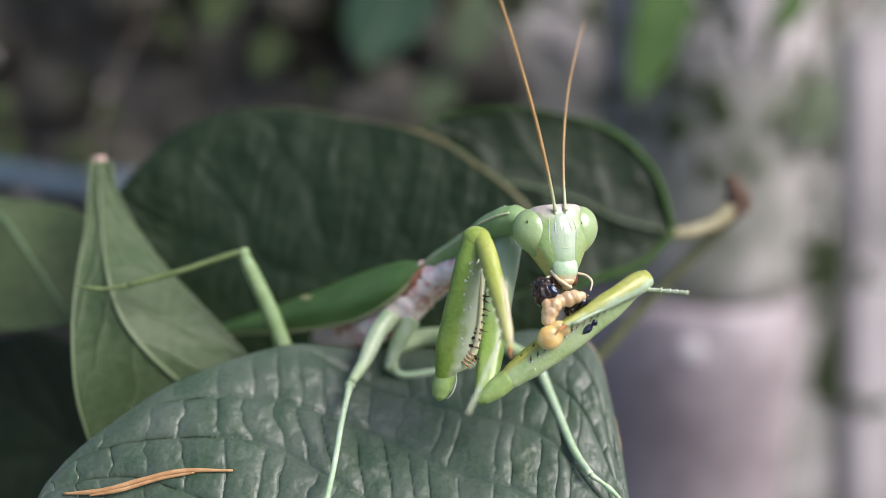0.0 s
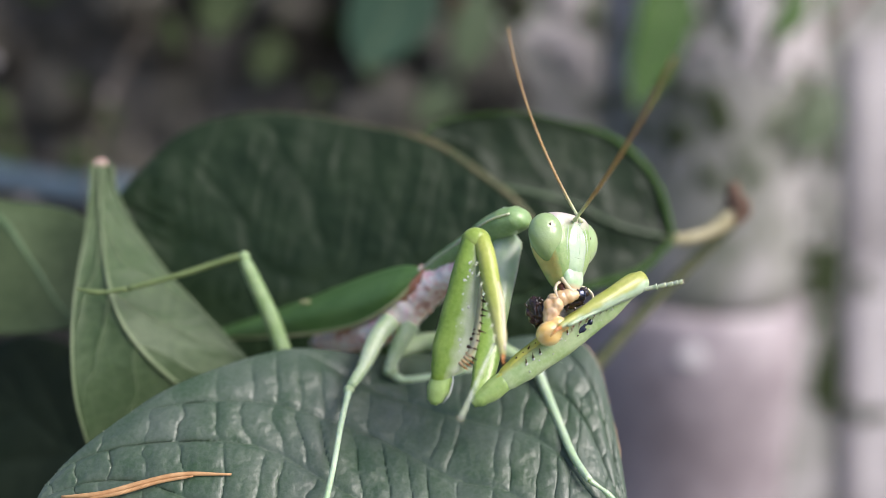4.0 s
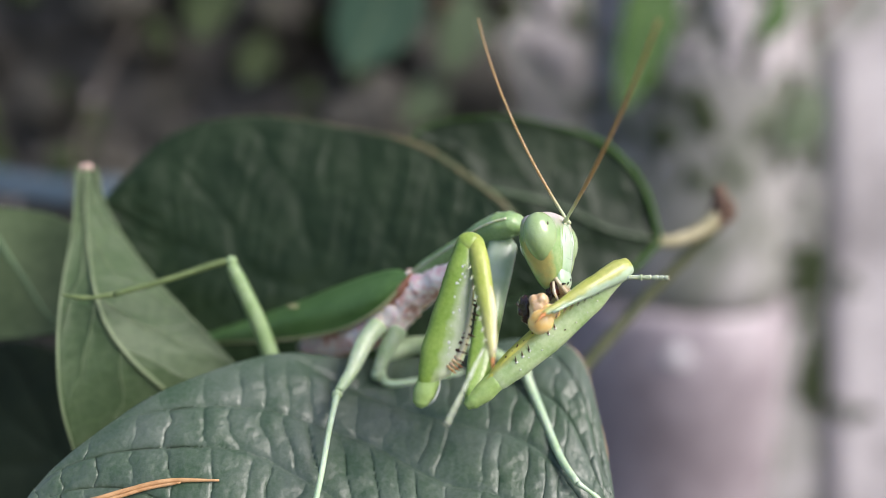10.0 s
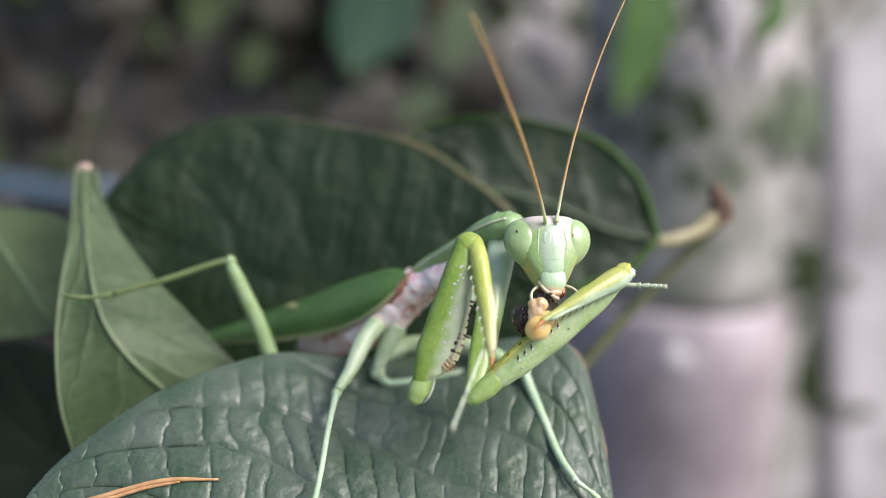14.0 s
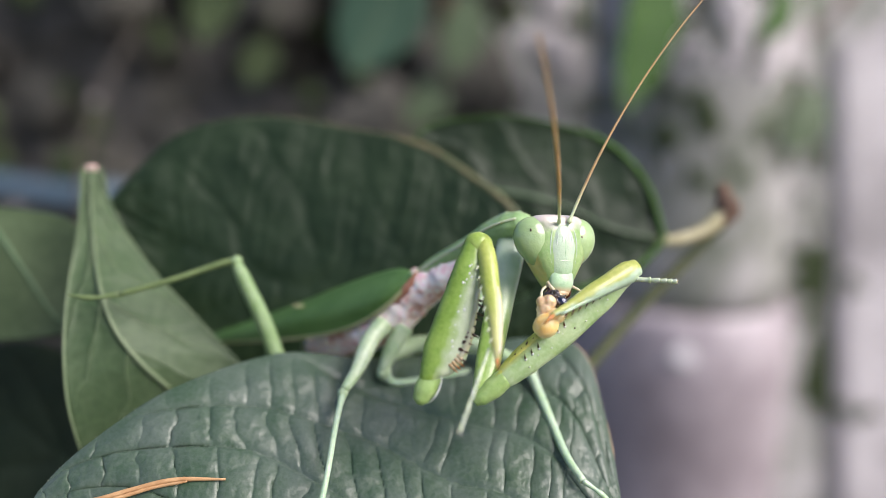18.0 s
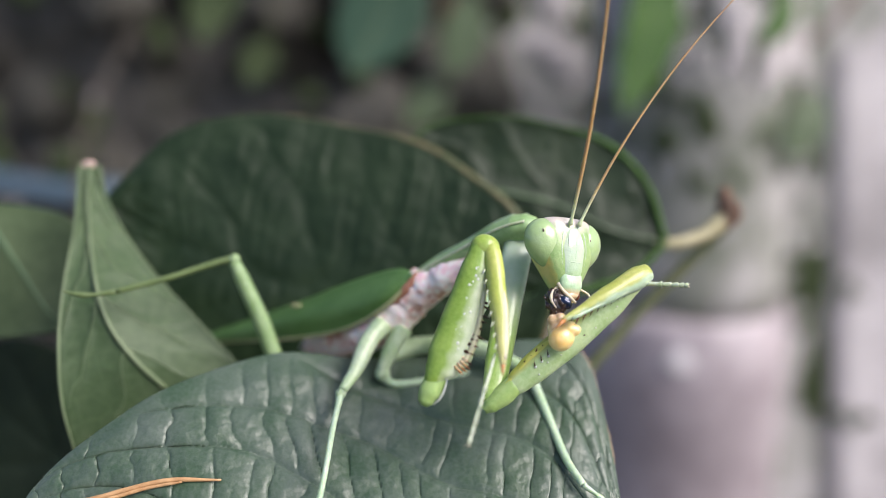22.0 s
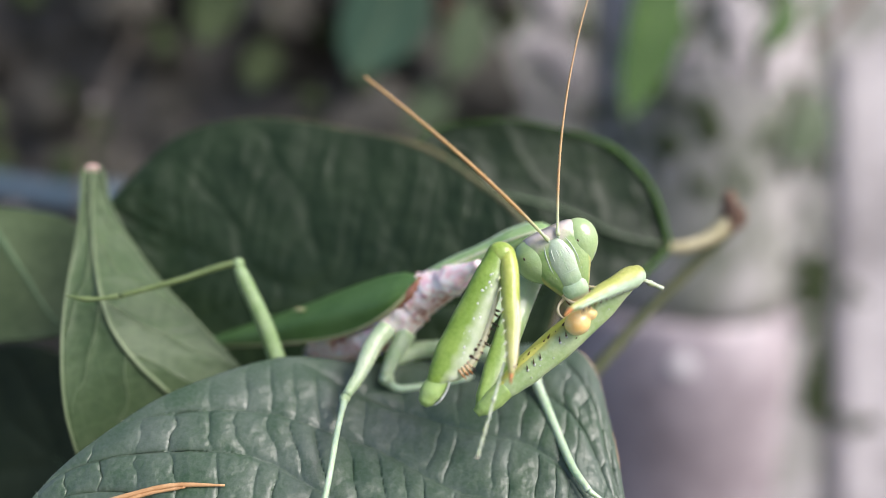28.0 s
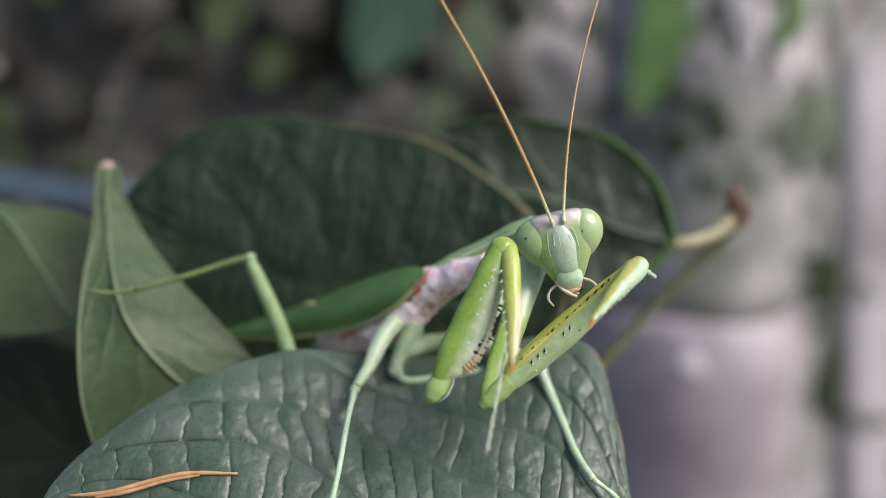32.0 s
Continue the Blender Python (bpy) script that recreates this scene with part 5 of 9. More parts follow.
for k in range(9):
    part("spine", spike(bmesh.new(), (0.5, 0.2, 2.2 + k * 0.85), (0.9, 0.35, 2.9 + k * 0.85), 0.1), spine_black, tibia_b)
tarsus_b = tarsus(4.2, "pale jointed foot of the raised foreleg", 1.35)

# ---- the prey, held and eaten piece by piece ----
prey = thing("prey_remains", (-2.10, 84.00, 396.73), "half-eaten fly remains, orange, tan and shiny black", "prey")
def lumps(rows, seed, bumpy=0.22):
    """Several soft lumps grown together into one wrinkled piece; rows: centre, radii."""
    bm = bmesh.new()
    for k, (centre, radii) in enumerate(rows):
        ball(centre, radii, bm, bumpy=bumpy, u=22, v=16, seed=seed + 3.1 * k)
    return bm


def meld(ob):
    """Lets the lumps of a piece flow into one another."""
    re = ob.modifiers.new("meld", "REMESH")
    re.mode = "VOXEL"
    re.voxel_size = 0.00009
    re.use_smooth_shade = True
    sm = ob.modifiers.new("soften", "SMOOTH")
    sm.iterations = 5


prey_ball = part("soft_lump", lumps([((0, 0, 0), (1.15, 1.0, 1.25)), ((0.2, -0.1, 1.1), (0.75, 0.8, 0.9)), ((-0.25, 0.0, 1.5), (0.5, 0.6, 0.6))], 3, 0.06), prey_orange, prey, "moist orange lump")
prey_lump_a = part("flesh_lump", lumps([((0, 0, 0), (0.75, 0.75, 0.85)), ((0.3, 0.1, 0.75), (0.7, 0.7, 0.65)), ((-0.45, 0.0, -0.55), (0.75, 0.7, 0.65)), ((0.75, 0.0, 0.2), (0.55, 0.6, 0.55))], 8, 0.14), prey_tan, prey,
                   "moist wrinkled tan flesh")
prey_lump_b = part("flesh_lump", lumps([((0, 0, 0), (0.8, 0.75, 0.75)), ((-0.2, 0.1, 0.7), (0.75, 0.7, 0.6)), ((0.3, 0.0, -0.7), (0.7, 0.7, 0.6)), ((-0.5, 0.0, 1.2), (0.5, 0.5, 0.5))], 12, 0.14), prey_tan, prey,
                   "moist wrinkled tan flesh")


def shell_bits(owner, seed, count):
    """Bristly legs and torn splinters on a dark piece of shell."""
    rng = random.Random(seed)
    for k in range(count):
        d = Vector((rng.uniform(-1, 1), rng.uniform(-0.1, 0.8), rng.uniform(-1, 1))).normalized()
        p = d * 0.8
        q = p + d * rng.uniform(0.4, 0.9) + Vector((rng.uniform(-0.3, 0.3), 0, rng.uniform(-0.3, 0.3)))
        part("shell_leg", tube([p, p.lerp(q, 0.5) + Vector((0.1, 0.1, 0)), q], [(0, 0.17), (0.6, 0.12), (1, 0.05)], 10, 6), prey_black, owner)


prey_dark_a = part("shell_piece", lumps([((0, 0, 0), (1.15, 0.85, 1.1)), ((0.7, 0.0, 0.3), (0.8, 0.7, 0.8)), ((-0.5, 0.1, -0.5), (0.8, 0.6, 0.7))], 15, 0.45), prey_black, prey, "shiny black shell fragment")
# bluish highlight on the shell, put in as a blue lump
part("shell_sheen", ball((-0.35, 0.45, 0.7), (0.75, 0.5, 0.5), bumpy=0.25, seed=6), prey_blue, prey_dark_a, "dark blue shell patch with sheen in its colour")
shell_bits(prey_dark_a, 4, 7)
prey_dark_b = part("shell_piece", lumps([((0, 0, 0), (0.8, 0.6, 0.9)), ((0.1, 0.0, 0.9), (0.6, 0.5, 0.6)), ((0.0, 0.0, -0.8), (0.6, 0.5, 0.6))], 18, 0.5), prey_black, prey, "shiny black shell fragment")
part("shell_sheen", ball((0.1, 0.45, 0.5), (0.5, 0.35, 0.6), bumpy=0.25, seed=7), prey_blue, prey_dark_b, "dark blue shell patch with sheen in its colour")
shell_bits(prey_dark_b, 9, 7)
prey_wing = part("blue_shell", lumps([((0, 0, 0), (0.6, 0.5, 1.0)), ((0.05, 0, 0.9), (0.5, 0.45, 0.8)), ((0, 0, -0.9), (0.45, 0.4, 0.7))], 21, 0.3), prey_blue, prey, "dark metallic blue body shell")


for lump in (prey_ball, prey_lump_a, prey_lump_b, prey_dark_a, prey_dark_b, prey_wing):
    meld(lump)


def motions():
    pronotum_rows = [
        (0, pose(0.00000, 0.00000, 0.00000, 56.4, 9.8, 43.9)),
        (0.5, pose(0.00000, 0.00000, 0.00000, 53.4, 9.4, 41.2)),
        (1, pose(0.00000, 0.00000, 0.00000, 53.6, 9.6, 42.4)),
        (1.5, pose(0.00000, 0.00000, 0.00000, 54.5, 10.0, 45.4)),
        (2, pose(0.00000, 0.00000, 0.00000, 54.7, 10.2, 46.6)),
        (2.5, pose(0.00000, 0.00000, 0.00000, 56.1, 9.6, 44.4)),
        (3, pose(0.00000, 0.00000, 0.00000, 55.1, 9.8, 45.9)),
        (3.5, pose(0.00000, 0.00000, 0.00000, 55.0, 9.5, 44.8)),
        (5.5, pose(0.00000, 0.00000, 0.00000, 53.8, 10.2, 49.2)),
        (6, pose(0.00000, 0.00000, 0.00000, 54.7, 10.3, 50.0)),
        (6.5, pose(0.00000, 0.00000, 0.00000, 54.6, 10.2, 49.3)),
        (7, pose(0.00000, 0.00000, 0.00000, 54.4, 10.2, 49.5)),
        (7.5, pose(0.00000, 0.00000, 0.00000, 54.6, 10.1, 48.7)),
        (8, pose(0.00000, 0.00000, 0.00000, 54.4, 10.4, 50.3)),
        (8.5, pose(0.00000, 0.00000, 0.00000, 54.9, 10.3, 49.6)),
        (9, pose(0.00000, 0.00000, 0.00000, 55.0, 10.3, 50.2)),
        (9.5, pose(0.00000, 0.00000, 0.00000, 55.6, 10.5, 50.7)),
        (10, pose(0.00000, 0.00000, 0.00000, 55.8, 10.5, 50.9)),
        (10.5, pose(0.00000, 0.00000, 0.00000, 55.7, 10.8, 52.8)),
        (11, pose(0.00000, 0.00000, 0.00000, 55.9, 10.6, 51.6)),
        (11.5, pose(0.00000, 0.00000, 0.00000, 55.8, 10.6, 52.2)),
        (12, pose(0.00000, 0.00000, 0.00000, 55.7, 10.6, 51.9)),
        (12.5, pose(0.00000, 0.00000, 0.00000, 56.6, 10.8, 53.8)),
        (13, pose(0.00000, 0.00000, 0.00000, 56.6, 10.8, 53.2)),
        (13.5, pose(0.00000, 0.00000, 0.00000, 56.7, 10.8, 53.0)),
        (14, pose(0.00000, 0.00000, 0.00000, 56.4, 10.6, 51.3)),
        (14.5, pose(0.00000, 0.00000, 0.00000, 55.8, 10.4, 50.2)),
        (16.5, pose(0.00000, 0.00000, 0.00000, 57.5, 11.2, 56.0)),
        (17, pose(0.00000, 0.00000, 0.00000, 57.8, 11.3, 56.8)),
        (17.5, pose(0.00000, 0.00000, 0.00000, 57.3, 11.1, 55.3)),
        (18, pose(0.00000, 0.00000, 0.00000, 57.0, 10.9, 53.8)),
        (18.5, pose(0.00000, 0.00000, 0.00000, 57.3, 11.1, 55.2)),
        (19, pose(0.00000, 0.00000, 0.00000, 57.7, 11.3, 56.8)),
        (19.5, pose(0.00000, 0.00000, 0.00000, 57.8, 11.1, 55.4)),
        (20, pose(0.00000, 0.00000, 0.00000, 57.8, 10.9, 54.3)),
        (20.5, pose(0.00000, 0.00000, 0.00000, 58.2, 11.6, 60.3)),
        (21, pose(0.00000, 0.00000, 0.00000, 58.9, 12.4, 67.8)),
        (21.5, pose(0.00000, 0.00000, 0.00000, 58.7, 11.8, 62.8)),
        (22, pose(0.00000, 0.00000, 0.00000, 58.6, 11.1, 58.9)),
        (22.5, pose(0.00000, 0.00000, 0.00000, 59.1, 11.3, 60.6)),
        (23, pose(0.00000, 0.00000, 0.00000, 59.6, 11.5, 62.9)),
        (23.5, pose(0.00000, 0.00000, 0.00000, 58.7, 11.2, 59.9)),
        (24, pose(0.00000, 0.00000, 0.00000, 57.9, 10.8, 57.4)),
        (24.5, pose(0.00000, 0.00000, 0.00000, 58.3, 10.7, 57.9)),
        (25, pose(0.00000, 0.00000, 0.00000, 58.8, 10.7, 58.2)),
        (25.5, pose(0.00000, 0.00000, 0.00000, 59.4, 11.1, 61.0)),
        (27.5, pose(0.00000, 0.00000, 0.00000, 60.9, 11.7, 66.8)),
        (28, pose(0.00000, 0.00000, 0.00000, 64.6, 12.6, 81.4)),
        (28.5, pose(0.00000, 0.00000, 0.00000, 64.6, 12.6, 81.6)),
        (29, pose(0.00000, 0.00000, 0.00000, 62.6, 12.6, 81.6)),
        (29.5, pose(0.00000, 0.00000, 0.00000, 64.7, 12.6, 81.4)),
        (30, pose(0.00000, 0.00000, 0.00000, 64.5, 12.6, 81.4)),
        (30.5, pose(0.00000, 0.00000, 0.00000, 64.4, 12.8, 81.1)),
        (31, pose(0.00000, 0.00000, 0.00000, 64.9, 12.8, 81.0)),
        (31.5, pose(0.00000, 0.00000, 0.00000, 64.3, 12.8, 80.8)),
        (32, pose(0.00000, 0.00000, 0.00000, 62.2, 12.0, 69.5)),
    ]
    head_rows = [
        (0, pose(0.01319, -0.01074, 0.00661, 65.0, -0.7, 13.1)),
        (0.5, pose(0.01294, -0.01081, 0.00705, 63.4, -1.5, 4.3)),
        (1, pose(0.01311, -0.01093, 0.00655, 63.1, -0.0, 5.7)),
        (1.5, pose(0.01344, -0.01095, 0.00618, 72.5, 5.5, 19.6)),
        (2, pose(0.01346, -0.01107, 0.00541, 81.1, 15.4, 27.5)),
        (2.5, pose(0.01340, -0.01105, 0.00562, 77.1, 10.6, 20.9)),
        (3, pose(0.01350, -0.01087, 0.00688, 64.9, 3.4, 25.8)),
        (3.5, pose(0.01418, -0.01098, 0.00603, 68.4, 20.6, 39.8)),
        (5.5, pose(0.01311, -0.01087, 0.00704, 65.6, -2.1, 9.5)),
        (6, pose(0.01309, -0.01079, 0.00693, 63.0, -5.0, 17.5)),
        (6.5, pose(0.01381, -0.01092, 0.00661, 76.0, 13.9, 33.0)),
        (7, pose(0.01361, -0.01091, 0.00667, 70.9, 12.7, 36.3)),
        (7.5, pose(0.01366, -0.01098, 0.00690, 62.8, -1.3, 13.5)),
        (8, pose(0.01344, -0.01108, 0.00711, 68.6, 0.2, 17.1)),
        (8.5, pose(0.01384, -0.01108, 0.00658, 71.4, 9.2, 28.1)),
        (9, pose(0.01378, -0.01098, 0.00689, 76.8, 8.0, 38.0)),
        (9.5, pose(0.01385, -0.01109, 0.00695, 66.9, 4.0, 28.0)),
        (10, pose(0.01403, -0.01119, 0.00656, 70.6, 22.6, 51.5)),
        (10.5, pose(0.01417, -0.01134, 0.00620, 76.7, 15.0, 41.4)),
        (11, pose(0.01403, -0.01134, 0.00674, 65.7, 15.3, 39.9)),
        (11.5, pose(0.01400, -0.01121, 0.00683, 68.4, 8.6, 28.6)),
        (12, pose(0.01413, -0.01128, 0.00638, 69.9, 11.5, 33.0)),
        (12.5, pose(0.01431, -0.01142, 0.00616, 64.9, 15.3, 27.3)),
        (13, pose(0.01394, -0.01141, 0.00649, 67.1, 9.3, 26.2)),
        (13.5, pose(0.01357, -0.01137, 0.00671, 65.8, -8.8, -5.8)),
        (14, pose(0.01366, -0.01137, 0.00638, 62.6, 1.1, 6.5)),
        (14.5, pose(0.01400, -0.01141, 0.00637, 81.3, 14.4, 15.4)),
        (16.5, pose(0.01439, -0.01155, 0.00515, 87.2, 20.3, 35.3)),
        (17, pose(0.01445, -0.01151, 0.00592, 82.3, 15.0, 36.9)),
        (17.5, pose(0.01426, -0.01119, 0.00632, 72.2, 10.4, 26.1)),
        (18, pose(0.01381, -0.01129, 0.00640, 70.7, 6.2, 18.6)),
        (18.5, pose(0.01445, -0.01131, 0.00584, 91.9, 19.3, 38.0)),
        (19, pose(0.01419, -0.01139, 0.00564, 88.7, 18.8, 44.7)),
        (19.5, pose(0.01456, -0.01109, 0.00526, 82.3, 22.4, 45.1)),
        (20, pose(0.01468, -0.01043, 0.00521, 85.1, 21.7, 44.1)),
        (20.5, pose(0.01528, -0.01017, 0.00599, 72.9, 20.2, 35.2)),
        (21, pose(0.01485, -0.01014, 0.00637, 73.9, 11.7, 22.8)),
        (21.5, pose(0.01476, -0.01031, 0.00633, 66.2, 15.2, 19.2)),
        (22, pose(0.01456, -0.01055, 0.00603, 67.5, 11.0, 25.0)),
        (22.5, pose(0.01461, -0.01034, 0.00625, 60.0, 14.2, 25.9)),
        (23, pose(0.01450, -0.01031, 0.00611, 69.0, 10.9, 24.5)),
        (23.5, pose(0.01467, -0.01036, 0.00633, 62.2, 14.2, 18.9)),
        (24, pose(0.01463, -0.01040, 0.00618, 64.5, 13.6, 23.1)),
        (24.5, pose(0.01455, -0.01036, 0.00630, 68.8, 13.9, 20.1)),
        (25, pose(0.01447, -0.01047, 0.00617, 64.9, 13.3, 22.3)),
        (25.5, pose(0.01464, -0.01042, 0.00636, 72.3, 11.4, 24.7)),
        (27.5, pose(0.01324, -0.01039, 0.00546, 70.0, -13.3, -0.0)),
        (28, pose(0.01347, -0.01031, 0.00565, 78.0, -25.4, 4.2)),
        (28.5, pose(0.01358, -0.00992, 0.00642, 74.1, -13.4, -2.4)),
        (29, pose(0.01345, -0.00996, 0.00682, 73.7, -12.5, -2.4)),
        (29.5, pose(0.01334, -0.01056, 0.00658, 64.6, -14.3, -1.3)),
        (30, pose(0.01342, -0.01077, 0.00675, 68.6, -13.2, -0.4)),
        (30.5, pose(0.01333, -0.01099, 0.00667, 69.5, -11.8, -5.2)),
        (31, pose(0.01341, -0.01107, 0.00678, 73.2, -14.0, -3.4)),
        (31.5, pose(0.01330, -0.01102, 0.00654, 65.9, -10.9, -2.5)),
        (32, pose(0.01297, -0.01145, 0.00667, 82.7, -14.2, -0.8)),
    ]
    antenna_a_rows = [
        (0, pose(-0.00051, 0.00167, 0.00167, -64.4, -20.3, 9.2)),
        (0.5, pose(-0.00051, 0.00167, 0.00167, -59.9, -11.0, 8.6)),
        (1, pose(-0.00051, 0.00167, 0.00167, -12.1, -11.5, 0.3)),
        (1.5, pose(-0.00051, 0.00167, 0.00167, -23.2, -22.0, -0.5)),
        (2, pose(-0.00051, 0.00167, 0.00167, -30.0, -23.9, 5.2)),
        (2.5, pose(-0.00051, 0.00167, 0.00167, -29.8, -23.4, -1.1)),
        (3, pose(-0.00051, 0.00167, 0.00167, -23.9, -29.5, -2.8)),
        (3.5, pose(-0.00051, 0.00167, 0.00167, -9.6, -33.5, -2.9)),
        (5.5, pose(-0.00051, 0.00167, 0.00167, -16.6, -16.1, -1.0)),
        (6, pose(-0.00051, 0.00167, 0.00167, -12.7, -24.7, -6.5)),
        (6.5, pose(-0.00051, 0.00167, 0.00167, -19.8, -35.3, -6.0)),
        (7, pose(-0.00051, 0.00167, 0.00167, -20.2, -36.6, -9.9)),
        (7.5, pose(-0.00051, 0.00167, 0.00167, -19.6, -20.4, -3.2)),
        (8, pose(-0.00051, 0.00167, 0.00167, -21.1, -25.8, 0.1)),
        (8.5, pose(-0.00051, 0.00167, 0.00167, -22.2, -31.2, -5.3)),
        (9, pose(-0.00051, 0.00167, 0.00167, -32.0, -40.4, -5.6)),
        (9.5, pose(-0.00051, 0.00167, 0.00167, -28.5, -31.4, -4.9)),
        (10, pose(-0.00051, 0.00167, 0.00167, -14.0, -46.8, -8.5)),
        (10.5, pose(-0.00051, 0.00167, 0.00167, -51.2, -35.8, -15.5)),
        (11, pose(-0.00051, 0.00167, 0.00167, -44.2, -36.9, -15.1)),
        (11.5, pose(-0.00051, 0.00167, 0.00167, -57.5, -29.5, -5.9)),
        (12, pose(-0.00051, 0.00167, 0.00167, -53.0, -30.5, -11.8)),
        (12.5, pose(-0.00051, 0.00167, 0.00167, -50.6, -27.6, -6.0)),
        (13, pose(-0.00051, 0.00167, 0.00167, -58.4, -28.8, -2.6)),
        (13.5, pose(-0.00051, 0.00167, 0.00167, -60.0, -6.8, 2.8)),
        (14, pose(-0.00051, 0.00167, 0.00167, -34.5, -18.9, 16.3)),
        (14.5, pose(-0.00051, 0.00167, 0.00167, -42.1, -20.1, 11.9)),
        (16.5, pose(-0.00051, 0.00167, 0.00167, -37.0, -28.7, 8.6)),
        (17, pose(-0.00051, 0.00167, 0.00167, -36.3, -33.4, 2.5)),
        (17.5, pose(-0.00051, 0.00167, 0.00167, -33.5, -31.0, 2.4)),
        (18, pose(-0.00051, 0.00167, 0.00167, -29.0, -29.3, 5.8)),
        (18.5, pose(-0.00051, 0.00167, 0.00167, -44.2, -32.0, 10.6)),
        (19, pose(-0.00051, 0.00167, 0.00167, -39.3, -38.3, 6.2)),
        (19.5, pose(-0.00051, 0.00167, 0.00167, -28.2, -36.2, 2.1)),
        (20, pose(-0.00051, 0.00167, 0.00167, -31.8, -36.6, 6.7)),
        (20.5, pose(-0.00051, 0.00167, 0.00167, -25.8, -35.0, -6.2)),
        (21, pose(-0.00051, 0.00167, 0.00167, -64.0, -24.3, 0.5)),
        (21.5, pose(-0.00051, 0.00167, 0.00167, -56.2, -22.0, 1.6)),
        (22, pose(-0.00051, 0.00167, 0.00167, -55.9, -25.3, -5.0)),
        (22.5, pose(-0.00051, 0.00167, 0.00167, -47.8, -27.5, -5.3)),
        (23, pose(-0.00051, 0.00167, 0.00167, -57.5, -24.6, -4.7)),
        (23.5, pose(-0.00051, 0.00167, 0.00167, -53.0, -22.6, 0.9)),
        (24, pose(-0.00051, 0.00167, 0.00167, -52.5, -24.1, -3.7)),
        (24.5, pose(-0.00051, 0.00167, 0.00167, -58.5, -22.3, 0.6)),
        (25, pose(-0.00051, 0.00167, 0.00167, -52.8, -22.7, -4.3)),
        (25.5, pose(-0.00051, 0.00167, 0.00167, -61.5, -26.0, -1.5)),
        (27.5, pose(-0.00051, 0.00167, 0.00167, -49.0, -26.2, 13.6)),
        (28, pose(-0.00051, 0.00167, 0.00167, -63.7, -21.8, 14.5)),
        (28.5, pose(-0.00051, 0.00167, 0.00167, -70.4, -7.1, 13.9)),
        (29, pose(-0.00051, 0.00167, 0.00167, -69.7, -7.3, 14.3)),
        (29.5, pose(-0.00051, 0.00167, 0.00167, -61.1, -8.4, 9.7)),
        (30, pose(-0.00051, 0.00167, 0.00167, -65.7, -10.0, 12.7)),
        (30.5, pose(-0.00051, 0.00167, 0.00167, -64.7, -4.8, 13.6)),
        (31, pose(-0.00051, 0.00167, 0.00167, -69.0, -5.2, 12.4)),
        (31.5, pose(-0.00051, 0.00167, 0.00167, -62.4, -8.3, 13.8)),
        (32, pose(-0.00051, 0.00167, 0.00167, -79.1, -5.5, 13.0)),
    ]
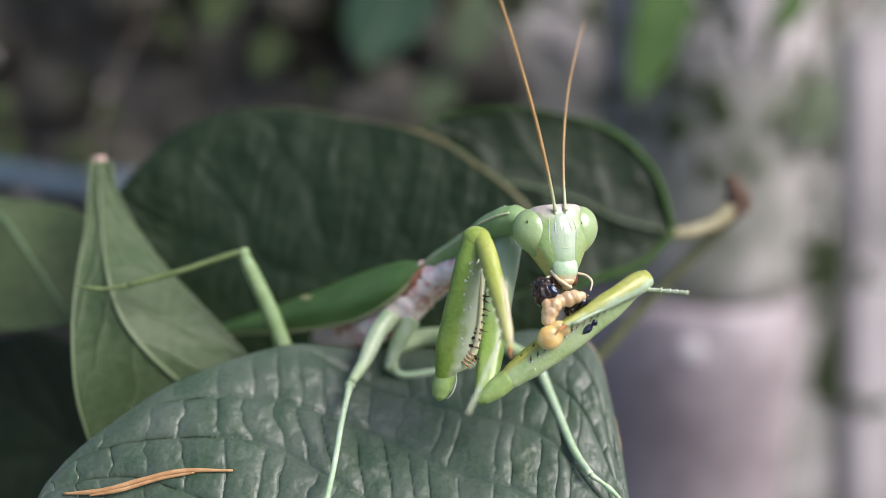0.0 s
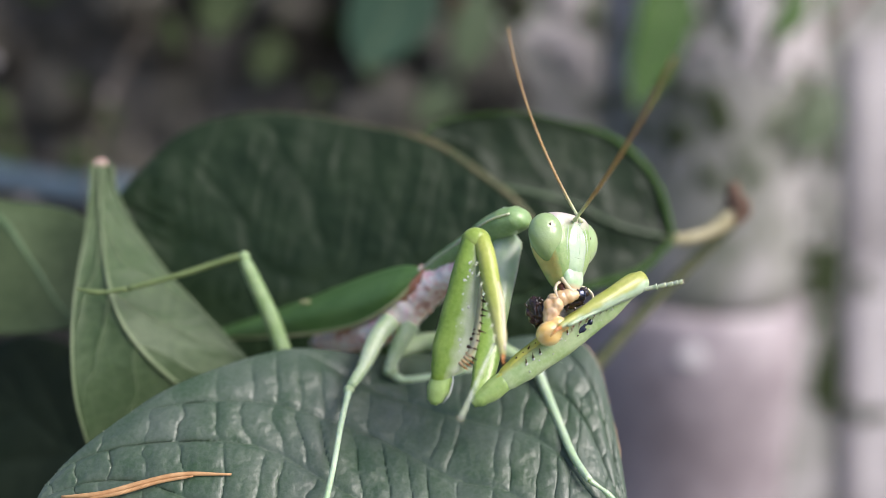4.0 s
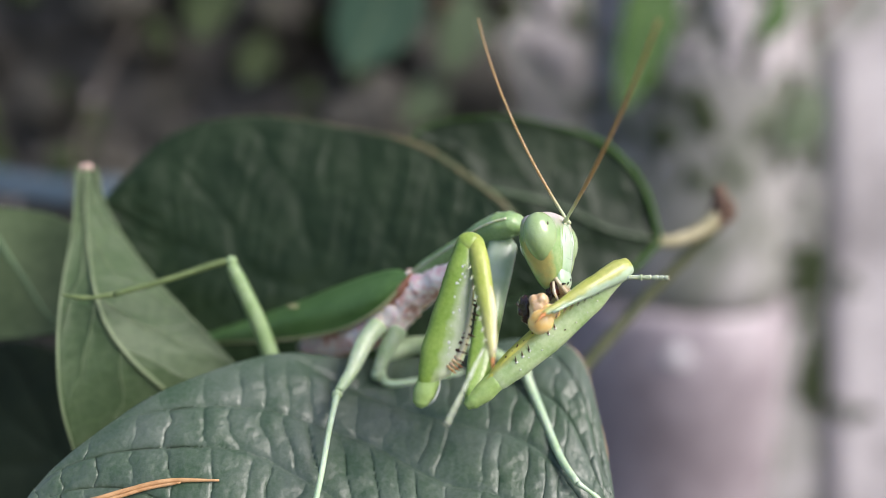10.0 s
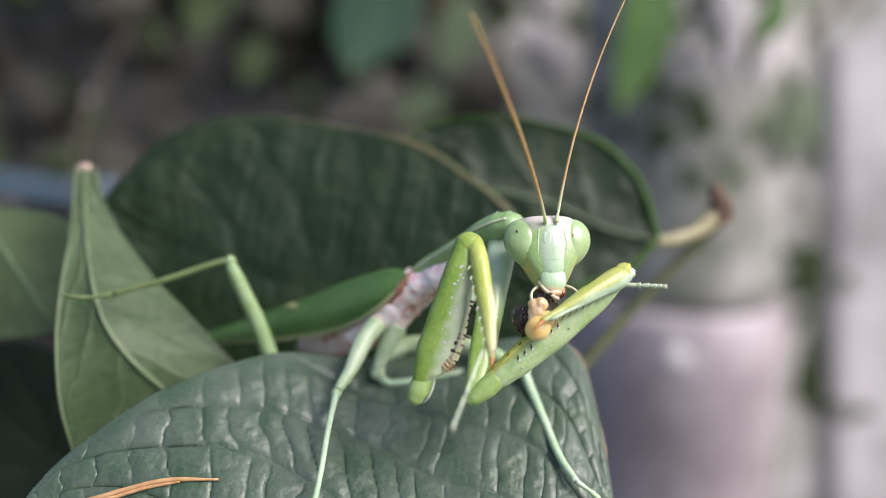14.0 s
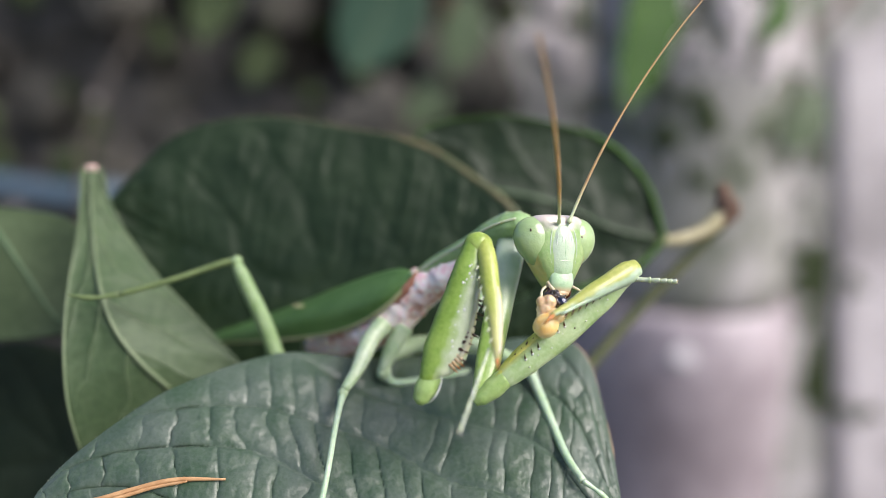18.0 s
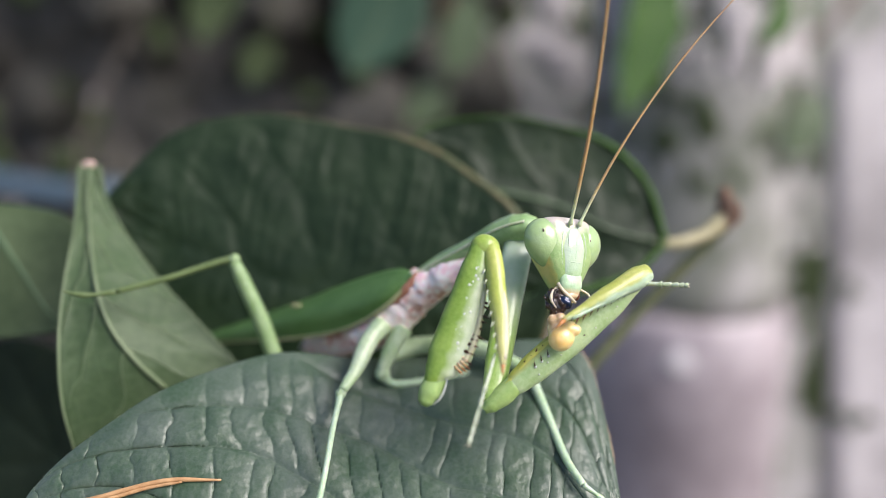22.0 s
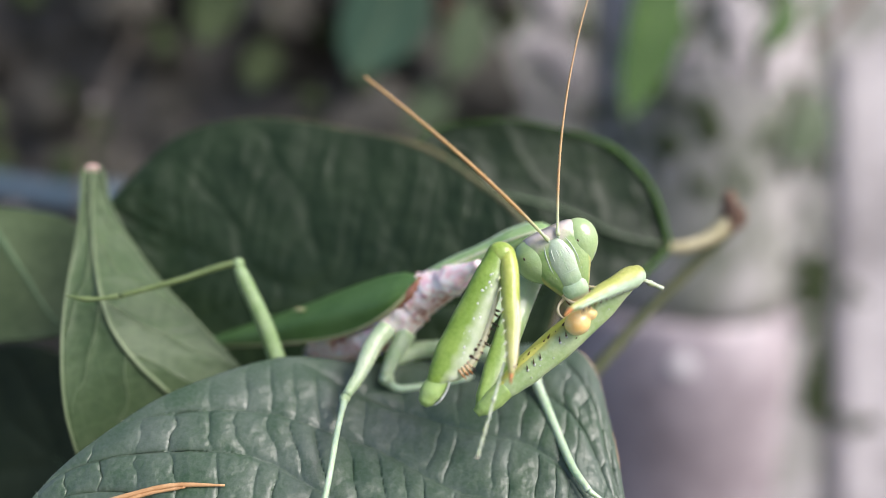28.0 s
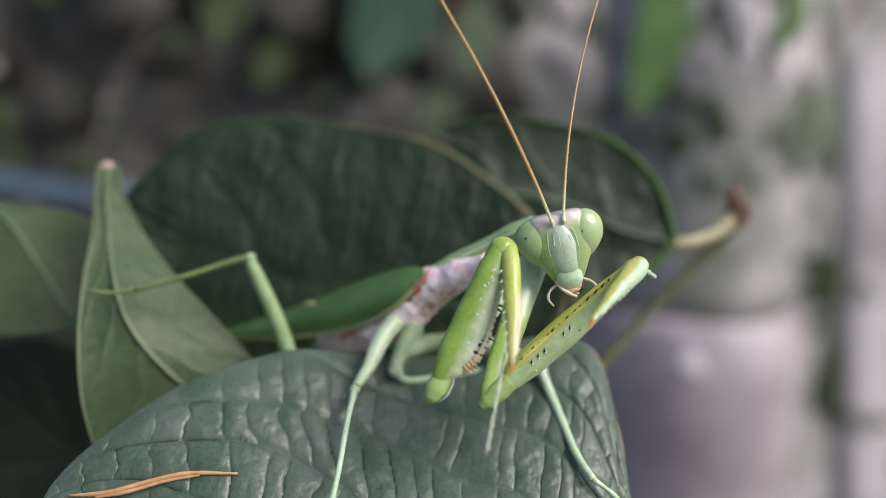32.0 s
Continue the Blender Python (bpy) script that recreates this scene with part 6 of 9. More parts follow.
    antenna_b_rows = [
        (0, pose(0.00051, 0.00167, 0.00167, -106.6, -11.3, -16.6)),
        (0.5, pose(0.00051, 0.00167, 0.00167, -104.4, -3.2, -11.4)),
        (1, pose(0.00051, 0.00167, 0.00167, -106.7, -6.9, 8.5)),
        (1.5, pose(0.00051, 0.00167, 0.00167, -113.9, -20.3, 6.8)),
        (2, pose(0.00051, 0.00167, 0.00167, -116.5, -30.0, 10.3)),
        (2.5, pose(0.00051, 0.00167, 0.00167, -115.6, -22.8, 8.2)),
        (3, pose(0.00051, 0.00167, 0.00167, -110.3, -26.1, 7.1)),
        (3.5, pose(0.00051, 0.00167, 0.00167, -116.9, -44.0, 21.4)),
        (5.5, pose(0.00051, 0.00167, 0.00167, -104.7, -8.9, 11.1)),
        (6, pose(0.00051, 0.00167, 0.00167, -106.3, -15.2, 13.0)),
        (6.5, pose(0.00051, 0.00167, 0.00167, -121.9, -32.5, 25.0)),
        (7, pose(0.00051, 0.00167, 0.00167, -116.7, -37.6, 20.6)),
        (7.5, pose(0.00051, 0.00167, 0.00167, -103.4, -13.6, 12.9)),
        (8, pose(0.00051, 0.00167, 0.00167, -106.9, -16.8, 7.8)),
        (8.5, pose(0.00051, 0.00167, 0.00167, -110.3, -29.4, 12.6)),
        (9, pose(0.00051, 0.00167, 0.00167, -118.8, -36.9, 16.4)),
        (9.5, pose(0.00051, 0.00167, 0.00167, -109.4, -27.8, 15.1)),
        (10, pose(0.00051, 0.00167, 0.00167, -120.7, -55.0, 31.0)),
        (10.5, pose(0.00051, 0.00167, 0.00167, -122.6, -41.3, 23.9)),
        (11, pose(0.00051, 0.00167, 0.00167, -115.5, -43.6, 22.1)),
        (11.5, pose(0.00051, 0.00167, 0.00167, -120.5, -30.4, 18.8)),
        (12, pose(0.00051, 0.00167, 0.00167, -123.2, -36.2, 12.6)),
        (12.5, pose(0.00051, 0.00167, 0.00167, -115.3, -33.5, 13.2)),
        (13, pose(0.00051, 0.00167, 0.00167, -116.5, -29.8, 9.7)),
        (13.5, pose(0.00051, 0.00167, 0.00167, -98.7, 6.4, 11.1)),
        (14, pose(0.00051, 0.00167, 0.00167, -79.1, -4.9, -21.1)),
        (14.5, pose(0.00051, 0.00167, 0.00167, -69.6, -9.8, -35.8)),
        (16.5, pose(0.00051, 0.00167, 0.00167, -67.6, -32.9, -41.0)),
        (17, pose(0.00051, 0.00167, 0.00167, -58.2, -32.4, -46.3)),
        (17.5, pose(0.00051, 0.00167, 0.00167, -68.3, -22.9, -35.3)),
        (18, pose(0.00051, 0.00167, 0.00167, -76.3, -15.9, -33.7)),
        (18.5, pose(0.00051, 0.00167, 0.00167, -77.7, -42.6, -35.4)),
        (19, pose(0.00051, 0.00167, 0.00167, -65.5, -43.9, -44.4)),
        (19.5, pose(0.00051, 0.00167, 0.00167, -60.2, -39.1, -48.0)),
        (20, pose(0.00051, 0.00167, 0.00167, -61.7, -41.2, -44.1)),
        (20.5, pose(0.00051, 0.00167, 0.00167, -63.5, -30.6, -38.1)),
        (21, pose(0.00051, 0.00167, 0.00167, -75.2, -21.5, -31.0)),
        (21.5, pose(0.00051, 0.00167, 0.00167, -70.1, -16.4, -28.7)),
        (22, pose(0.00051, 0.00167, 0.00167, -62.4, -15.6, -34.3)),
        (22.5, pose(0.00051, 0.00167, 0.00167, -51.8, -10.8, -33.5)),
        (23, pose(0.00051, 0.00167, 0.00167, -64.5, -16.3, -34.5)),
        (23.5, pose(0.00051, 0.00167, 0.00167, -60.5, -9.5, -29.0)),
        (24, pose(0.00051, 0.00167, 0.00167, -61.1, -13.9, -32.5)),
        (24.5, pose(0.00051, 0.00167, 0.00167, -69.4, -16.2, -30.0)),
        (25, pose(0.00051, 0.00167, 0.00167, -60.9, -12.6, -32.2)),
        (25.5, pose(0.00051, 0.00167, 0.00167, -70.5, -21.0, -33.9)),
        (27.5, pose(0.00051, 0.00167, 0.00167, -91.6, 3.4, -26.2)),
        (28, pose(0.00051, 0.00167, 0.00167, -99.2, -1.2, -34.2)),
        (28.5, pose(0.00051, 0.00167, 0.00167, -95.5, 4.7, -17.1)),
        (29, pose(0.00051, 0.00167, 0.00167, -95.4, 4.2, -20.0)),
        (29.5, pose(0.00051, 0.00167, 0.00167, -87.1, 7.1, -22.4)),
        (30, pose(0.00051, 0.00167, 0.00167, -90.5, 4.4, -22.5)),
        (30.5, pose(0.00051, 0.00167, 0.00167, -92.2, 8.1, -20.5)),
        (31, pose(0.00051, 0.00167, 0.00167, -95.6, 6.0, -23.2)),
        (31.5, pose(0.00051, 0.00167, 0.00167, -88.3, 6.8, -19.9)),
        (32, pose(0.00051, 0.00167, 0.00167, -103.9, -0.2, -24.4)),
    ]
    femur_a_rows = [
        (0, pose(0.00493, -0.01321, 0.00699, 167.9, 10.6, -2.7)),
        (0.5, pose(0.00439, -0.01323, 0.00754, 158.9, 9.5, -2.6)),
        (1, pose(0.00453, -0.01324, 0.00752, 162.4, 9.5, -2.6)),
        (1.5, pose(0.00492, -0.01319, 0.00743, 161.8, 11.4, -3.0)),
        (2, pose(0.00507, -0.01314, 0.00740, 156.4, 11.4, -2.9)),
        (2.5, pose(0.00491, -0.01327, 0.00706, 167.9, 11.4, -2.8)),
        (3, pose(0.00501, -0.01332, 0.00733, 161.0, 12.3, -3.1)),
        (3.5, pose(0.00489, -0.01324, 0.00728, 159.9, 11.3, -2.8)),
        (5.5, pose(0.00527, -0.01326, 0.00767, 156.2, 16.5, -4.3)),
        (6, pose(0.00542, -0.01317, 0.00748, 156.2, 16.9, -4.5)),
        (6.5, pose(0.00534, -0.01320, 0.00752, 156.1, 15.2, -4.2)),
        (7, pose(0.00534, -0.01319, 0.00755, 156.2, 15.5, -4.3)),
        (7.5, pose(0.00527, -0.01330, 0.00752, 156.1, 15.0, -4.3)),
        (8, pose(0.00538, -0.01343, 0.00763, 156.2, 16.4, -4.7)),
        (8.5, pose(0.00537, -0.01332, 0.00750, 155.9, 14.8, -4.4)),
        (9, pose(0.00543, -0.01330, 0.00747, 156.1, 14.8, -4.4)),
        (9.5, pose(0.00553, -0.01341, 0.00742, 155.9, 16.0, -4.9)),
        (10, pose(0.00557, -0.01342, 0.00738, 156.0, 14.9, -4.6)),
        (10.5, pose(0.00571, -0.01345, 0.00747, 155.8, 15.2, -4.8)),
        (11, pose(0.00562, -0.01359, 0.00740, 156.0, 14.9, -4.7)),
        (11.5, pose(0.00565, -0.01348, 0.00740, 156.1, 15.6, -4.9)),
        (12, pose(0.00564, -0.01345, 0.00742, 156.0, 15.1, -4.7)),
        (12.5, pose(0.00585, -0.01356, 0.00730, 156.2, 15.6, -4.8)),
        (13, pose(0.00581, -0.01362, 0.00732, 155.9, 16.2, -5.1)),
        (13.5, pose(0.00581, -0.01365, 0.00728, 156.0, 17.1, -5.3)),
        (14, pose(0.00564, -0.01357, 0.00730, 159.9, 16.8, -5.2)),
        (14.5, pose(0.00549, -0.01358, 0.00739, 155.9, 16.5, -5.1)),
        (16.5, pose(0.00609, -0.01350, 0.00718, 156.2, 17.9, -5.3)),
        (17, pose(0.00618, -0.01365, 0.00720, 156.1, 17.7, -5.2)),
        (17.5, pose(0.00603, -0.01344, 0.00718, 156.2, 17.7, -5.1)),
        (18, pose(0.00588, -0.01355, 0.00725, 156.1, 18.1, -5.2)),
        (18.5, pose(0.00602, -0.01346, 0.00719, 156.2, 17.7, -5.0)),
        (19, pose(0.00616, -0.01351, 0.00718, 156.1, 18.2, -5.1)),
        (19.5, pose(0.00612, -0.01313, 0.00706, 155.8, 17.6, -5.0)),
        (20, pose(0.00607, -0.01249, 0.00687, 156.0, 17.8, -5.2)),
        (20.5, pose(0.00646, -0.01238, 0.00695, 156.3, 17.8, -5.2)),
        (21, pose(0.00686, -0.01244, 0.00707, 156.2, 19.3, -5.6)),
        (21.5, pose(0.00664, -0.01260, 0.00697, 156.1, 18.6, -5.5)),
        (22, pose(0.00643, -0.01278, 0.00687, 156.1, 18.3, -5.4)),
        (22.5, pose(0.00660, -0.01263, 0.00682, 155.7, 19.0, -5.6)),
        (23, pose(0.00675, -0.01258, 0.00679, 155.8, 19.6, -5.8)),
        (23.5, pose(0.00651, -0.01266, 0.00688, 155.8, 18.7, -5.5)),
        (24, pose(0.00627, -0.01264, 0.00695, 156.0, 17.8, -5.3)),
        (24.5, pose(0.00634, -0.01262, 0.00687, 155.9, 18.0, -5.4)),
        (25, pose(0.00640, -0.01272, 0.00682, 155.7, 18.3, -5.5)),
        (25.5, pose(0.00659, -0.01272, 0.00677, 156.0, 19.2, -5.8)),
        (27.5, pose(0.00701, -0.01258, 0.00666, 155.8, 22.6, -6.3)),
        (28, pose(0.00760, -0.01259, 0.00653, 155.8, 24.5, -6.8)),
        (28.5, pose(0.00747, -0.01250, 0.00648, 155.8, 23.8, -6.5)),
        (29, pose(0.00729, -0.01254, 0.00687, 156.0, 22.9, -6.3)),
        (29.5, pose(0.00735, -0.01316, 0.00660, 156.0, 23.8, -6.5)),
        (30, pose(0.00744, -0.01338, 0.00672, 156.0, 24.0, -6.5)),
        (30.5, pose(0.00741, -0.01357, 0.00679, 156.1, 24.0, -6.5)),
        (31, pose(0.00746, -0.01372, 0.00675, 156.4, 24.3, -6.3)),
        (31.5, pose(0.00739, -0.01361, 0.00681, 156.5, 23.8, -6.2)),
        (32, pose(0.00704, -0.01409, 0.00674, 156.6, 23.3, -5.8)),
    ]
    tibia_a_rows = [
        (0, pose(0.00493, -0.01321, 0.00699, 134.5, -15.7, 3.9)),
        (0.5, pose(0.00439, -0.01323, 0.00754, 138.6, -16.4, 3.9)),
        (1, pose(0.00453, -0.01324, 0.00752, 136.1, -14.4, 3.5)),
        (1.5, pose(0.00492, -0.01319, 0.00743, 135.7, -12.8, 3.0)),
        (2, pose(0.00507, -0.01314, 0.00740, 136.1, -12.5, 3.0)),
        (2.5, pose(0.00491, -0.01327, 0.00706, 136.5, -12.2, 3.0)),
        (3, pose(0.00501, -0.01332, 0.00733, 138.0, -12.1, 2.9)),
        (3.5, pose(0.00489, -0.01324, 0.00728, 138.4, -12.5, 3.0)),
        (5.5, pose(0.00527, -0.01326, 0.00767, 139.1, -10.8, 2.3)),
        (6, pose(0.00542, -0.01317, 0.00748, 138.7, -10.4, 2.1)),
        (6.5, pose(0.00534, -0.01320, 0.00752, 137.2, -10.9, 2.2)),
        (7, pose(0.00534, -0.01319, 0.00755, 137.6, -10.6, 2.0)),
        (7.5, pose(0.00527, -0.01330, 0.00752, 137.9, -12.5, 2.3)),
        (8, pose(0.00538, -0.01343, 0.00763, 137.5, -10.5, 1.8)),
        (8.5, pose(0.00537, -0.01332, 0.00750, 136.2, -11.2, 1.9)),
        (9, pose(0.00543, -0.01330, 0.00747, 137.0, -11.1, 1.9)),
        (9.5, pose(0.00553, -0.01341, 0.00742, 136.4, -10.2, 1.5)),
        (10, pose(0.00557, -0.01342, 0.00738, 136.4, -10.5, 1.5)),
        (10.5, pose(0.00571, -0.01345, 0.00747, 136.9, -9.9, 1.3)),
        (11, pose(0.00562, -0.01359, 0.00740, 137.7, -10.3, 1.4)),
        (11.5, pose(0.00565, -0.01348, 0.00740, 136.2, -10.2, 1.3)),
        (12, pose(0.00564, -0.01345, 0.00742, 136.8, -11.0, 1.6)),
        (12.5, pose(0.00585, -0.01356, 0.00730, 137.3, -10.0, 1.3)),
        (13, pose(0.00581, -0.01362, 0.00732, 137.6, -10.1, 1.3)),
        (13.5, pose(0.00581, -0.01365, 0.00728, 136.2, -10.1, 1.3)),
        (14, pose(0.00564, -0.01357, 0.00730, 136.4, -10.4, 1.4)),
        (14.5, pose(0.00549, -0.01358, 0.00739, 137.1, -9.8, 1.2)),
        (16.5, pose(0.00609, -0.01350, 0.00718, 135.4, -8.9, 1.2)),
        (17, pose(0.00618, -0.01365, 0.00720, 134.7, -8.7, 1.2)),
        (17.5, pose(0.00603, -0.01344, 0.00718, 136.3, -8.3, 1.2)),
        (18, pose(0.00588, -0.01355, 0.00725, 137.0, -8.2, 1.2)),
        (18.5, pose(0.00602, -0.01346, 0.00719, 136.5, -7.7, 1.1)),
        (19, pose(0.00616, -0.01351, 0.00718, 135.5, -7.2, 1.1)),
        (19.5, pose(0.00612, -0.01313, 0.00706, 137.3, -7.2, 1.0)),
        (20, pose(0.00607, -0.01249, 0.00687, 140.2, -6.9, 0.8)),
        (20.5, pose(0.00646, -0.01238, 0.00695, 141.5, -7.1, 0.9)),
        (21, pose(0.00686, -0.01244, 0.00707, 142.3, -7.5, 1.0)),
        (21.5, pose(0.00664, -0.01260, 0.00697, 141.1, -7.7, 0.9)),
        (22, pose(0.00643, -0.01278, 0.00687, 140.6, -8.0, 0.9)),
        (22.5, pose(0.00660, -0.01263, 0.00682, 140.7, -7.2, 0.7)),
        (23, pose(0.00675, -0.01258, 0.00679, 141.1, -6.3, 0.4)),
        (23.5, pose(0.00651, -0.01266, 0.00688, 142.4, -7.8, 0.8)),
        (24, pose(0.00627, -0.01264, 0.00695, 144.6, -9.3, 1.1)),
        (24.5, pose(0.00634, -0.01262, 0.00687, 142.4, -8.8, 0.8)),
        (25, pose(0.00640, -0.01272, 0.00682, 140.1, -8.3, 0.7)),
        (25.5, pose(0.00659, -0.01272, 0.00677, 140.3, -7.4, 0.5)),
        (27.5, pose(0.00701, -0.01258, 0.00666, 145.7, -4.8, 0.2)),
        (28, pose(0.00760, -0.01259, 0.00653, 141.1, -3.6, -0.0)),
        (28.5, pose(0.00747, -0.01250, 0.00648, 142.5, -4.6, 0.3)),
        (29, pose(0.00729, -0.01254, 0.00687, 143.5, -5.2, 0.4)),
        (29.5, pose(0.00735, -0.01316, 0.00660, 141.0, -4.1, 0.2)),
        (30, pose(0.00744, -0.01338, 0.00672, 141.9, -4.0, 0.2)),
        (30.5, pose(0.00741, -0.01357, 0.00679, 141.1, -3.9, 0.2)),
        (31, pose(0.00746, -0.01372, 0.00675, 140.3, -3.7, 0.5)),
        (31.5, pose(0.00739, -0.01361, 0.00681, 139.4, -3.4, 0.5)),
        (32, pose(0.00704, -0.01409, 0.00674, 135.6, -2.6, 0.4)),
    ]
    tarsus_a_rows = [
        (0, pose(0.00709, -0.02062, -0.00065, 120.4, 28.9, -7.9)),
        (0.5, pose(0.00677, -0.02004, -0.00061, 121.6, 26.2, -7.3)),
        (1, pose(0.00650, -0.02047, -0.00037, 122.2, 25.9, -7.1)),
        (1.5, pose(0.00661, -0.02051, -0.00047, 123.3, 27.1, -7.4)),
        (2, pose(0.00672, -0.02040, -0.00056, 123.0, 27.2, -7.3)),
        (2.5, pose(0.00652, -0.02048, -0.00095, 121.4, 29.6, -7.9)),
        (3, pose(0.00662, -0.02032, -0.00089, 121.4, 30.1, -8.2)),
        (3.5, pose(0.00659, -0.02017, -0.00097, 121.6, 28.7, -7.6)),
        (5.5, pose(0.00664, -0.02012, -0.00072, 122.5, 32.5, -9.0)),
        (6, pose(0.00671, -0.02009, -0.00088, 122.9, 33.1, -9.3)),
        (6.5, pose(0.00669, -0.02034, -0.00063, 122.5, 30.6, -8.6)),
        (7, pose(0.00662, -0.02028, -0.00066, 123.3, 31.3, -8.9)),
        (7.5, pose(0.00686, -0.02033, -0.00067, 125.1, 30.6, -8.7)),
        (8, pose(0.00662, -0.02054, -0.00057, 123.2, 32.2, -9.3)),
        (8.5, pose(0.00671, -0.02060, -0.00052, 123.1, 29.6, -8.6)),
        (9, pose(0.00676, -0.02047, -0.00065, 123.2, 29.9, -8.6)),
        (9.5, pose(0.00667, -0.02069, -0.00064, 124.0, 30.7, -9.1)),
        (10, pose(0.00675, -0.02069, -0.00067, 123.0, 30.3, -9.0)),
        (10.5, pose(0.00680, -0.02066, -0.00067, 123.3, 30.7, -9.2)),
        (11, pose(0.00677, -0.02068, -0.00082, 121.4, 31.2, -9.4)),
        (11.5, pose(0.00676, -0.02078, -0.00064, 124.2, 31.0, -9.3)),
        (12, pose(0.00691, -0.02066, -0.00067, 124.6, 29.1, -8.6)),
        (12.5, pose(0.00696, -0.02072, -0.00088, 124.8, 27.8, -8.2)),
        (13, pose(0.00693, -0.02073, -0.00090, 124.8, 26.5, -7.9)),
        (13.5, pose(0.00690, -0.02096, -0.00075, 126.7, 25.4, -7.6)),
        (14, pose(0.00680, -0.02084, -0.00076, 124.8, 25.0, -7.5)),
        (14.5, pose(0.00655, -0.02075, -0.00078, 123.8, 24.8, -7.4)),
        (16.5, pose(0.00699, -0.02092, -0.00078, 131.4, 25.6, -7.4)),
        (17, pose(0.00703, -0.02118, -0.00067, 129.8, 24.0, -6.9)),
        (17.5, pose(0.00686, -0.02074, -0.00090, 130.2, 23.2, -6.6)),
        (18, pose(0.00670, -0.02076, -0.00093, 128.6, 23.5, -6.6)),
        (18.5, pose(0.00676, -0.02074, -0.00093, 130.1, 23.1, -6.5)),
        (19, pose(0.00681, -0.02093, -0.00082, 129.9, 23.7, -6.6)),
        (19.5, pose(0.00678, -0.02030, -0.00118, 129.7, 23.3, -6.5)),
        (20, pose(0.00672, -0.01923, -0.00175, 130.8, 25.2, -7.2)),
        (20.5, pose(0.00715, -0.01892, -0.00183, 129.3, 22.5, -6.5)),
        (21, pose(0.00765, -0.01886, -0.00180, 133.0, 25.6, -7.3)),
        (21.5, pose(0.00743, -0.01920, -0.00175, 132.6, 22.6, -6.6)),
        (22, pose(0.00726, -0.01946, -0.00178, 139.1, 18.5, -5.4)),
        (22.5, pose(0.00728, -0.01930, -0.00186, 141.6, 16.8, -5.0)),
        (23, pose(0.00727, -0.01920, -0.00195, 145.3, 16.0, -4.9)),
        (23.5, pose(0.00732, -0.01906, -0.00199, 152.5, 14.3, -4.4)),
        (24, pose(0.00738, -0.01869, -0.00214, 152.7, 14.0, -4.3)),
        (24.5, pose(0.00730, -0.01903, -0.00198, 152.6, 13.8, -4.4)),
        (25, pose(0.00723, -0.01947, -0.00177, 152.4, 13.9, -4.4)),
        (25.5, pose(0.00727, -0.01946, -0.00185, 152.6, 14.0, -4.5)),
        (27.5, pose(0.00732, -0.01848, -0.00263, 152.5, 16.0, -4.6)),
        (28, pose(0.00766, -0.01922, -0.00224, 152.6, 16.7, -4.8)),
        (28.5, pose(0.00772, -0.01891, -0.00246, 152.4, 15.3, -4.4)),
        (29, pose(0.00766, -0.01879, -0.00217, 152.4, 13.1, -3.8)),
        (29.5, pose(0.00750, -0.01980, -0.00216, 152.1, 11.3, -3.4)),
        (30, pose(0.00758, -0.01988, -0.00215, 152.1, 11.2, -3.3)),
        (30.5, pose(0.00753, -0.02020, -0.00198, 152.2, 11.6, -3.4)),
        (31, pose(0.00757, -0.02046, -0.00193, 152.3, 12.1, -3.2)),
        (31.5, pose(0.00747, -0.02050, -0.00175, 152.5, 12.2, -3.2)),
        (32, pose(0.00696, -0.02152, -0.00134, 152.8, 11.5, -2.8)),
    ]
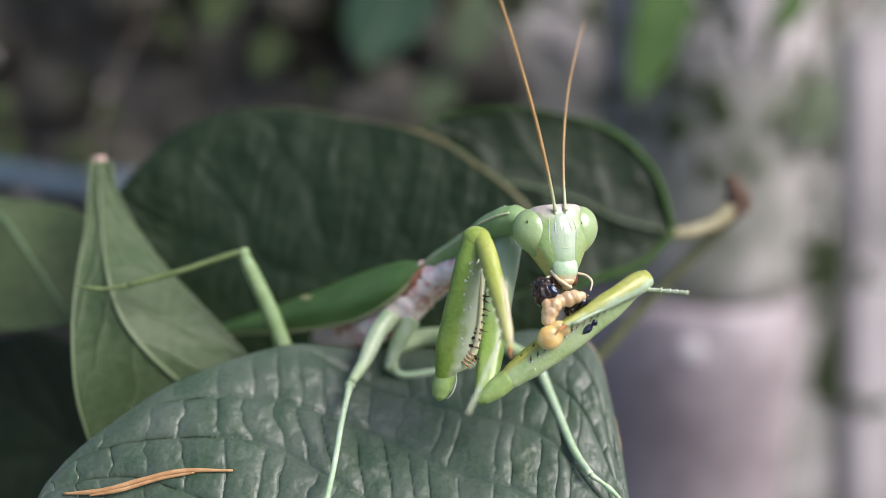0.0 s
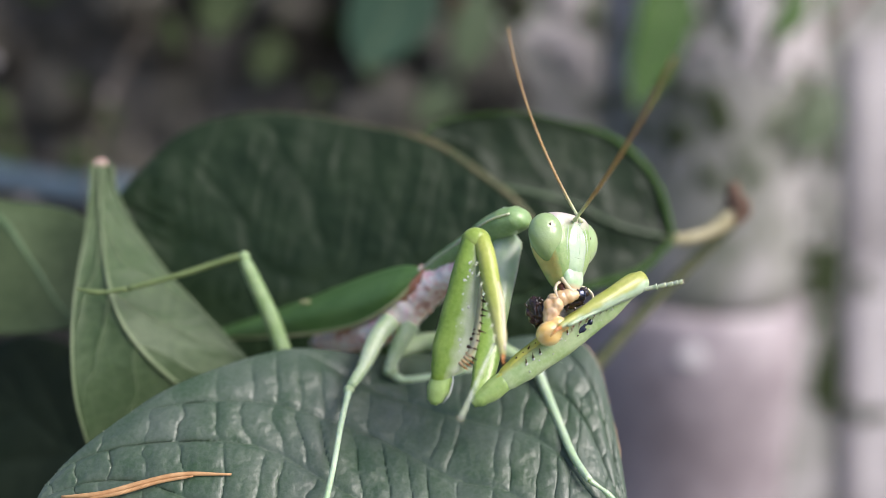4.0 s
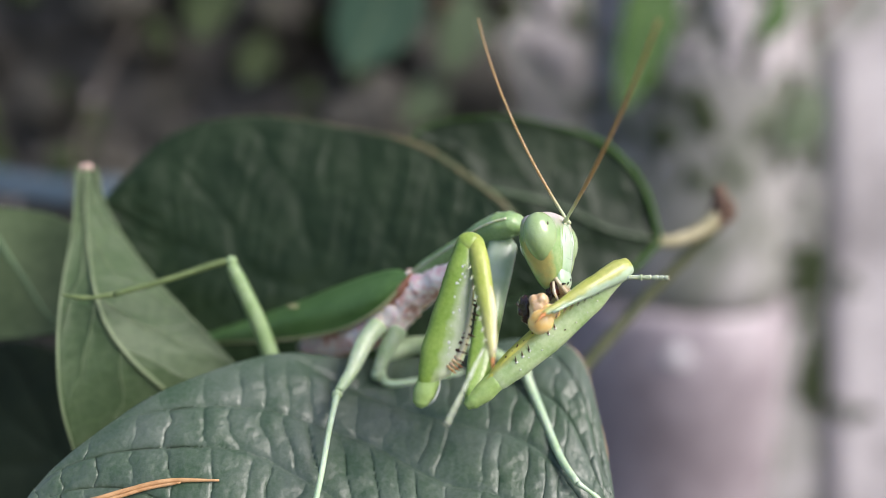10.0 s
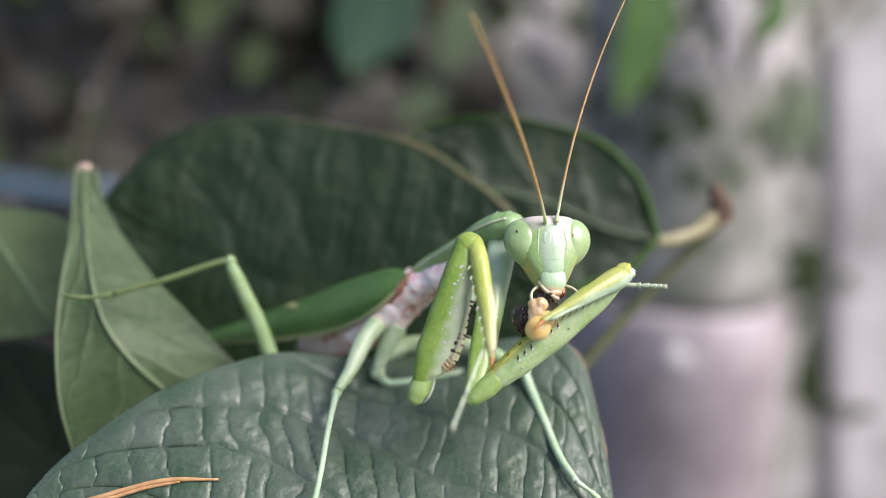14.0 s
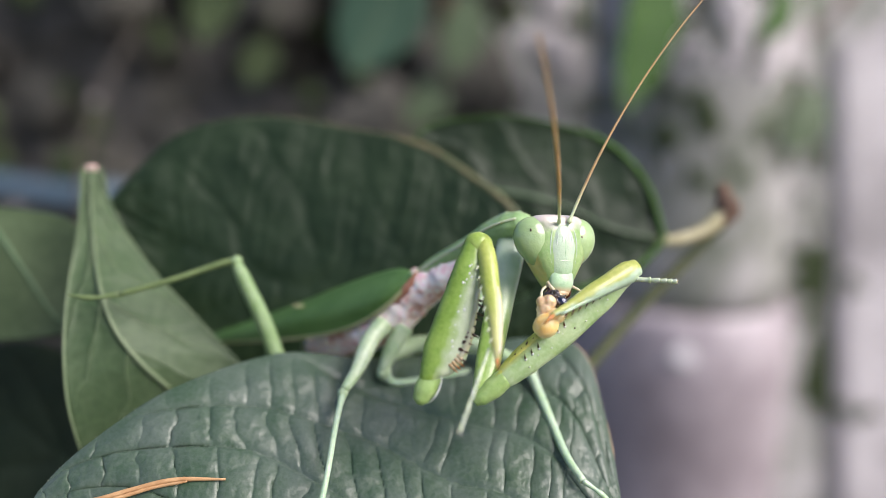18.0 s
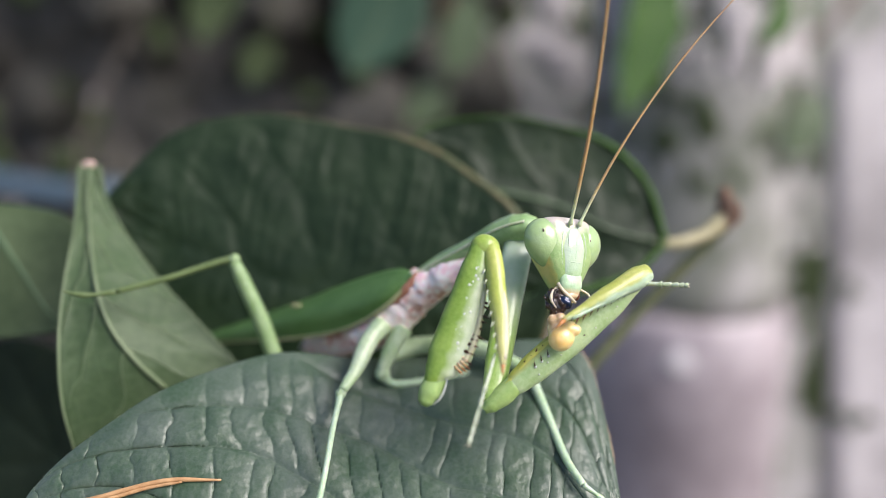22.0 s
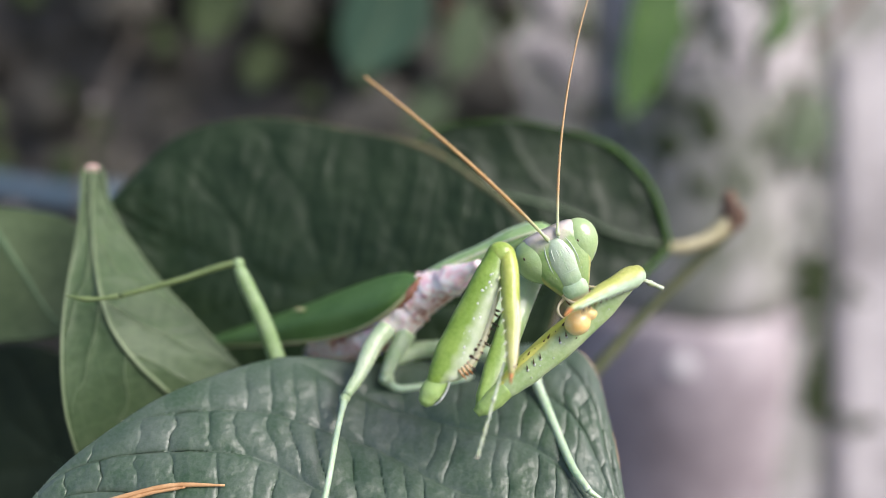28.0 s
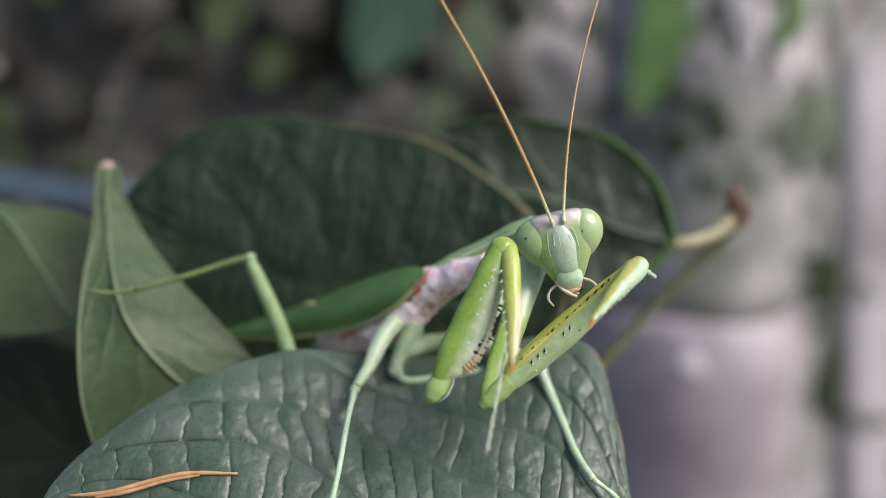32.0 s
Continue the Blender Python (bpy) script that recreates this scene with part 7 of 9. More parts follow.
    coxa_a_rows = [
        (0, pose(0.00223, -0.01606, -0.00669, 42.3, -18.0, 175.3)),
        (0.5, pose(0.00198, -0.01825, -0.00556, 50.5, -16.1, 175.6)),
        (1, pose(0.00209, -0.01745, -0.00585, 47.4, -16.4, 175.6)),
        (1.5, pose(0.00202, -0.01750, -0.00583, 47.9, -19.0, 175.0)),
        (2, pose(0.00222, -0.01870, -0.00539, 52.7, -19.2, 175.0)),
        (2.5, pose(0.00202, -0.01612, -0.00658, 42.3, -19.2, 175.2)),
        (3, pose(0.00191, -0.01778, -0.00583, 48.6, -20.3, 174.8)),
        (3.5, pose(0.00203, -0.01800, -0.00582, 49.7, -19.1, 175.2)),
        (5.5, pose(0.00115, -0.01870, -0.00482, 52.8, -25.4, 173.2)),
        (6, pose(0.00120, -0.01859, -0.00498, 52.8, -25.9, 173.0)),
        (6.5, pose(0.00151, -0.01869, -0.00504, 52.9, -23.8, 173.5)),
        (7, pose(0.00144, -0.01864, -0.00501, 52.8, -24.1, 173.3)),
        (7.5, pose(0.00148, -0.01880, -0.00505, 52.9, -23.5, 173.4)),
        (8, pose(0.00123, -0.01886, -0.00486, 52.9, -25.3, 172.8)),
        (8.5, pose(0.00161, -0.01885, -0.00507, 53.1, -23.4, 173.3)),
        (9, pose(0.00167, -0.01880, -0.00511, 53.0, -23.3, 173.3)),
        (9.5, pose(0.00147, -0.01891, -0.00507, 53.2, -24.7, 172.8)),
        (10, pose(0.00178, -0.01893, -0.00518, 53.1, -23.4, 173.1)),
        (10.5, pose(0.00184, -0.01897, -0.00507, 53.2, -23.8, 172.9)),
        (11, pose(0.00181, -0.01908, -0.00516, 53.1, -23.4, 173.0)),
        (11.5, pose(0.00166, -0.01892, -0.00513, 52.9, -24.3, 172.7)),
        (12, pose(0.00178, -0.01894, -0.00513, 53.1, -23.7, 173.0)),
        (12.5, pose(0.00187, -0.01898, -0.00524, 52.8, -24.3, 172.8)),
        (13, pose(0.00169, -0.01910, -0.00516, 53.2, -25.0, 172.5)),
        (13.5, pose(0.00147, -0.01907, -0.00515, 53.1, -26.0, 172.2)),
        (14, pose(0.00134, -0.01809, -0.00549, 49.7, -25.6, 172.4)),
        (14.5, pose(0.00129, -0.01903, -0.00507, 53.2, -25.2, 172.5)),
        (16.5, pose(0.00157, -0.01885, -0.00521, 52.8, -27.3, 172.1)),
        (17, pose(0.00172, -0.01905, -0.00520, 53.0, -27.1, 172.2)),
        (17.5, pose(0.00158, -0.01880, -0.00523, 52.8, -27.0, 172.2)),
        (18, pose(0.00134, -0.01893, -0.00512, 53.0, -27.5, 172.2)),
        (18.5, pose(0.00157, -0.01884, -0.00521, 52.9, -27.2, 172.4)),
        (19, pose(0.00161, -0.01889, -0.00518, 52.9, -27.8, 172.2)),
        (19.5, pose(0.00171, -0.01860, -0.00532, 53.2, -27.0, 172.4)),
        (20, pose(0.00159, -0.01790, -0.00550, 53.0, -27.4, 172.1)),
        (20.5, pose(0.00198, -0.01772, -0.00546, 52.6, -27.7, 172.0)),
        (21, pose(0.00201, -0.01774, -0.00522, 52.7, -29.6, 171.4)),
        (21.5, pose(0.00196, -0.01794, -0.00536, 52.8, -28.7, 171.6)),
        (22, pose(0.00182, -0.01814, -0.00549, 52.9, -28.2, 171.9)),
        (22.5, pose(0.00183, -0.01804, -0.00545, 53.2, -29.1, 171.6)),
        (23, pose(0.00183, -0.01795, -0.00544, 53.2, -29.9, 171.3)),
        (23.5, pose(0.00180, -0.01806, -0.00541, 53.2, -28.8, 171.7)),
        (24, pose(0.00178, -0.01803, -0.00543, 53.0, -27.5, 172.1)),
        (24.5, pose(0.00179, -0.01803, -0.00549, 53.1, -27.8, 171.9)),
        (25, pose(0.00178, -0.01815, -0.00550, 53.3, -28.3, 171.8)),
        (25.5, pose(0.00177, -0.01805, -0.00551, 53.0, -29.4, 171.4)),
        (27.5, pose(0.00142, -0.01783, -0.00533, 53.1, -33.6, 170.5)),
        (28, pose(0.00158, -0.01774, -0.00529, 53.1, -36.1, 169.6)),
        (28.5, pose(0.00160, -0.01771, -0.00539, 53.2, -35.3, 169.9)),
        (29, pose(0.00162, -0.01774, -0.00511, 52.9, -34.1, 170.4)),
        (29.5, pose(0.00148, -0.01832, -0.00530, 53.0, -35.4, 169.9)),
        (30, pose(0.00152, -0.01852, -0.00516, 52.9, -35.7, 169.9)),
        (30.5, pose(0.00150, -0.01870, -0.00509, 52.9, -35.7, 169.9)),
        (31, pose(0.00151, -0.01880, -0.00514, 52.6, -36.1, 170.0)),
        (31.5, pose(0.00154, -0.01869, -0.00512, 52.5, -35.6, 170.2)),
        (32, pose(0.00133, -0.01920, -0.00526, 52.4, -34.6, 170.8)),
    ]
    femur_b_rows = [
        (0, pose(0.00586, -0.01694, -0.00804, 26.1, -52.2, 161.3)),
        (0.5, pose(0.00574, -0.01705, -0.00787, 25.5, -51.1, 161.9)),
        (1, pose(0.00562, -0.01703, -0.00777, 24.9, -50.2, 162.6)),
        (1.5, pose(0.00576, -0.01694, -0.00790, 24.7, -50.2, 162.8)),
        (2, pose(0.00590, -0.01692, -0.00800, 24.7, -50.2, 162.8)),
        (2.5, pose(0.00572, -0.01690, -0.00798, 24.8, -51.0, 162.7)),
        (3, pose(0.00554, -0.01701, -0.00787, 25.3, -51.7, 162.1)),
        (3.5, pose(0.00551, -0.01687, -0.00787, 25.1, -51.8, 162.2)),
        (5.5, pose(0.00537, -0.01689, -0.00758, 25.1, -52.1, 161.9)),
        (6, pose(0.00533, -0.01675, -0.00758, 25.1, -52.1, 161.8)),
        (6.5, pose(0.00539, -0.01681, -0.00761, 24.9, -51.7, 161.9)),
        (7, pose(0.00546, -0.01679, -0.00768, 24.6, -51.3, 162.2)),
        (7.5, pose(0.00525, -0.01687, -0.00751, 24.3, -50.6, 162.5)),
        (8, pose(0.00504, -0.01699, -0.00733, 24.1, -50.0, 162.8)),
        (8.5, pose(0.00534, -0.01690, -0.00752, 24.2, -50.2, 162.6)),
        (9, pose(0.00564, -0.01690, -0.00770, 24.2, -50.5, 162.5)),
        (9.5, pose(0.00580, -0.01700, -0.00761, 23.5, -48.9, 163.2)),
        (10, pose(0.00598, -0.01699, -0.00758, 22.9, -47.4, 164.0)),
        (10.5, pose(0.00608, -0.01704, -0.00758, 23.3, -48.4, 163.4)),
        (11, pose(0.00619, -0.01715, -0.00756, 23.7, -49.5, 162.8)),
        (11.5, pose(0.00598, -0.01702, -0.00752, 23.7, -49.5, 162.8)),
        (12, pose(0.00579, -0.01697, -0.00744, 23.7, -49.5, 162.9)),
        (12.5, pose(0.00588, -0.01705, -0.00754, 23.4, -49.2, 163.1)),
        (13, pose(0.00598, -0.01715, -0.00760, 23.4, -48.9, 163.1)),
        (13.5, pose(0.00608, -0.01714, -0.00746, 23.5, -49.0, 163.1)),
        (14, pose(0.00618, -0.01706, -0.00734, 23.7, -49.1, 163.0)),
        (14.5, pose(0.00623, -0.01709, -0.00738, 23.8, -49.5, 162.8)),
        (16.5, pose(0.00639, -0.01699, -0.00764, 24.3, -51.0, 162.2)),
        (17, pose(0.00642, -0.01714, -0.00761, 24.5, -51.4, 162.0)),
        (17.5, pose(0.00633, -0.01693, -0.00758, 23.9, -50.0, 162.8)),
        (18, pose(0.00623, -0.01700, -0.00741, 23.3, -48.7, 163.7)),
        (18.5, pose(0.00625, -0.01694, -0.00761, 23.2, -48.7, 163.8)),
        (19, pose(0.00626, -0.01703, -0.00773, 23.2, -48.7, 163.8)),
        (19.5, pose(0.00637, -0.01665, -0.00791, 23.6, -49.8, 163.1)),
        (20, pose(0.00648, -0.01606, -0.00819, 24.2, -50.9, 162.2)),
        (20.5, pose(0.00671, -0.01598, -0.00815, 23.9, -49.9, 162.7)),
        (21, pose(0.00697, -0.01604, -0.00804, 23.5, -48.9, 163.3)),
        (21.5, pose(0.00708, -0.01619, -0.00814, 23.2, -48.4, 163.6)),
        (22, pose(0.00721, -0.01631, -0.00826, 22.6, -47.9, 164.1)),
        (22.5, pose(0.00687, -0.01618, -0.00833, 23.0, -48.5, 163.7)),
        (23, pose(0.00653, -0.01610, -0.00840, 23.0, -49.1, 163.4)),
        (23.5, pose(0.00659, -0.01618, -0.00837, 23.0, -49.1, 163.5)),
        (24, pose(0.00666, -0.01616, -0.00840, 22.8, -49.2, 163.6)),
        (24.5, pose(0.00674, -0.01611, -0.00839, 22.7, -49.1, 163.6)),
        (25, pose(0.00682, -0.01616, -0.00833, 22.6, -49.2, 163.6)),
        (25.5, pose(0.00667, -0.01616, -0.00830, 22.6, -48.9, 163.6)),
        (27.5, pose(0.00617, -0.01594, -0.00825, 19.1, -49.0, 168.6)),
        (28, pose(0.00603, -0.01592, -0.00822, 14.3, -49.8, 175.1)),
        (28.5, pose(0.00612, -0.01585, -0.00835, 9.2, -51.6, -178.4)),
        (29, pose(0.00619, -0.01599, -0.00840, 3.8, -51.2, -171.3)),
        (29.5, pose(0.00610, -0.01650, -0.00820, 3.4, -52.1, -171.1)),
        (30, pose(0.00606, -0.01673, -0.00813, 3.5, -51.0, -170.7)),
        (30.5, pose(0.00600, -0.01696, -0.00803, 3.3, -51.3, -170.5)),
        (31, pose(0.00596, -0.01710, -0.00799, 3.5, -50.6, -170.1)),
        (31.5, pose(0.00581, -0.01703, -0.00802, 3.3, -50.8, -169.8)),
        (32, pose(0.00567, -0.01742, -0.00785, 3.2, -50.3, -169.5)),
    ]
    coxa_b_rows = [
        (0, pose(0.00586, -0.01694, -0.00804, 39.8, -10.9, 177.2)),
        (0.5, pose(0.00574, -0.01705, -0.00787, 39.2, -8.6, 177.6)),
        (1, pose(0.00562, -0.01703, -0.00777, 39.3, -9.9, 177.3)),
        (1.5, pose(0.00576, -0.01694, -0.00790, 39.1, -11.1, 177.1)),
        (2, pose(0.00590, -0.01692, -0.00800, 39.0, -11.2, 177.1)),
        (2.5, pose(0.00572, -0.01690, -0.00798, 39.4, -11.5, 177.2)),
        (3, pose(0.00554, -0.01701, -0.00787, 39.2, -12.4, 176.9)),
        (3.5, pose(0.00551, -0.01687, -0.00787, 39.1, -12.0, 177.0)),
        (5.5, pose(0.00537, -0.01689, -0.00758, 38.8, -13.8, 176.4)),
        (6, pose(0.00533, -0.01675, -0.00758, 39.1, -14.6, 176.0)),
        (6.5, pose(0.00539, -0.01681, -0.00761, 39.1, -14.0, 176.1)),
        (7, pose(0.00546, -0.01679, -0.00768, 38.8, -13.6, 176.1)),
        (7.5, pose(0.00525, -0.01687, -0.00751, 39.2, -14.2, 175.9)),
        (8, pose(0.00504, -0.01699, -0.00733, 39.2, -15.5, 175.5)),
        (8.5, pose(0.00534, -0.01690, -0.00752, 39.2, -14.3, 175.7)),
        (9, pose(0.00564, -0.01690, -0.00770, 39.0, -13.3, 176.0)),
        (9.5, pose(0.00580, -0.01700, -0.00761, 39.3, -13.1, 175.9)),
        (10, pose(0.00598, -0.01699, -0.00758, 39.4, -12.6, 176.0)),
        (10.5, pose(0.00608, -0.01704, -0.00758, 39.3, -12.7, 175.9)),
        (11, pose(0.00619, -0.01715, -0.00756, 39.4, -12.0, 176.0)),
        (11.5, pose(0.00598, -0.01702, -0.00752, 39.4, -13.0, 175.8)),
        (12, pose(0.00579, -0.01697, -0.00744, 39.5, -13.7, 175.6)),
        (12.5, pose(0.00588, -0.01705, -0.00754, 39.3, -14.2, 175.5)),
        (13, pose(0.00598, -0.01715, -0.00760, 39.4, -13.6, 175.6)),
        (13.5, pose(0.00608, -0.01714, -0.00746, 39.6, -13.3, 175.6)),
        (14, pose(0.00618, -0.01706, -0.00734, 39.9, -12.4, 175.9)),
        (14.5, pose(0.00623, -0.01709, -0.00738, 39.7, -11.4, 176.1)),
        (16.5, pose(0.00639, -0.01699, -0.00764, 39.5, -13.5, 175.8)),
        (17, pose(0.00642, -0.01714, -0.00761, 39.5, -13.7, 175.8)),
        (17.5, pose(0.00633, -0.01693, -0.00758, 39.6, -13.6, 175.9)),
        (18, pose(0.00623, -0.01700, -0.00741, 39.8, -13.5, 176.0)),
        (18.5, pose(0.00625, -0.01694, -0.00761, 39.5, -13.9, 175.9)),
        (19, pose(0.00626, -0.01703, -0.00773, 39.3, -14.4, 175.9)),
        (19.5, pose(0.00637, -0.01665, -0.00791, 39.3, -13.7, 176.0)),
        (20, pose(0.00648, -0.01606, -0.00819, 39.2, -13.1, 176.0)),
        (20.5, pose(0.00671, -0.01598, -0.00815, 39.1, -13.9, 175.8)),
        (21, pose(0.00697, -0.01604, -0.00804, 39.0, -14.5, 175.7)),
        (21.5, pose(0.00708, -0.01619, -0.00814, 39.1, -13.2, 175.9)),
        (22, pose(0.00721, -0.01631, -0.00826, 38.9, -11.7, 176.3)),
        (22.5, pose(0.00687, -0.01618, -0.00833, 38.9, -13.6, 175.8)),
        (23, pose(0.00653, -0.01610, -0.00840, 38.7, -15.4, 175.3)),
        (23.5, pose(0.00659, -0.01618, -0.00837, 38.6, -14.2, 175.7)),
        (24, pose(0.00666, -0.01616, -0.00840, 38.3, -12.9, 176.0)),
        (24.5, pose(0.00674, -0.01611, -0.00839, 38.4, -12.9, 175.8)),
        (25, pose(0.00682, -0.01616, -0.00833, 38.6, -12.9, 175.8)),
        (25.5, pose(0.00667, -0.01616, -0.00830, 38.7, -14.4, 175.4)),
        (27.5, pose(0.00617, -0.01594, -0.00825, 38.7, -18.2, 174.8)),
        (28, pose(0.00603, -0.01592, -0.00822, 38.9, -21.3, 174.1)),
        (28.5, pose(0.00612, -0.01585, -0.00835, 38.8, -20.4, 174.4)),
        (29, pose(0.00619, -0.01599, -0.00840, 38.1, -18.8, 174.8)),
        (29.5, pose(0.00610, -0.01650, -0.00820, 38.9, -20.2, 174.4)),
        (30, pose(0.00606, -0.01673, -0.00813, 38.7, -20.6, 174.4)),
        (30.5, pose(0.00600, -0.01696, -0.00803, 38.9, -20.8, 174.3)),
        (31, pose(0.00596, -0.01710, -0.00799, 39.0, -21.5, 174.4)),
        (31.5, pose(0.00581, -0.01703, -0.00802, 38.9, -21.7, 174.4)),
        (32, pose(0.00567, -0.01742, -0.00785, 39.2, -21.0, 174.8)),
    ]
    tibia_b_rows = [
        (0, pose(0.02163, -0.01327, 0.00264, 128.7, 61.0, -26.6)),
        (0.5, pose(0.02141, -0.01334, 0.00320, 128.6, 60.8, -26.6)),
        (1, pose(0.02123, -0.01321, 0.00371, 129.0, 60.7, -26.3)),
        (1.5, pose(0.02145, -0.01313, 0.00365, 129.4, 60.9, -26.2)),
        (2, pose(0.02168, -0.01308, 0.00359, 129.6, 60.8, -26.1)),
        (2.5, pose(0.02148, -0.01316, 0.00330, 129.7, 61.0, -25.9)),
        (3, pose(0.02126, -0.01335, 0.00306, 129.3, 60.9, -25.9)),
        (3.5, pose(0.02125, -0.01324, 0.00305, 129.5, 60.9, -25.6)),
        (5.5, pose(0.02107, -0.01337, 0.00321, 129.2, 61.0, -25.8)),
        (6, pose(0.02106, -0.01327, 0.00321, 129.3, 61.0, -25.8)),
        (6.5, pose(0.02117, -0.01330, 0.00338, 129.2, 61.0, -25.9)),
        (7, pose(0.02130, -0.01327, 0.00353, 129.5, 60.9, -25.8)),
        (7.5, pose(0.02086, -0.01333, 0.00383, 129.3, 60.9, -25.9)),
        (8, pose(0.02041, -0.01342, 0.00413, 129.2, 60.8, -25.9)),
        (8.5, pose(0.02078, -0.01337, 0.00386, 129.1, 60.9, -26.1)),
        (9, pose(0.02112, -0.01340, 0.00361, 129.3, 60.9, -26.0)),
        (9.5, pose(0.02101, -0.01341, 0.00419, 129.3, 60.8, -26.2)),
        (10, pose(0.02093, -0.01329, 0.00473, 129.5, 60.6, -26.0)),
        (10.5, pose(0.02134, -0.01342, 0.00448, 129.6, 60.7, -26.2)),
        (11, pose(0.02174, -0.01362, 0.00424, 129.8, 60.7, -26.1)),
        (11.5, pose(0.02156, -0.01349, 0.00431, 129.9, 60.7, -26.1)),
        (12, pose(0.02138, -0.01342, 0.00441, 129.7, 60.7, -26.0)),
        (12.5, pose(0.02130, -0.01353, 0.00431, 129.9, 60.8, -25.9)),
        (13, pose(0.02123, -0.01363, 0.00422, 129.4, 60.8, -26.2)),
        (13.5, pose(0.02104, -0.01368, 0.00410, 129.3, 60.9, -26.2)),
        (14, pose(0.02089, -0.01363, 0.00395, 129.0, 60.9, -26.3)),
        (14.5, pose(0.02111, -0.01368, 0.00389, 129.1, 60.9, -26.3)),
        (16.5, pose(0.02204, -0.01359, 0.00357, 129.9, 61.2, -26.3)),
        (17, pose(0.02224, -0.01373, 0.00354, 129.9, 61.2, -26.3)),
        (17.5, pose(0.02178, -0.01341, 0.00391, 130.1, 61.0, -26.0)),
        (18, pose(0.02124, -0.01340, 0.00437, 129.9, 61.0, -25.9)),
        (18.5, pose(0.02154, -0.01328, 0.00440, 130.2, 61.0, -25.8)),
        (19, pose(0.02180, -0.01330, 0.00446, 130.4, 60.9, -25.8)),
        (19.5, pose(0.02240, -0.01300, 0.00414, 130.4, 61.1, -25.9)),
        (20, pose(0.02307, -0.01244, 0.00374, 130.8, 61.0, -26.1)),
        (20.5, pose(0.02276, -0.01233, 0.00382, 131.2, 60.7, -25.9)),
        (21, pose(0.02243, -0.01237, 0.00395, 130.9, 60.6, -25.8)),
        (21.5, pose(0.02234, -0.01254, 0.00395, 130.9, 60.6, -25.8)),
        (22, pose(0.02227, -0.01270, 0.00394, 131.1, 60.7, -25.4)),
        (22.5, pose(0.02231, -0.01257, 0.00388, 130.8, 60.6, -25.5)),
        (23, pose(0.02232, -0.01252, 0.00382, 131.0, 60.7, -25.5)),
        (23.5, pose(0.02239, -0.01261, 0.00385, 131.0, 60.8, -25.4)),
        (24, pose(0.02248, -0.01262, 0.00386, 131.3, 60.9, -25.3)),
        (24.5, pose(0.02242, -0.01264, 0.00377, 131.3, 60.9, -25.3)),
        (25, pose(0.02234, -0.01273, 0.00370, 131.1, 61.0, -25.3)),
        (25.5, pose(0.02210, -0.01271, 0.00379, 131.2, 60.7, -25.3)),
        (27.5, pose(0.02133, -0.01237, 0.00402, 111.2, 59.3, -32.8)),
        (28, pose(0.02102, -0.01230, 0.00415, 104.4, 53.1, -37.5)),
        (28.5, pose(0.02142, -0.01227, 0.00386, 101.4, 39.1, -30.0)),
        (29, pose(0.02135, -0.01233, 0.00411, 102.0, 30.5, -31.5)),
        (29.5, pose(0.02136, -0.01292, 0.00395, 102.6, 30.2, -31.9)),
        (30, pose(0.02123, -0.01304, 0.00448, 106.4, 26.6, -31.0)),
        (30.5, pose(0.02118, -0.01324, 0.00447, 107.2, 25.7, -31.2)),
        (31, pose(0.02088, -0.01327, 0.00463, 109.2, 23.2, -30.1)),
        (31.5, pose(0.02094, -0.01315, 0.00469, 109.8, 23.1, -30.7)),
        (32, pose(0.02044, -0.01355, 0.00479, 109.8, 22.0, -29.9)),
    ]
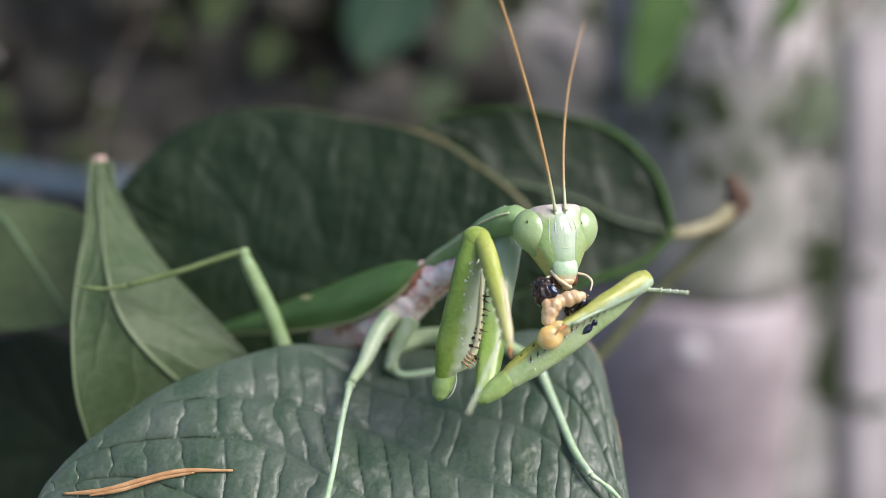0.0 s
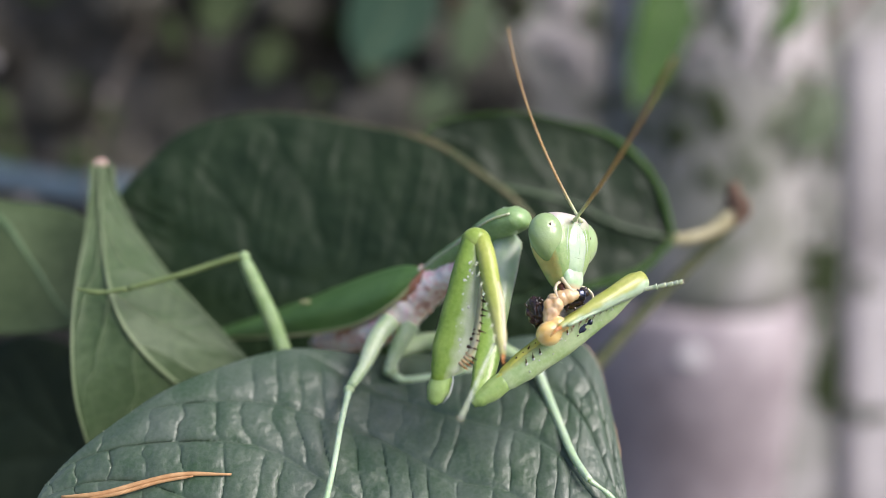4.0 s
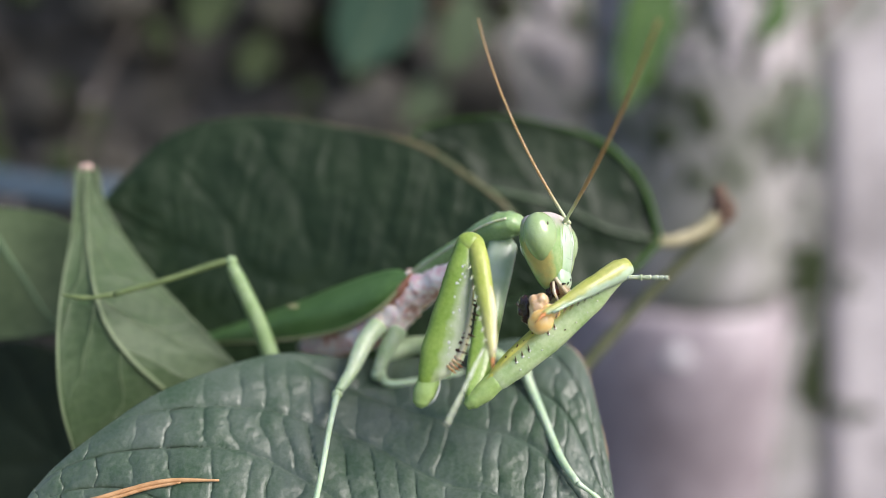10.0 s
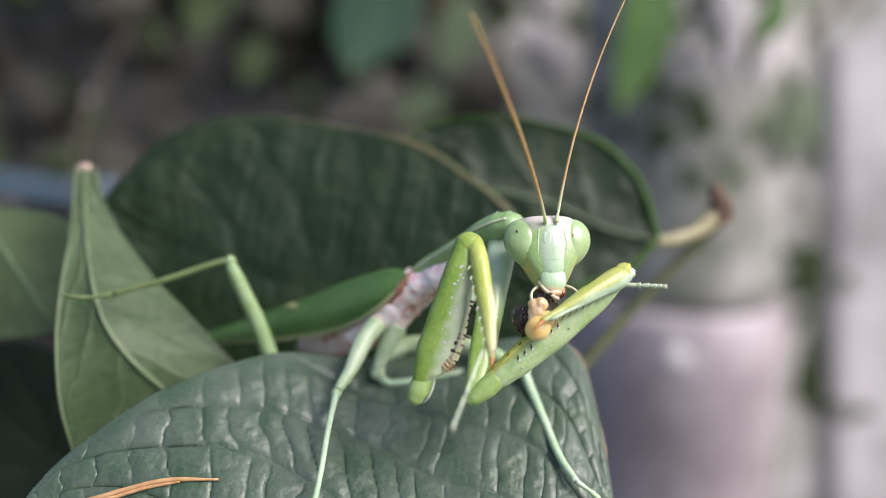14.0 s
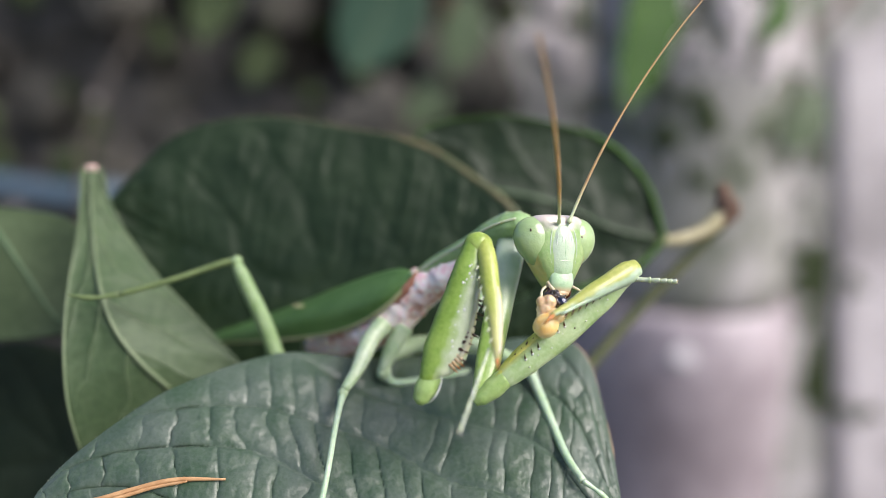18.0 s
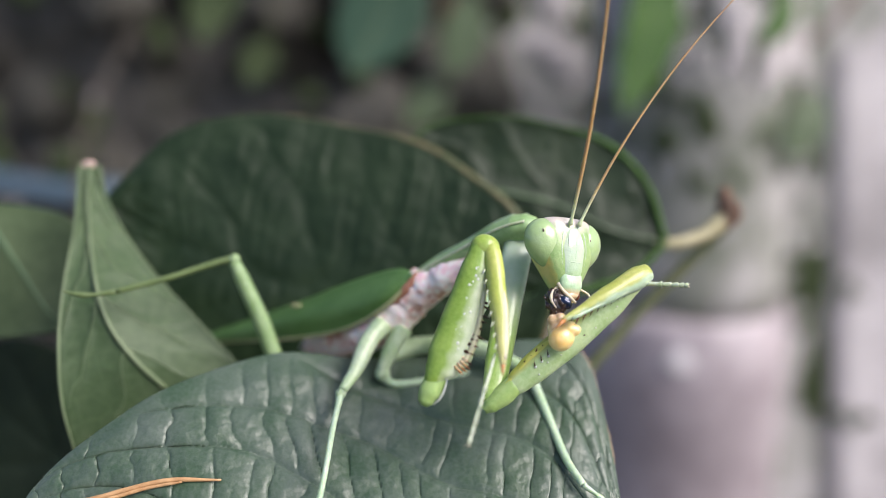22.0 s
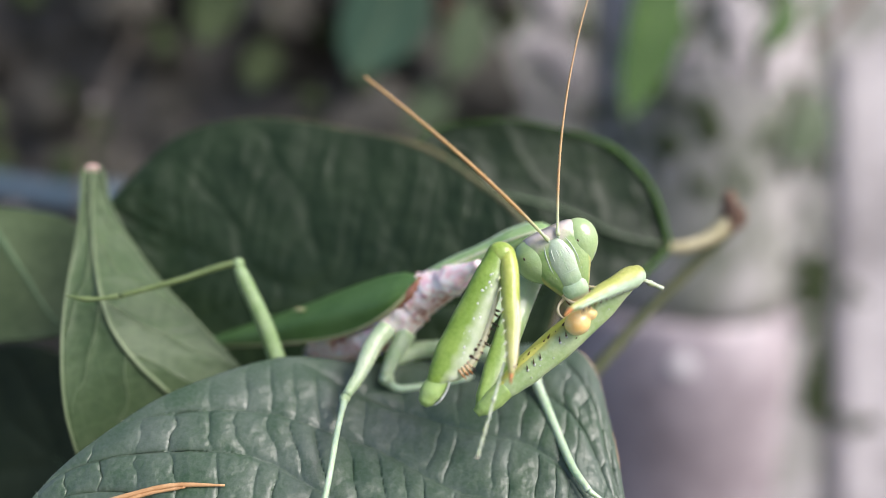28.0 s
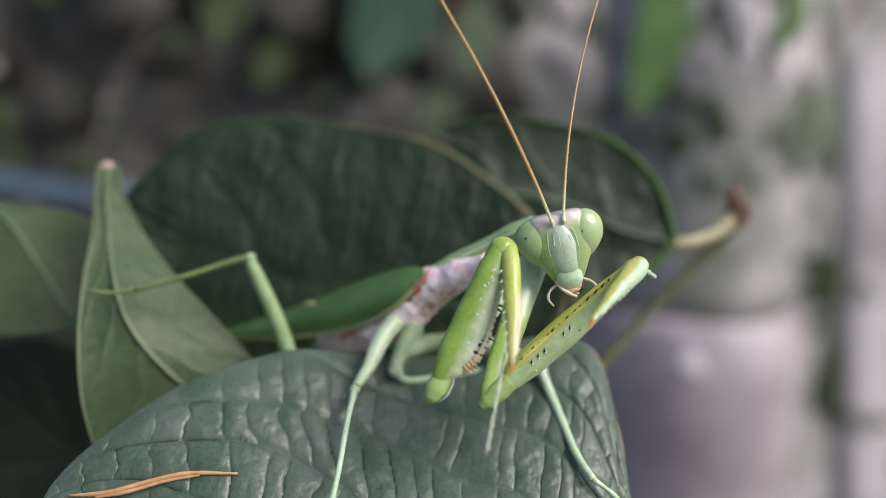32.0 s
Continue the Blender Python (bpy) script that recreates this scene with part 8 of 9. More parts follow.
    tarsus_b_rows = [
        (0, pose(0.02106, -0.01401, 0.00174, 91.5, -75.4, 71.5)),
        (0.5, pose(0.02084, -0.01408, 0.00230, 98.3, -74.5, 63.2)),
        (1, pose(0.02067, -0.01395, 0.00280, 89.1, -75.6, 73.9)),
        (1.5, pose(0.02089, -0.01387, 0.00274, 109.2, -72.9, 52.2)),
        (2, pose(0.02111, -0.01381, 0.00268, 82.0, -76.1, 81.2)),
        (2.5, pose(0.02091, -0.01389, 0.00239, 116.5, -71.9, 47.4)),
        (3, pose(0.02070, -0.01408, 0.00215, 80.5, -76.3, 83.6)),
        (3.5, pose(0.02069, -0.01397, 0.00214, 30.0, -71.3, 134.9)),
        (5.5, pose(0.02051, -0.01410, 0.00229, 29.4, -72.2, 131.9)),
        (6, pose(0.02050, -0.01400, 0.00229, 91.3, -75.8, 69.6)),
        (6.5, pose(0.02061, -0.01402, 0.00247, 43.9, -74.6, 119.4)),
        (7, pose(0.02074, -0.01400, 0.00262, 91.4, -76.0, 70.7)),
        (7.5, pose(0.02030, -0.01406, 0.00291, 111.6, -73.1, 50.8)),
        (8, pose(0.01986, -0.01415, 0.00321, 84.8, -76.3, 76.9)),
        (8.5, pose(0.02022, -0.01409, 0.00295, 72.5, -76.6, 89.8)),
        (9, pose(0.02056, -0.01412, 0.00269, 84.1, -76.4, 77.5)),
        (9.5, pose(0.02044, -0.01413, 0.00327, 122.2, -69.2, 38.0)),
        (10, pose(0.02037, -0.01401, 0.00381, 74.2, -76.6, 88.5)),
        (10.5, pose(0.02078, -0.01414, 0.00356, 81.6, -76.5, 80.4)),
        (11, pose(0.02117, -0.01434, 0.00332, 80.7, -76.5, 80.9)),
        (11.5, pose(0.02100, -0.01421, 0.00339, 102.5, -74.3, 56.0)),
        (12, pose(0.02082, -0.01414, 0.00349, 84.6, -76.4, 76.4)),
        (12.5, pose(0.02074, -0.01425, 0.00339, 102.7, -74.9, 59.2)),
        (13, pose(0.02066, -0.01435, 0.00331, 85.0, -76.4, 76.5)),
        (13.5, pose(0.02048, -0.01440, 0.00318, 83.6, -76.4, 77.0)),
        (14, pose(0.02033, -0.01435, 0.00303, 80.3, -76.5, 80.2)),
        (14.5, pose(0.02055, -0.01440, 0.00297, 61.7, -76.5, 98.6)),
        (16.5, pose(0.02147, -0.01431, 0.00265, 51.0, -75.7, 112.0)),
        (17, pose(0.02166, -0.01445, 0.00262, 84.9, -76.4, 76.5)),
        (17.5, pose(0.02121, -0.01413, 0.00299, 77.7, -76.6, 82.9)),
        (18, pose(0.02067, -0.01413, 0.00345, 85.9, -76.4, 75.3)),
        (18.5, pose(0.02097, -0.01400, 0.00348, 54.7, -76.1, 107.4)),
        (19, pose(0.02123, -0.01402, 0.00354, 78.5, -76.7, 83.8)),
        (19.5, pose(0.02183, -0.01372, 0.00322, 73.4, -76.8, 89.3)),
        (20, pose(0.02249, -0.01317, 0.00282, 88.5, -76.2, 74.1)),
        (20.5, pose(0.02219, -0.01306, 0.00290, 68.9, -76.6, 92.6)),
        (21, pose(0.02186, -0.01309, 0.00303, 76.6, -76.6, 86.1)),
        (21.5, pose(0.02177, -0.01327, 0.00303, 65.8, -76.6, 96.9)),
        (22, pose(0.02170, -0.01342, 0.00302, 79.4, -76.8, 82.6)),
        (22.5, pose(0.02175, -0.01328, 0.00295, 78.8, -76.8, 83.1)),
        (23, pose(0.02175, -0.01324, 0.00290, 82.5, -76.7, 78.8)),
        (23.5, pose(0.02183, -0.01332, 0.00293, 90.7, -76.3, 70.8)),
        (24, pose(0.02191, -0.01333, 0.00293, 90.9, -76.4, 70.2)),
        (24.5, pose(0.02186, -0.01335, 0.00284, 86.8, -76.8, 74.1)),
        (25, pose(0.02178, -0.01344, 0.00278, 82.0, -77.0, 78.9)),
        (25.5, pose(0.02154, -0.01342, 0.00286, 90.2, -76.6, 71.7)),
        (27.5, pose(0.02077, -0.01309, 0.00310, 85.9, -76.5, 69.4)),
        (28, pose(0.02127, -0.01233, 0.00360, -170.1, -66.2, 30.3)),
        (28.5, pose(0.02166, -0.01229, 0.00331, -154.2, -62.3, 24.9)),
        (29, pose(0.02159, -0.01236, 0.00356, -159.9, -63.4, 26.2)),
        (29.5, pose(0.02160, -0.01294, 0.00340, -150.3, -55.5, 18.5)),
        (30, pose(0.02148, -0.01306, 0.00392, -150.4, -58.0, 20.6)),
        (30.5, pose(0.02142, -0.01326, 0.00391, -150.3, -58.2, 21.1)),
        (31, pose(0.02112, -0.01329, 0.00408, -151.8, -59.5, 22.7)),
        (31.5, pose(0.02118, -0.01317, 0.00414, -153.3, -62.3, 25.8)),
        (32, pose(0.02069, -0.01357, 0.00424, -152.1, -62.8, 26.3)),
    ]
    prey_ball_rows = [
        (0, pose(0.01193, -0.01681, -0.00210, 26.1, -52.2, 161.3)),
        (0.5, pose(0.01182, -0.01689, -0.00173, 25.5, -51.1, 161.9)),
        (1, pose(0.01175, -0.01682, -0.00142, 24.9, -50.2, 162.6)),
        (1.5, pose(0.01212, -0.01672, -0.00144, 24.7, -50.2, 162.8)),
        (2, pose(0.01249, -0.01666, -0.00145, 24.7, -50.2, 162.8)),
        (2.5, pose(0.01209, -0.01667, -0.00148, 24.8, -51.0, 162.7)),
        (3, pose(0.01170, -0.01681, -0.00149, 25.3, -51.7, 162.1)),
        (3.5, pose(0.01180, -0.01666, -0.00140, 25.1, -51.8, 162.2)),
        (5.5, pose(0.01204, -0.01665, -0.00083, 25.1, -52.1, 161.9)),
        (6, pose(0.01213, -0.01651, -0.00074, 25.1, -52.1, 161.8)),
        (6.5, pose(0.01225, -0.01660, -0.00087, 24.9, -51.7, 161.9)),
        (7, pose(0.01236, -0.01663, -0.00104, 24.6, -51.3, 162.2)),
        (7.5, pose(0.01201, -0.01664, -0.00056, 24.3, -50.6, 162.5)),
        (8, pose(0.01165, -0.01668, -0.00009, 24.1, -50.0, 162.8)),
        (8.5, pose(0.01195, -0.01662, -0.00035, 24.2, -50.2, 162.6)),
        (9, pose(0.01223, -0.01664, -0.00060, 24.2, -50.5, 162.5)),
        (9.5, pose(0.01222, -0.01666, -0.00015, 23.5, -48.9, 163.2)),
        (10, pose(0.01226, -0.01657, 0.00024, 22.9, -47.4, 164.0)),
        (10.5, pose(0.01247, -0.01669, -0.00000, 23.3, -48.4, 163.4)),
        (11, pose(0.01267, -0.01688, -0.00025, 23.7, -49.5, 162.8)),
        (11.5, pose(0.01250, -0.01675, -0.00018, 23.7, -49.5, 162.8)),
        (12, pose(0.01233, -0.01669, -0.00008, 23.7, -49.5, 162.9)),
        (12.5, pose(0.01232, -0.01678, -0.00018, 23.4, -49.2, 163.1)),
        (13, pose(0.01233, -0.01688, -0.00025, 23.4, -48.9, 163.1)),
        (13.5, pose(0.01220, -0.01692, -0.00035, 23.5, -49.0, 163.1)),
        (14, pose(0.01210, -0.01687, -0.00046, 23.7, -49.1, 163.0)),
        (14.5, pose(0.01226, -0.01693, -0.00057, 23.8, -49.5, 162.8)),
        (16.5, pose(0.01289, -0.01689, -0.00107, 24.3, -51.0, 162.2)),
        (17, pose(0.01303, -0.01706, -0.00115, 24.5, -51.4, 162.0)),
        (17.5, pose(0.01266, -0.01675, -0.00078, 23.9, -50.0, 162.8)),
        (18, pose(0.01221, -0.01674, -0.00029, 23.3, -48.7, 163.7)),
        (18.5, pose(0.01260, -0.01665, -0.00034, 23.2, -48.7, 163.8)),
        (19, pose(0.01297, -0.01670, -0.00035, 23.2, -48.7, 163.8)),
        (19.5, pose(0.01311, -0.01643, -0.00090, 23.6, -49.8, 163.1)),
        (20, pose(0.01331, -0.01592, -0.00155, 24.2, -50.9, 162.2)),
        (20.5, pose(0.01346, -0.01586, -0.00161, 23.9, -49.9, 162.7)),
        (21, pose(0.01361, -0.01593, -0.00158, 23.5, -48.9, 163.3)),
        (21.5, pose(0.01361, -0.01607, -0.00157, 23.2, -48.4, 163.6)),
        (22, pose(0.01363, -0.01620, -0.00157, 22.6, -47.9, 164.1)),
        (22.5, pose(0.01363, -0.01606, -0.00159, 23.0, -48.5, 163.7)),
        (23, pose(0.01358, -0.01598, -0.00159, 23.0, -49.1, 163.4)),
        (23.5, pose(0.01357, -0.01608, -0.00160, 23.0, -49.1, 163.5)),
        (24, pose(0.01357, -0.01607, -0.00165, 22.8, -49.2, 163.6)),
        (24.5, pose(0.01357, -0.01607, -0.00176, 22.7, -49.1, 163.6)),
        (25, pose(0.01355, -0.01616, -0.00182, 22.6, -49.2, 163.6)),
        (25.5, pose(0.01359, -0.01611, -0.00158, 22.6, -48.9, 163.6)),
        (27.5, pose(0.01393, -0.01566, -0.00060, 22.2, -48.1, 164.5)),
        (28, pose(0.01471, -0.01547, 0.00018, 22.1, -47.5, 164.8)),
        (28.5, pose(0.01500, -0.01132, 0.00114, 22.4, -48.4, 164.4)),
        (29, pose(0.01468, -0.01124, 0.00200, 22.0, -47.6, 164.8)),
        (29.5, pose(0.01461, -0.01255, 0.00232, 22.4, -48.5, 164.4)),
        (30, pose(0.01462, -0.01231, 0.00253, 21.9, -47.4, 165.0)),
        (30.5, pose(0.01423, -0.01239, 0.00276, 22.2, -47.6, 164.8)),
        (31, pose(0.01447, -0.01204, 0.00321, 22.0, -46.9, 165.4)),
        (31.5, pose(0.01332, -0.01053, 0.00704, 22.1, -47.0, 165.3)),
        (32, pose(0.01294, -0.01098, 0.00731, 21.8, -46.6, 165.8)),
    ]
    prey_lump_a_rows = [
        (0, pose(0.01207, -0.01567, -0.00000, 26.1, -52.2, 161.3)),
        (0.5, pose(0.01191, -0.01577, 0.00032, 25.5, -51.1, 161.9)),
        (1, pose(0.01179, -0.01570, 0.00058, 24.9, -50.2, 162.6)),
        (1.5, pose(0.01211, -0.01561, 0.00057, 24.7, -50.2, 162.8)),
        (2, pose(0.01243, -0.01555, 0.00056, 24.7, -50.2, 162.8)),
        (2.5, pose(0.01224, -0.01558, 0.00050, 24.8, -51.0, 162.7)),
        (3, pose(0.01204, -0.01572, 0.00046, 25.3, -51.7, 162.1)),
        (3.5, pose(0.01214, -0.01560, 0.00046, 25.1, -51.8, 162.2)),
        (5.5, pose(0.01239, -0.01568, 0.00066, 25.1, -52.1, 161.9)),
        (6, pose(0.01248, -0.01557, 0.00066, 25.1, -52.1, 161.8)),
        (6.5, pose(0.01259, -0.01563, 0.00062, 24.9, -51.7, 161.9)),
        (7, pose(0.01271, -0.01563, 0.00056, 24.6, -51.3, 162.2)),
        (7.5, pose(0.01231, -0.01569, 0.00086, 24.3, -50.6, 162.5)),
        (8, pose(0.01189, -0.01577, 0.00116, 24.1, -50.0, 162.8)),
        (8.5, pose(0.01209, -0.01566, 0.00107, 24.2, -50.2, 162.6)),
        (9, pose(0.01227, -0.01564, 0.00100, 24.2, -50.5, 162.5)),
        (9.5, pose(0.01215, -0.01572, 0.00120, 23.5, -48.9, 163.2)),
        (10, pose(0.01208, -0.01569, 0.00133, 22.9, -47.4, 164.0)),
        (10.5, pose(0.01235, -0.01576, 0.00129, 23.3, -48.4, 163.4)),
        (11, pose(0.01261, -0.01590, 0.00125, 23.7, -49.5, 162.8)),
        (11.5, pose(0.01238, -0.01579, 0.00124, 23.7, -49.5, 162.8)),
        (12, pose(0.01216, -0.01575, 0.00126, 23.7, -49.5, 162.9)),
        (12.5, pose(0.01217, -0.01583, 0.00122, 23.4, -49.2, 163.1)),
        (13, pose(0.01221, -0.01592, 0.00120, 23.4, -48.9, 163.1)),
        (13.5, pose(0.01213, -0.01597, 0.00105, 23.5, -49.0, 163.1)),
        (14, pose(0.01209, -0.01594, 0.00088, 23.7, -49.1, 163.0)),
        (14.5, pose(0.01223, -0.01598, 0.00083, 23.8, -49.5, 162.8)),
        (16.5, pose(0.01284, -0.01588, 0.00057, 24.3, -51.0, 162.2)),
        (17, pose(0.01297, -0.01604, 0.00055, 24.5, -51.4, 162.0)),
        (17.5, pose(0.01265, -0.01578, 0.00072, 23.9, -50.0, 162.8)),
        (18, pose(0.01225, -0.01582, 0.00101, 23.3, -48.7, 163.7)),
        (18.5, pose(0.01262, -0.01575, 0.00085, 23.2, -48.7, 163.8)),
        (19, pose(0.01297, -0.01583, 0.00074, 23.2, -48.7, 163.8)),
        (19.5, pose(0.01308, -0.01551, 0.00036, 23.6, -49.8, 163.1)),
        (20, pose(0.01326, -0.01496, -0.00011, 24.2, -50.9, 162.2)),
        (20.5, pose(0.01341, -0.01494, -0.00034, 23.9, -49.9, 162.7)),
        (21, pose(0.01355, -0.01505, -0.00050, 23.5, -48.9, 163.3)),
        (21.5, pose(0.01342, -0.01523, -0.00062, 23.2, -48.4, 163.6)),
        (22, pose(0.01330, -0.01539, -0.00075, 22.6, -47.9, 164.1)),
        (22.5, pose(0.01325, -0.01520, -0.00059, 23.0, -48.5, 163.7)),
        (23, pose(0.01314, -0.01509, -0.00041, 23.0, -49.1, 163.4)),
        (23.5, pose(0.01318, -0.01517, -0.00037, 23.0, -49.1, 163.5)),
        (24, pose(0.01324, -0.01516, -0.00037, 22.8, -49.2, 163.6)),
        (24.5, pose(0.01311, -0.01516, -0.00048, 22.7, -49.1, 163.6)),
        (25, pose(0.01296, -0.01524, -0.00054, 22.6, -49.2, 163.6)),
        (25.5, pose(0.01310, -0.01522, -0.00040, 22.6, -48.9, 163.6)),
        (27.5, pose(0.01388, -0.01488, 0.00013, 22.2, -48.1, 164.5)),
        (28, pose(0.01339, -0.00983, 0.00574, 22.1, -47.5, 164.8)),
        (28.5, pose(0.01358, -0.00944, 0.00699, 22.4, -48.4, 164.4)),
        (29, pose(0.01346, -0.00947, 0.00738, 22.0, -47.6, 164.8)),
        (29.5, pose(0.01336, -0.01007, 0.00707, 22.4, -48.5, 164.4)),
        (30, pose(0.01342, -0.01028, 0.00727, 21.9, -47.4, 165.0)),
        (30.5, pose(0.01337, -0.01050, 0.00720, 22.2, -47.6, 164.8)),
        (31, pose(0.01342, -0.01058, 0.00734, 22.0, -46.9, 165.4)),
        (31.5, pose(0.01332, -0.01053, 0.00704, 22.1, -47.0, 165.3)),
        (32, pose(0.01294, -0.01098, 0.00731, 21.8, -46.6, 165.8)),
    ]
    prey_lump_b_rows = [
        (0, pose(0.01383, -0.01471, 0.00096, 26.1, -52.2, 161.3)),
        (0.5, pose(0.01353, -0.01482, 0.00126, 25.5, -51.1, 161.9)),
        (1, pose(0.01327, -0.01476, 0.00150, 24.9, -50.2, 162.6)),
        (1.5, pose(0.01344, -0.01468, 0.00143, 24.7, -50.2, 162.8)),
        (2, pose(0.01360, -0.01463, 0.00137, 24.7, -50.2, 162.8)),
        (2.5, pose(0.01354, -0.01467, 0.00127, 24.8, -51.0, 162.7)),
        (3, pose(0.01347, -0.01482, 0.00118, 25.3, -51.7, 162.1)),
        (3.5, pose(0.01324, -0.01466, 0.00139, 25.1, -51.8, 162.2)),
        (5.5, pose(0.01320, -0.01466, 0.00194, 25.1, -52.1, 161.9)),
        (6, pose(0.01294, -0.01032, 0.00690, 25.1, -52.1, 161.8)),
        (6.5, pose(0.01356, -0.01050, 0.00669, 24.9, -51.7, 161.9)),
        (7, pose(0.01333, -0.01051, 0.00671, 24.6, -51.3, 162.2)),
        (7.5, pose(0.01355, -0.01050, 0.00687, 24.3, -50.6, 162.5)),
        (8, pose(0.01330, -0.01061, 0.00713, 24.1, -50.0, 162.8)),
        (8.5, pose(0.01362, -0.01064, 0.00662, 24.2, -50.2, 162.6)),
        (9, pose(0.01350, -0.01059, 0.00698, 24.2, -50.5, 162.5)),
        (9.5, pose(0.01362, -0.01066, 0.00696, 23.5, -48.9, 163.2)),
        (10, pose(0.01365, -0.01087, 0.00660, 22.9, -47.4, 164.0)),
        (10.5, pose(0.01387, -0.01096, 0.00629, 23.3, -48.4, 163.4)),
        (11, pose(0.01371, -0.01096, 0.00673, 23.7, -49.5, 162.8)),
        (11.5, pose(0.01377, -0.01077, 0.00685, 23.7, -49.5, 162.8)),
        (12, pose(0.01387, -0.01086, 0.00642, 23.7, -49.5, 162.9)),
        (12.5, pose(0.01408, -0.01099, 0.00615, 23.4, -49.2, 163.1)),
        (13, pose(0.01372, -0.01097, 0.00650, 23.4, -48.9, 163.1)),
        (13.5, pose(0.01362, -0.01088, 0.00671, 23.5, -49.0, 163.1)),
        (14, pose(0.01360, -0.01088, 0.00635, 23.7, -49.1, 163.0)),
        (14.5, pose(0.01391, -0.01094, 0.00650, 23.8, -49.5, 162.8)),
        (16.5, pose(0.01418, -0.01114, 0.00532, 24.3, -51.0, 162.2)),
        (17, pose(0.01419, -0.01111, 0.00605, 24.5, -51.4, 162.0)),
        (17.5, pose(0.01406, -0.01075, 0.00637, 23.9, -50.0, 162.8)),
        (18, pose(0.01365, -0.01082, 0.00644, 23.3, -48.7, 163.7)),
        (18.5, pose(0.01424, -0.01092, 0.00604, 23.2, -48.7, 163.8)),
        (19, pose(0.01391, -0.01103, 0.00582, 23.2, -48.7, 163.8)),
        (19.5, pose(0.01426, -0.01072, 0.00539, 23.6, -49.8, 163.1)),
        (20, pose(0.01440, -0.01006, 0.00536, 24.2, -50.9, 162.2)),
        (20.5, pose(0.01501, -0.00975, 0.00605, 23.9, -49.9, 162.7)),
        (21, pose(0.01467, -0.00969, 0.00644, 23.5, -48.9, 163.3)),
        (21.5, pose(0.01460, -0.00985, 0.00634, 23.2, -48.4, 163.6)),
        (22, pose(0.01435, -0.01010, 0.00605, 22.6, -47.9, 164.1)),
        (22.5, pose(0.01439, -0.00990, 0.00620, 23.0, -48.5, 163.7)),
        (23, pose(0.01430, -0.00986, 0.00613, 23.0, -49.1, 163.4)),
        (23.5, pose(0.01451, -0.00990, 0.00629, 23.0, -49.1, 163.5)),
        (24, pose(0.01444, -0.00995, 0.00617, 22.8, -49.2, 163.6)),
        (24.5, pose(0.01438, -0.00990, 0.00632, 22.7, -49.1, 163.6)),
        (25, pose(0.01429, -0.01002, 0.00616, 22.6, -49.2, 163.6)),
        (25.5, pose(0.01444, -0.00998, 0.00642, 22.6, -48.9, 163.6)),
        (27.5, pose(0.01323, -0.00989, 0.00550, 22.2, -48.1, 164.5)),
        (28, pose(0.01339, -0.00983, 0.00574, 22.1, -47.5, 164.8)),
        (28.5, pose(0.01358, -0.00944, 0.00699, 22.4, -48.4, 164.4)),
        (29, pose(0.01346, -0.00947, 0.00738, 22.0, -47.6, 164.8)),
        (29.5, pose(0.01336, -0.01007, 0.00707, 22.4, -48.5, 164.4)),
        (30, pose(0.01342, -0.01028, 0.00727, 21.9, -47.4, 165.0)),
        (30.5, pose(0.01337, -0.01050, 0.00720, 22.2, -47.6, 164.8)),
        (31, pose(0.01342, -0.01058, 0.00734, 22.0, -46.9, 165.4)),
        (31.5, pose(0.01332, -0.01053, 0.00704, 22.1, -47.0, 165.3)),
        (32, pose(0.01294, -0.01098, 0.00731, 21.8, -46.6, 165.8)),
    ]
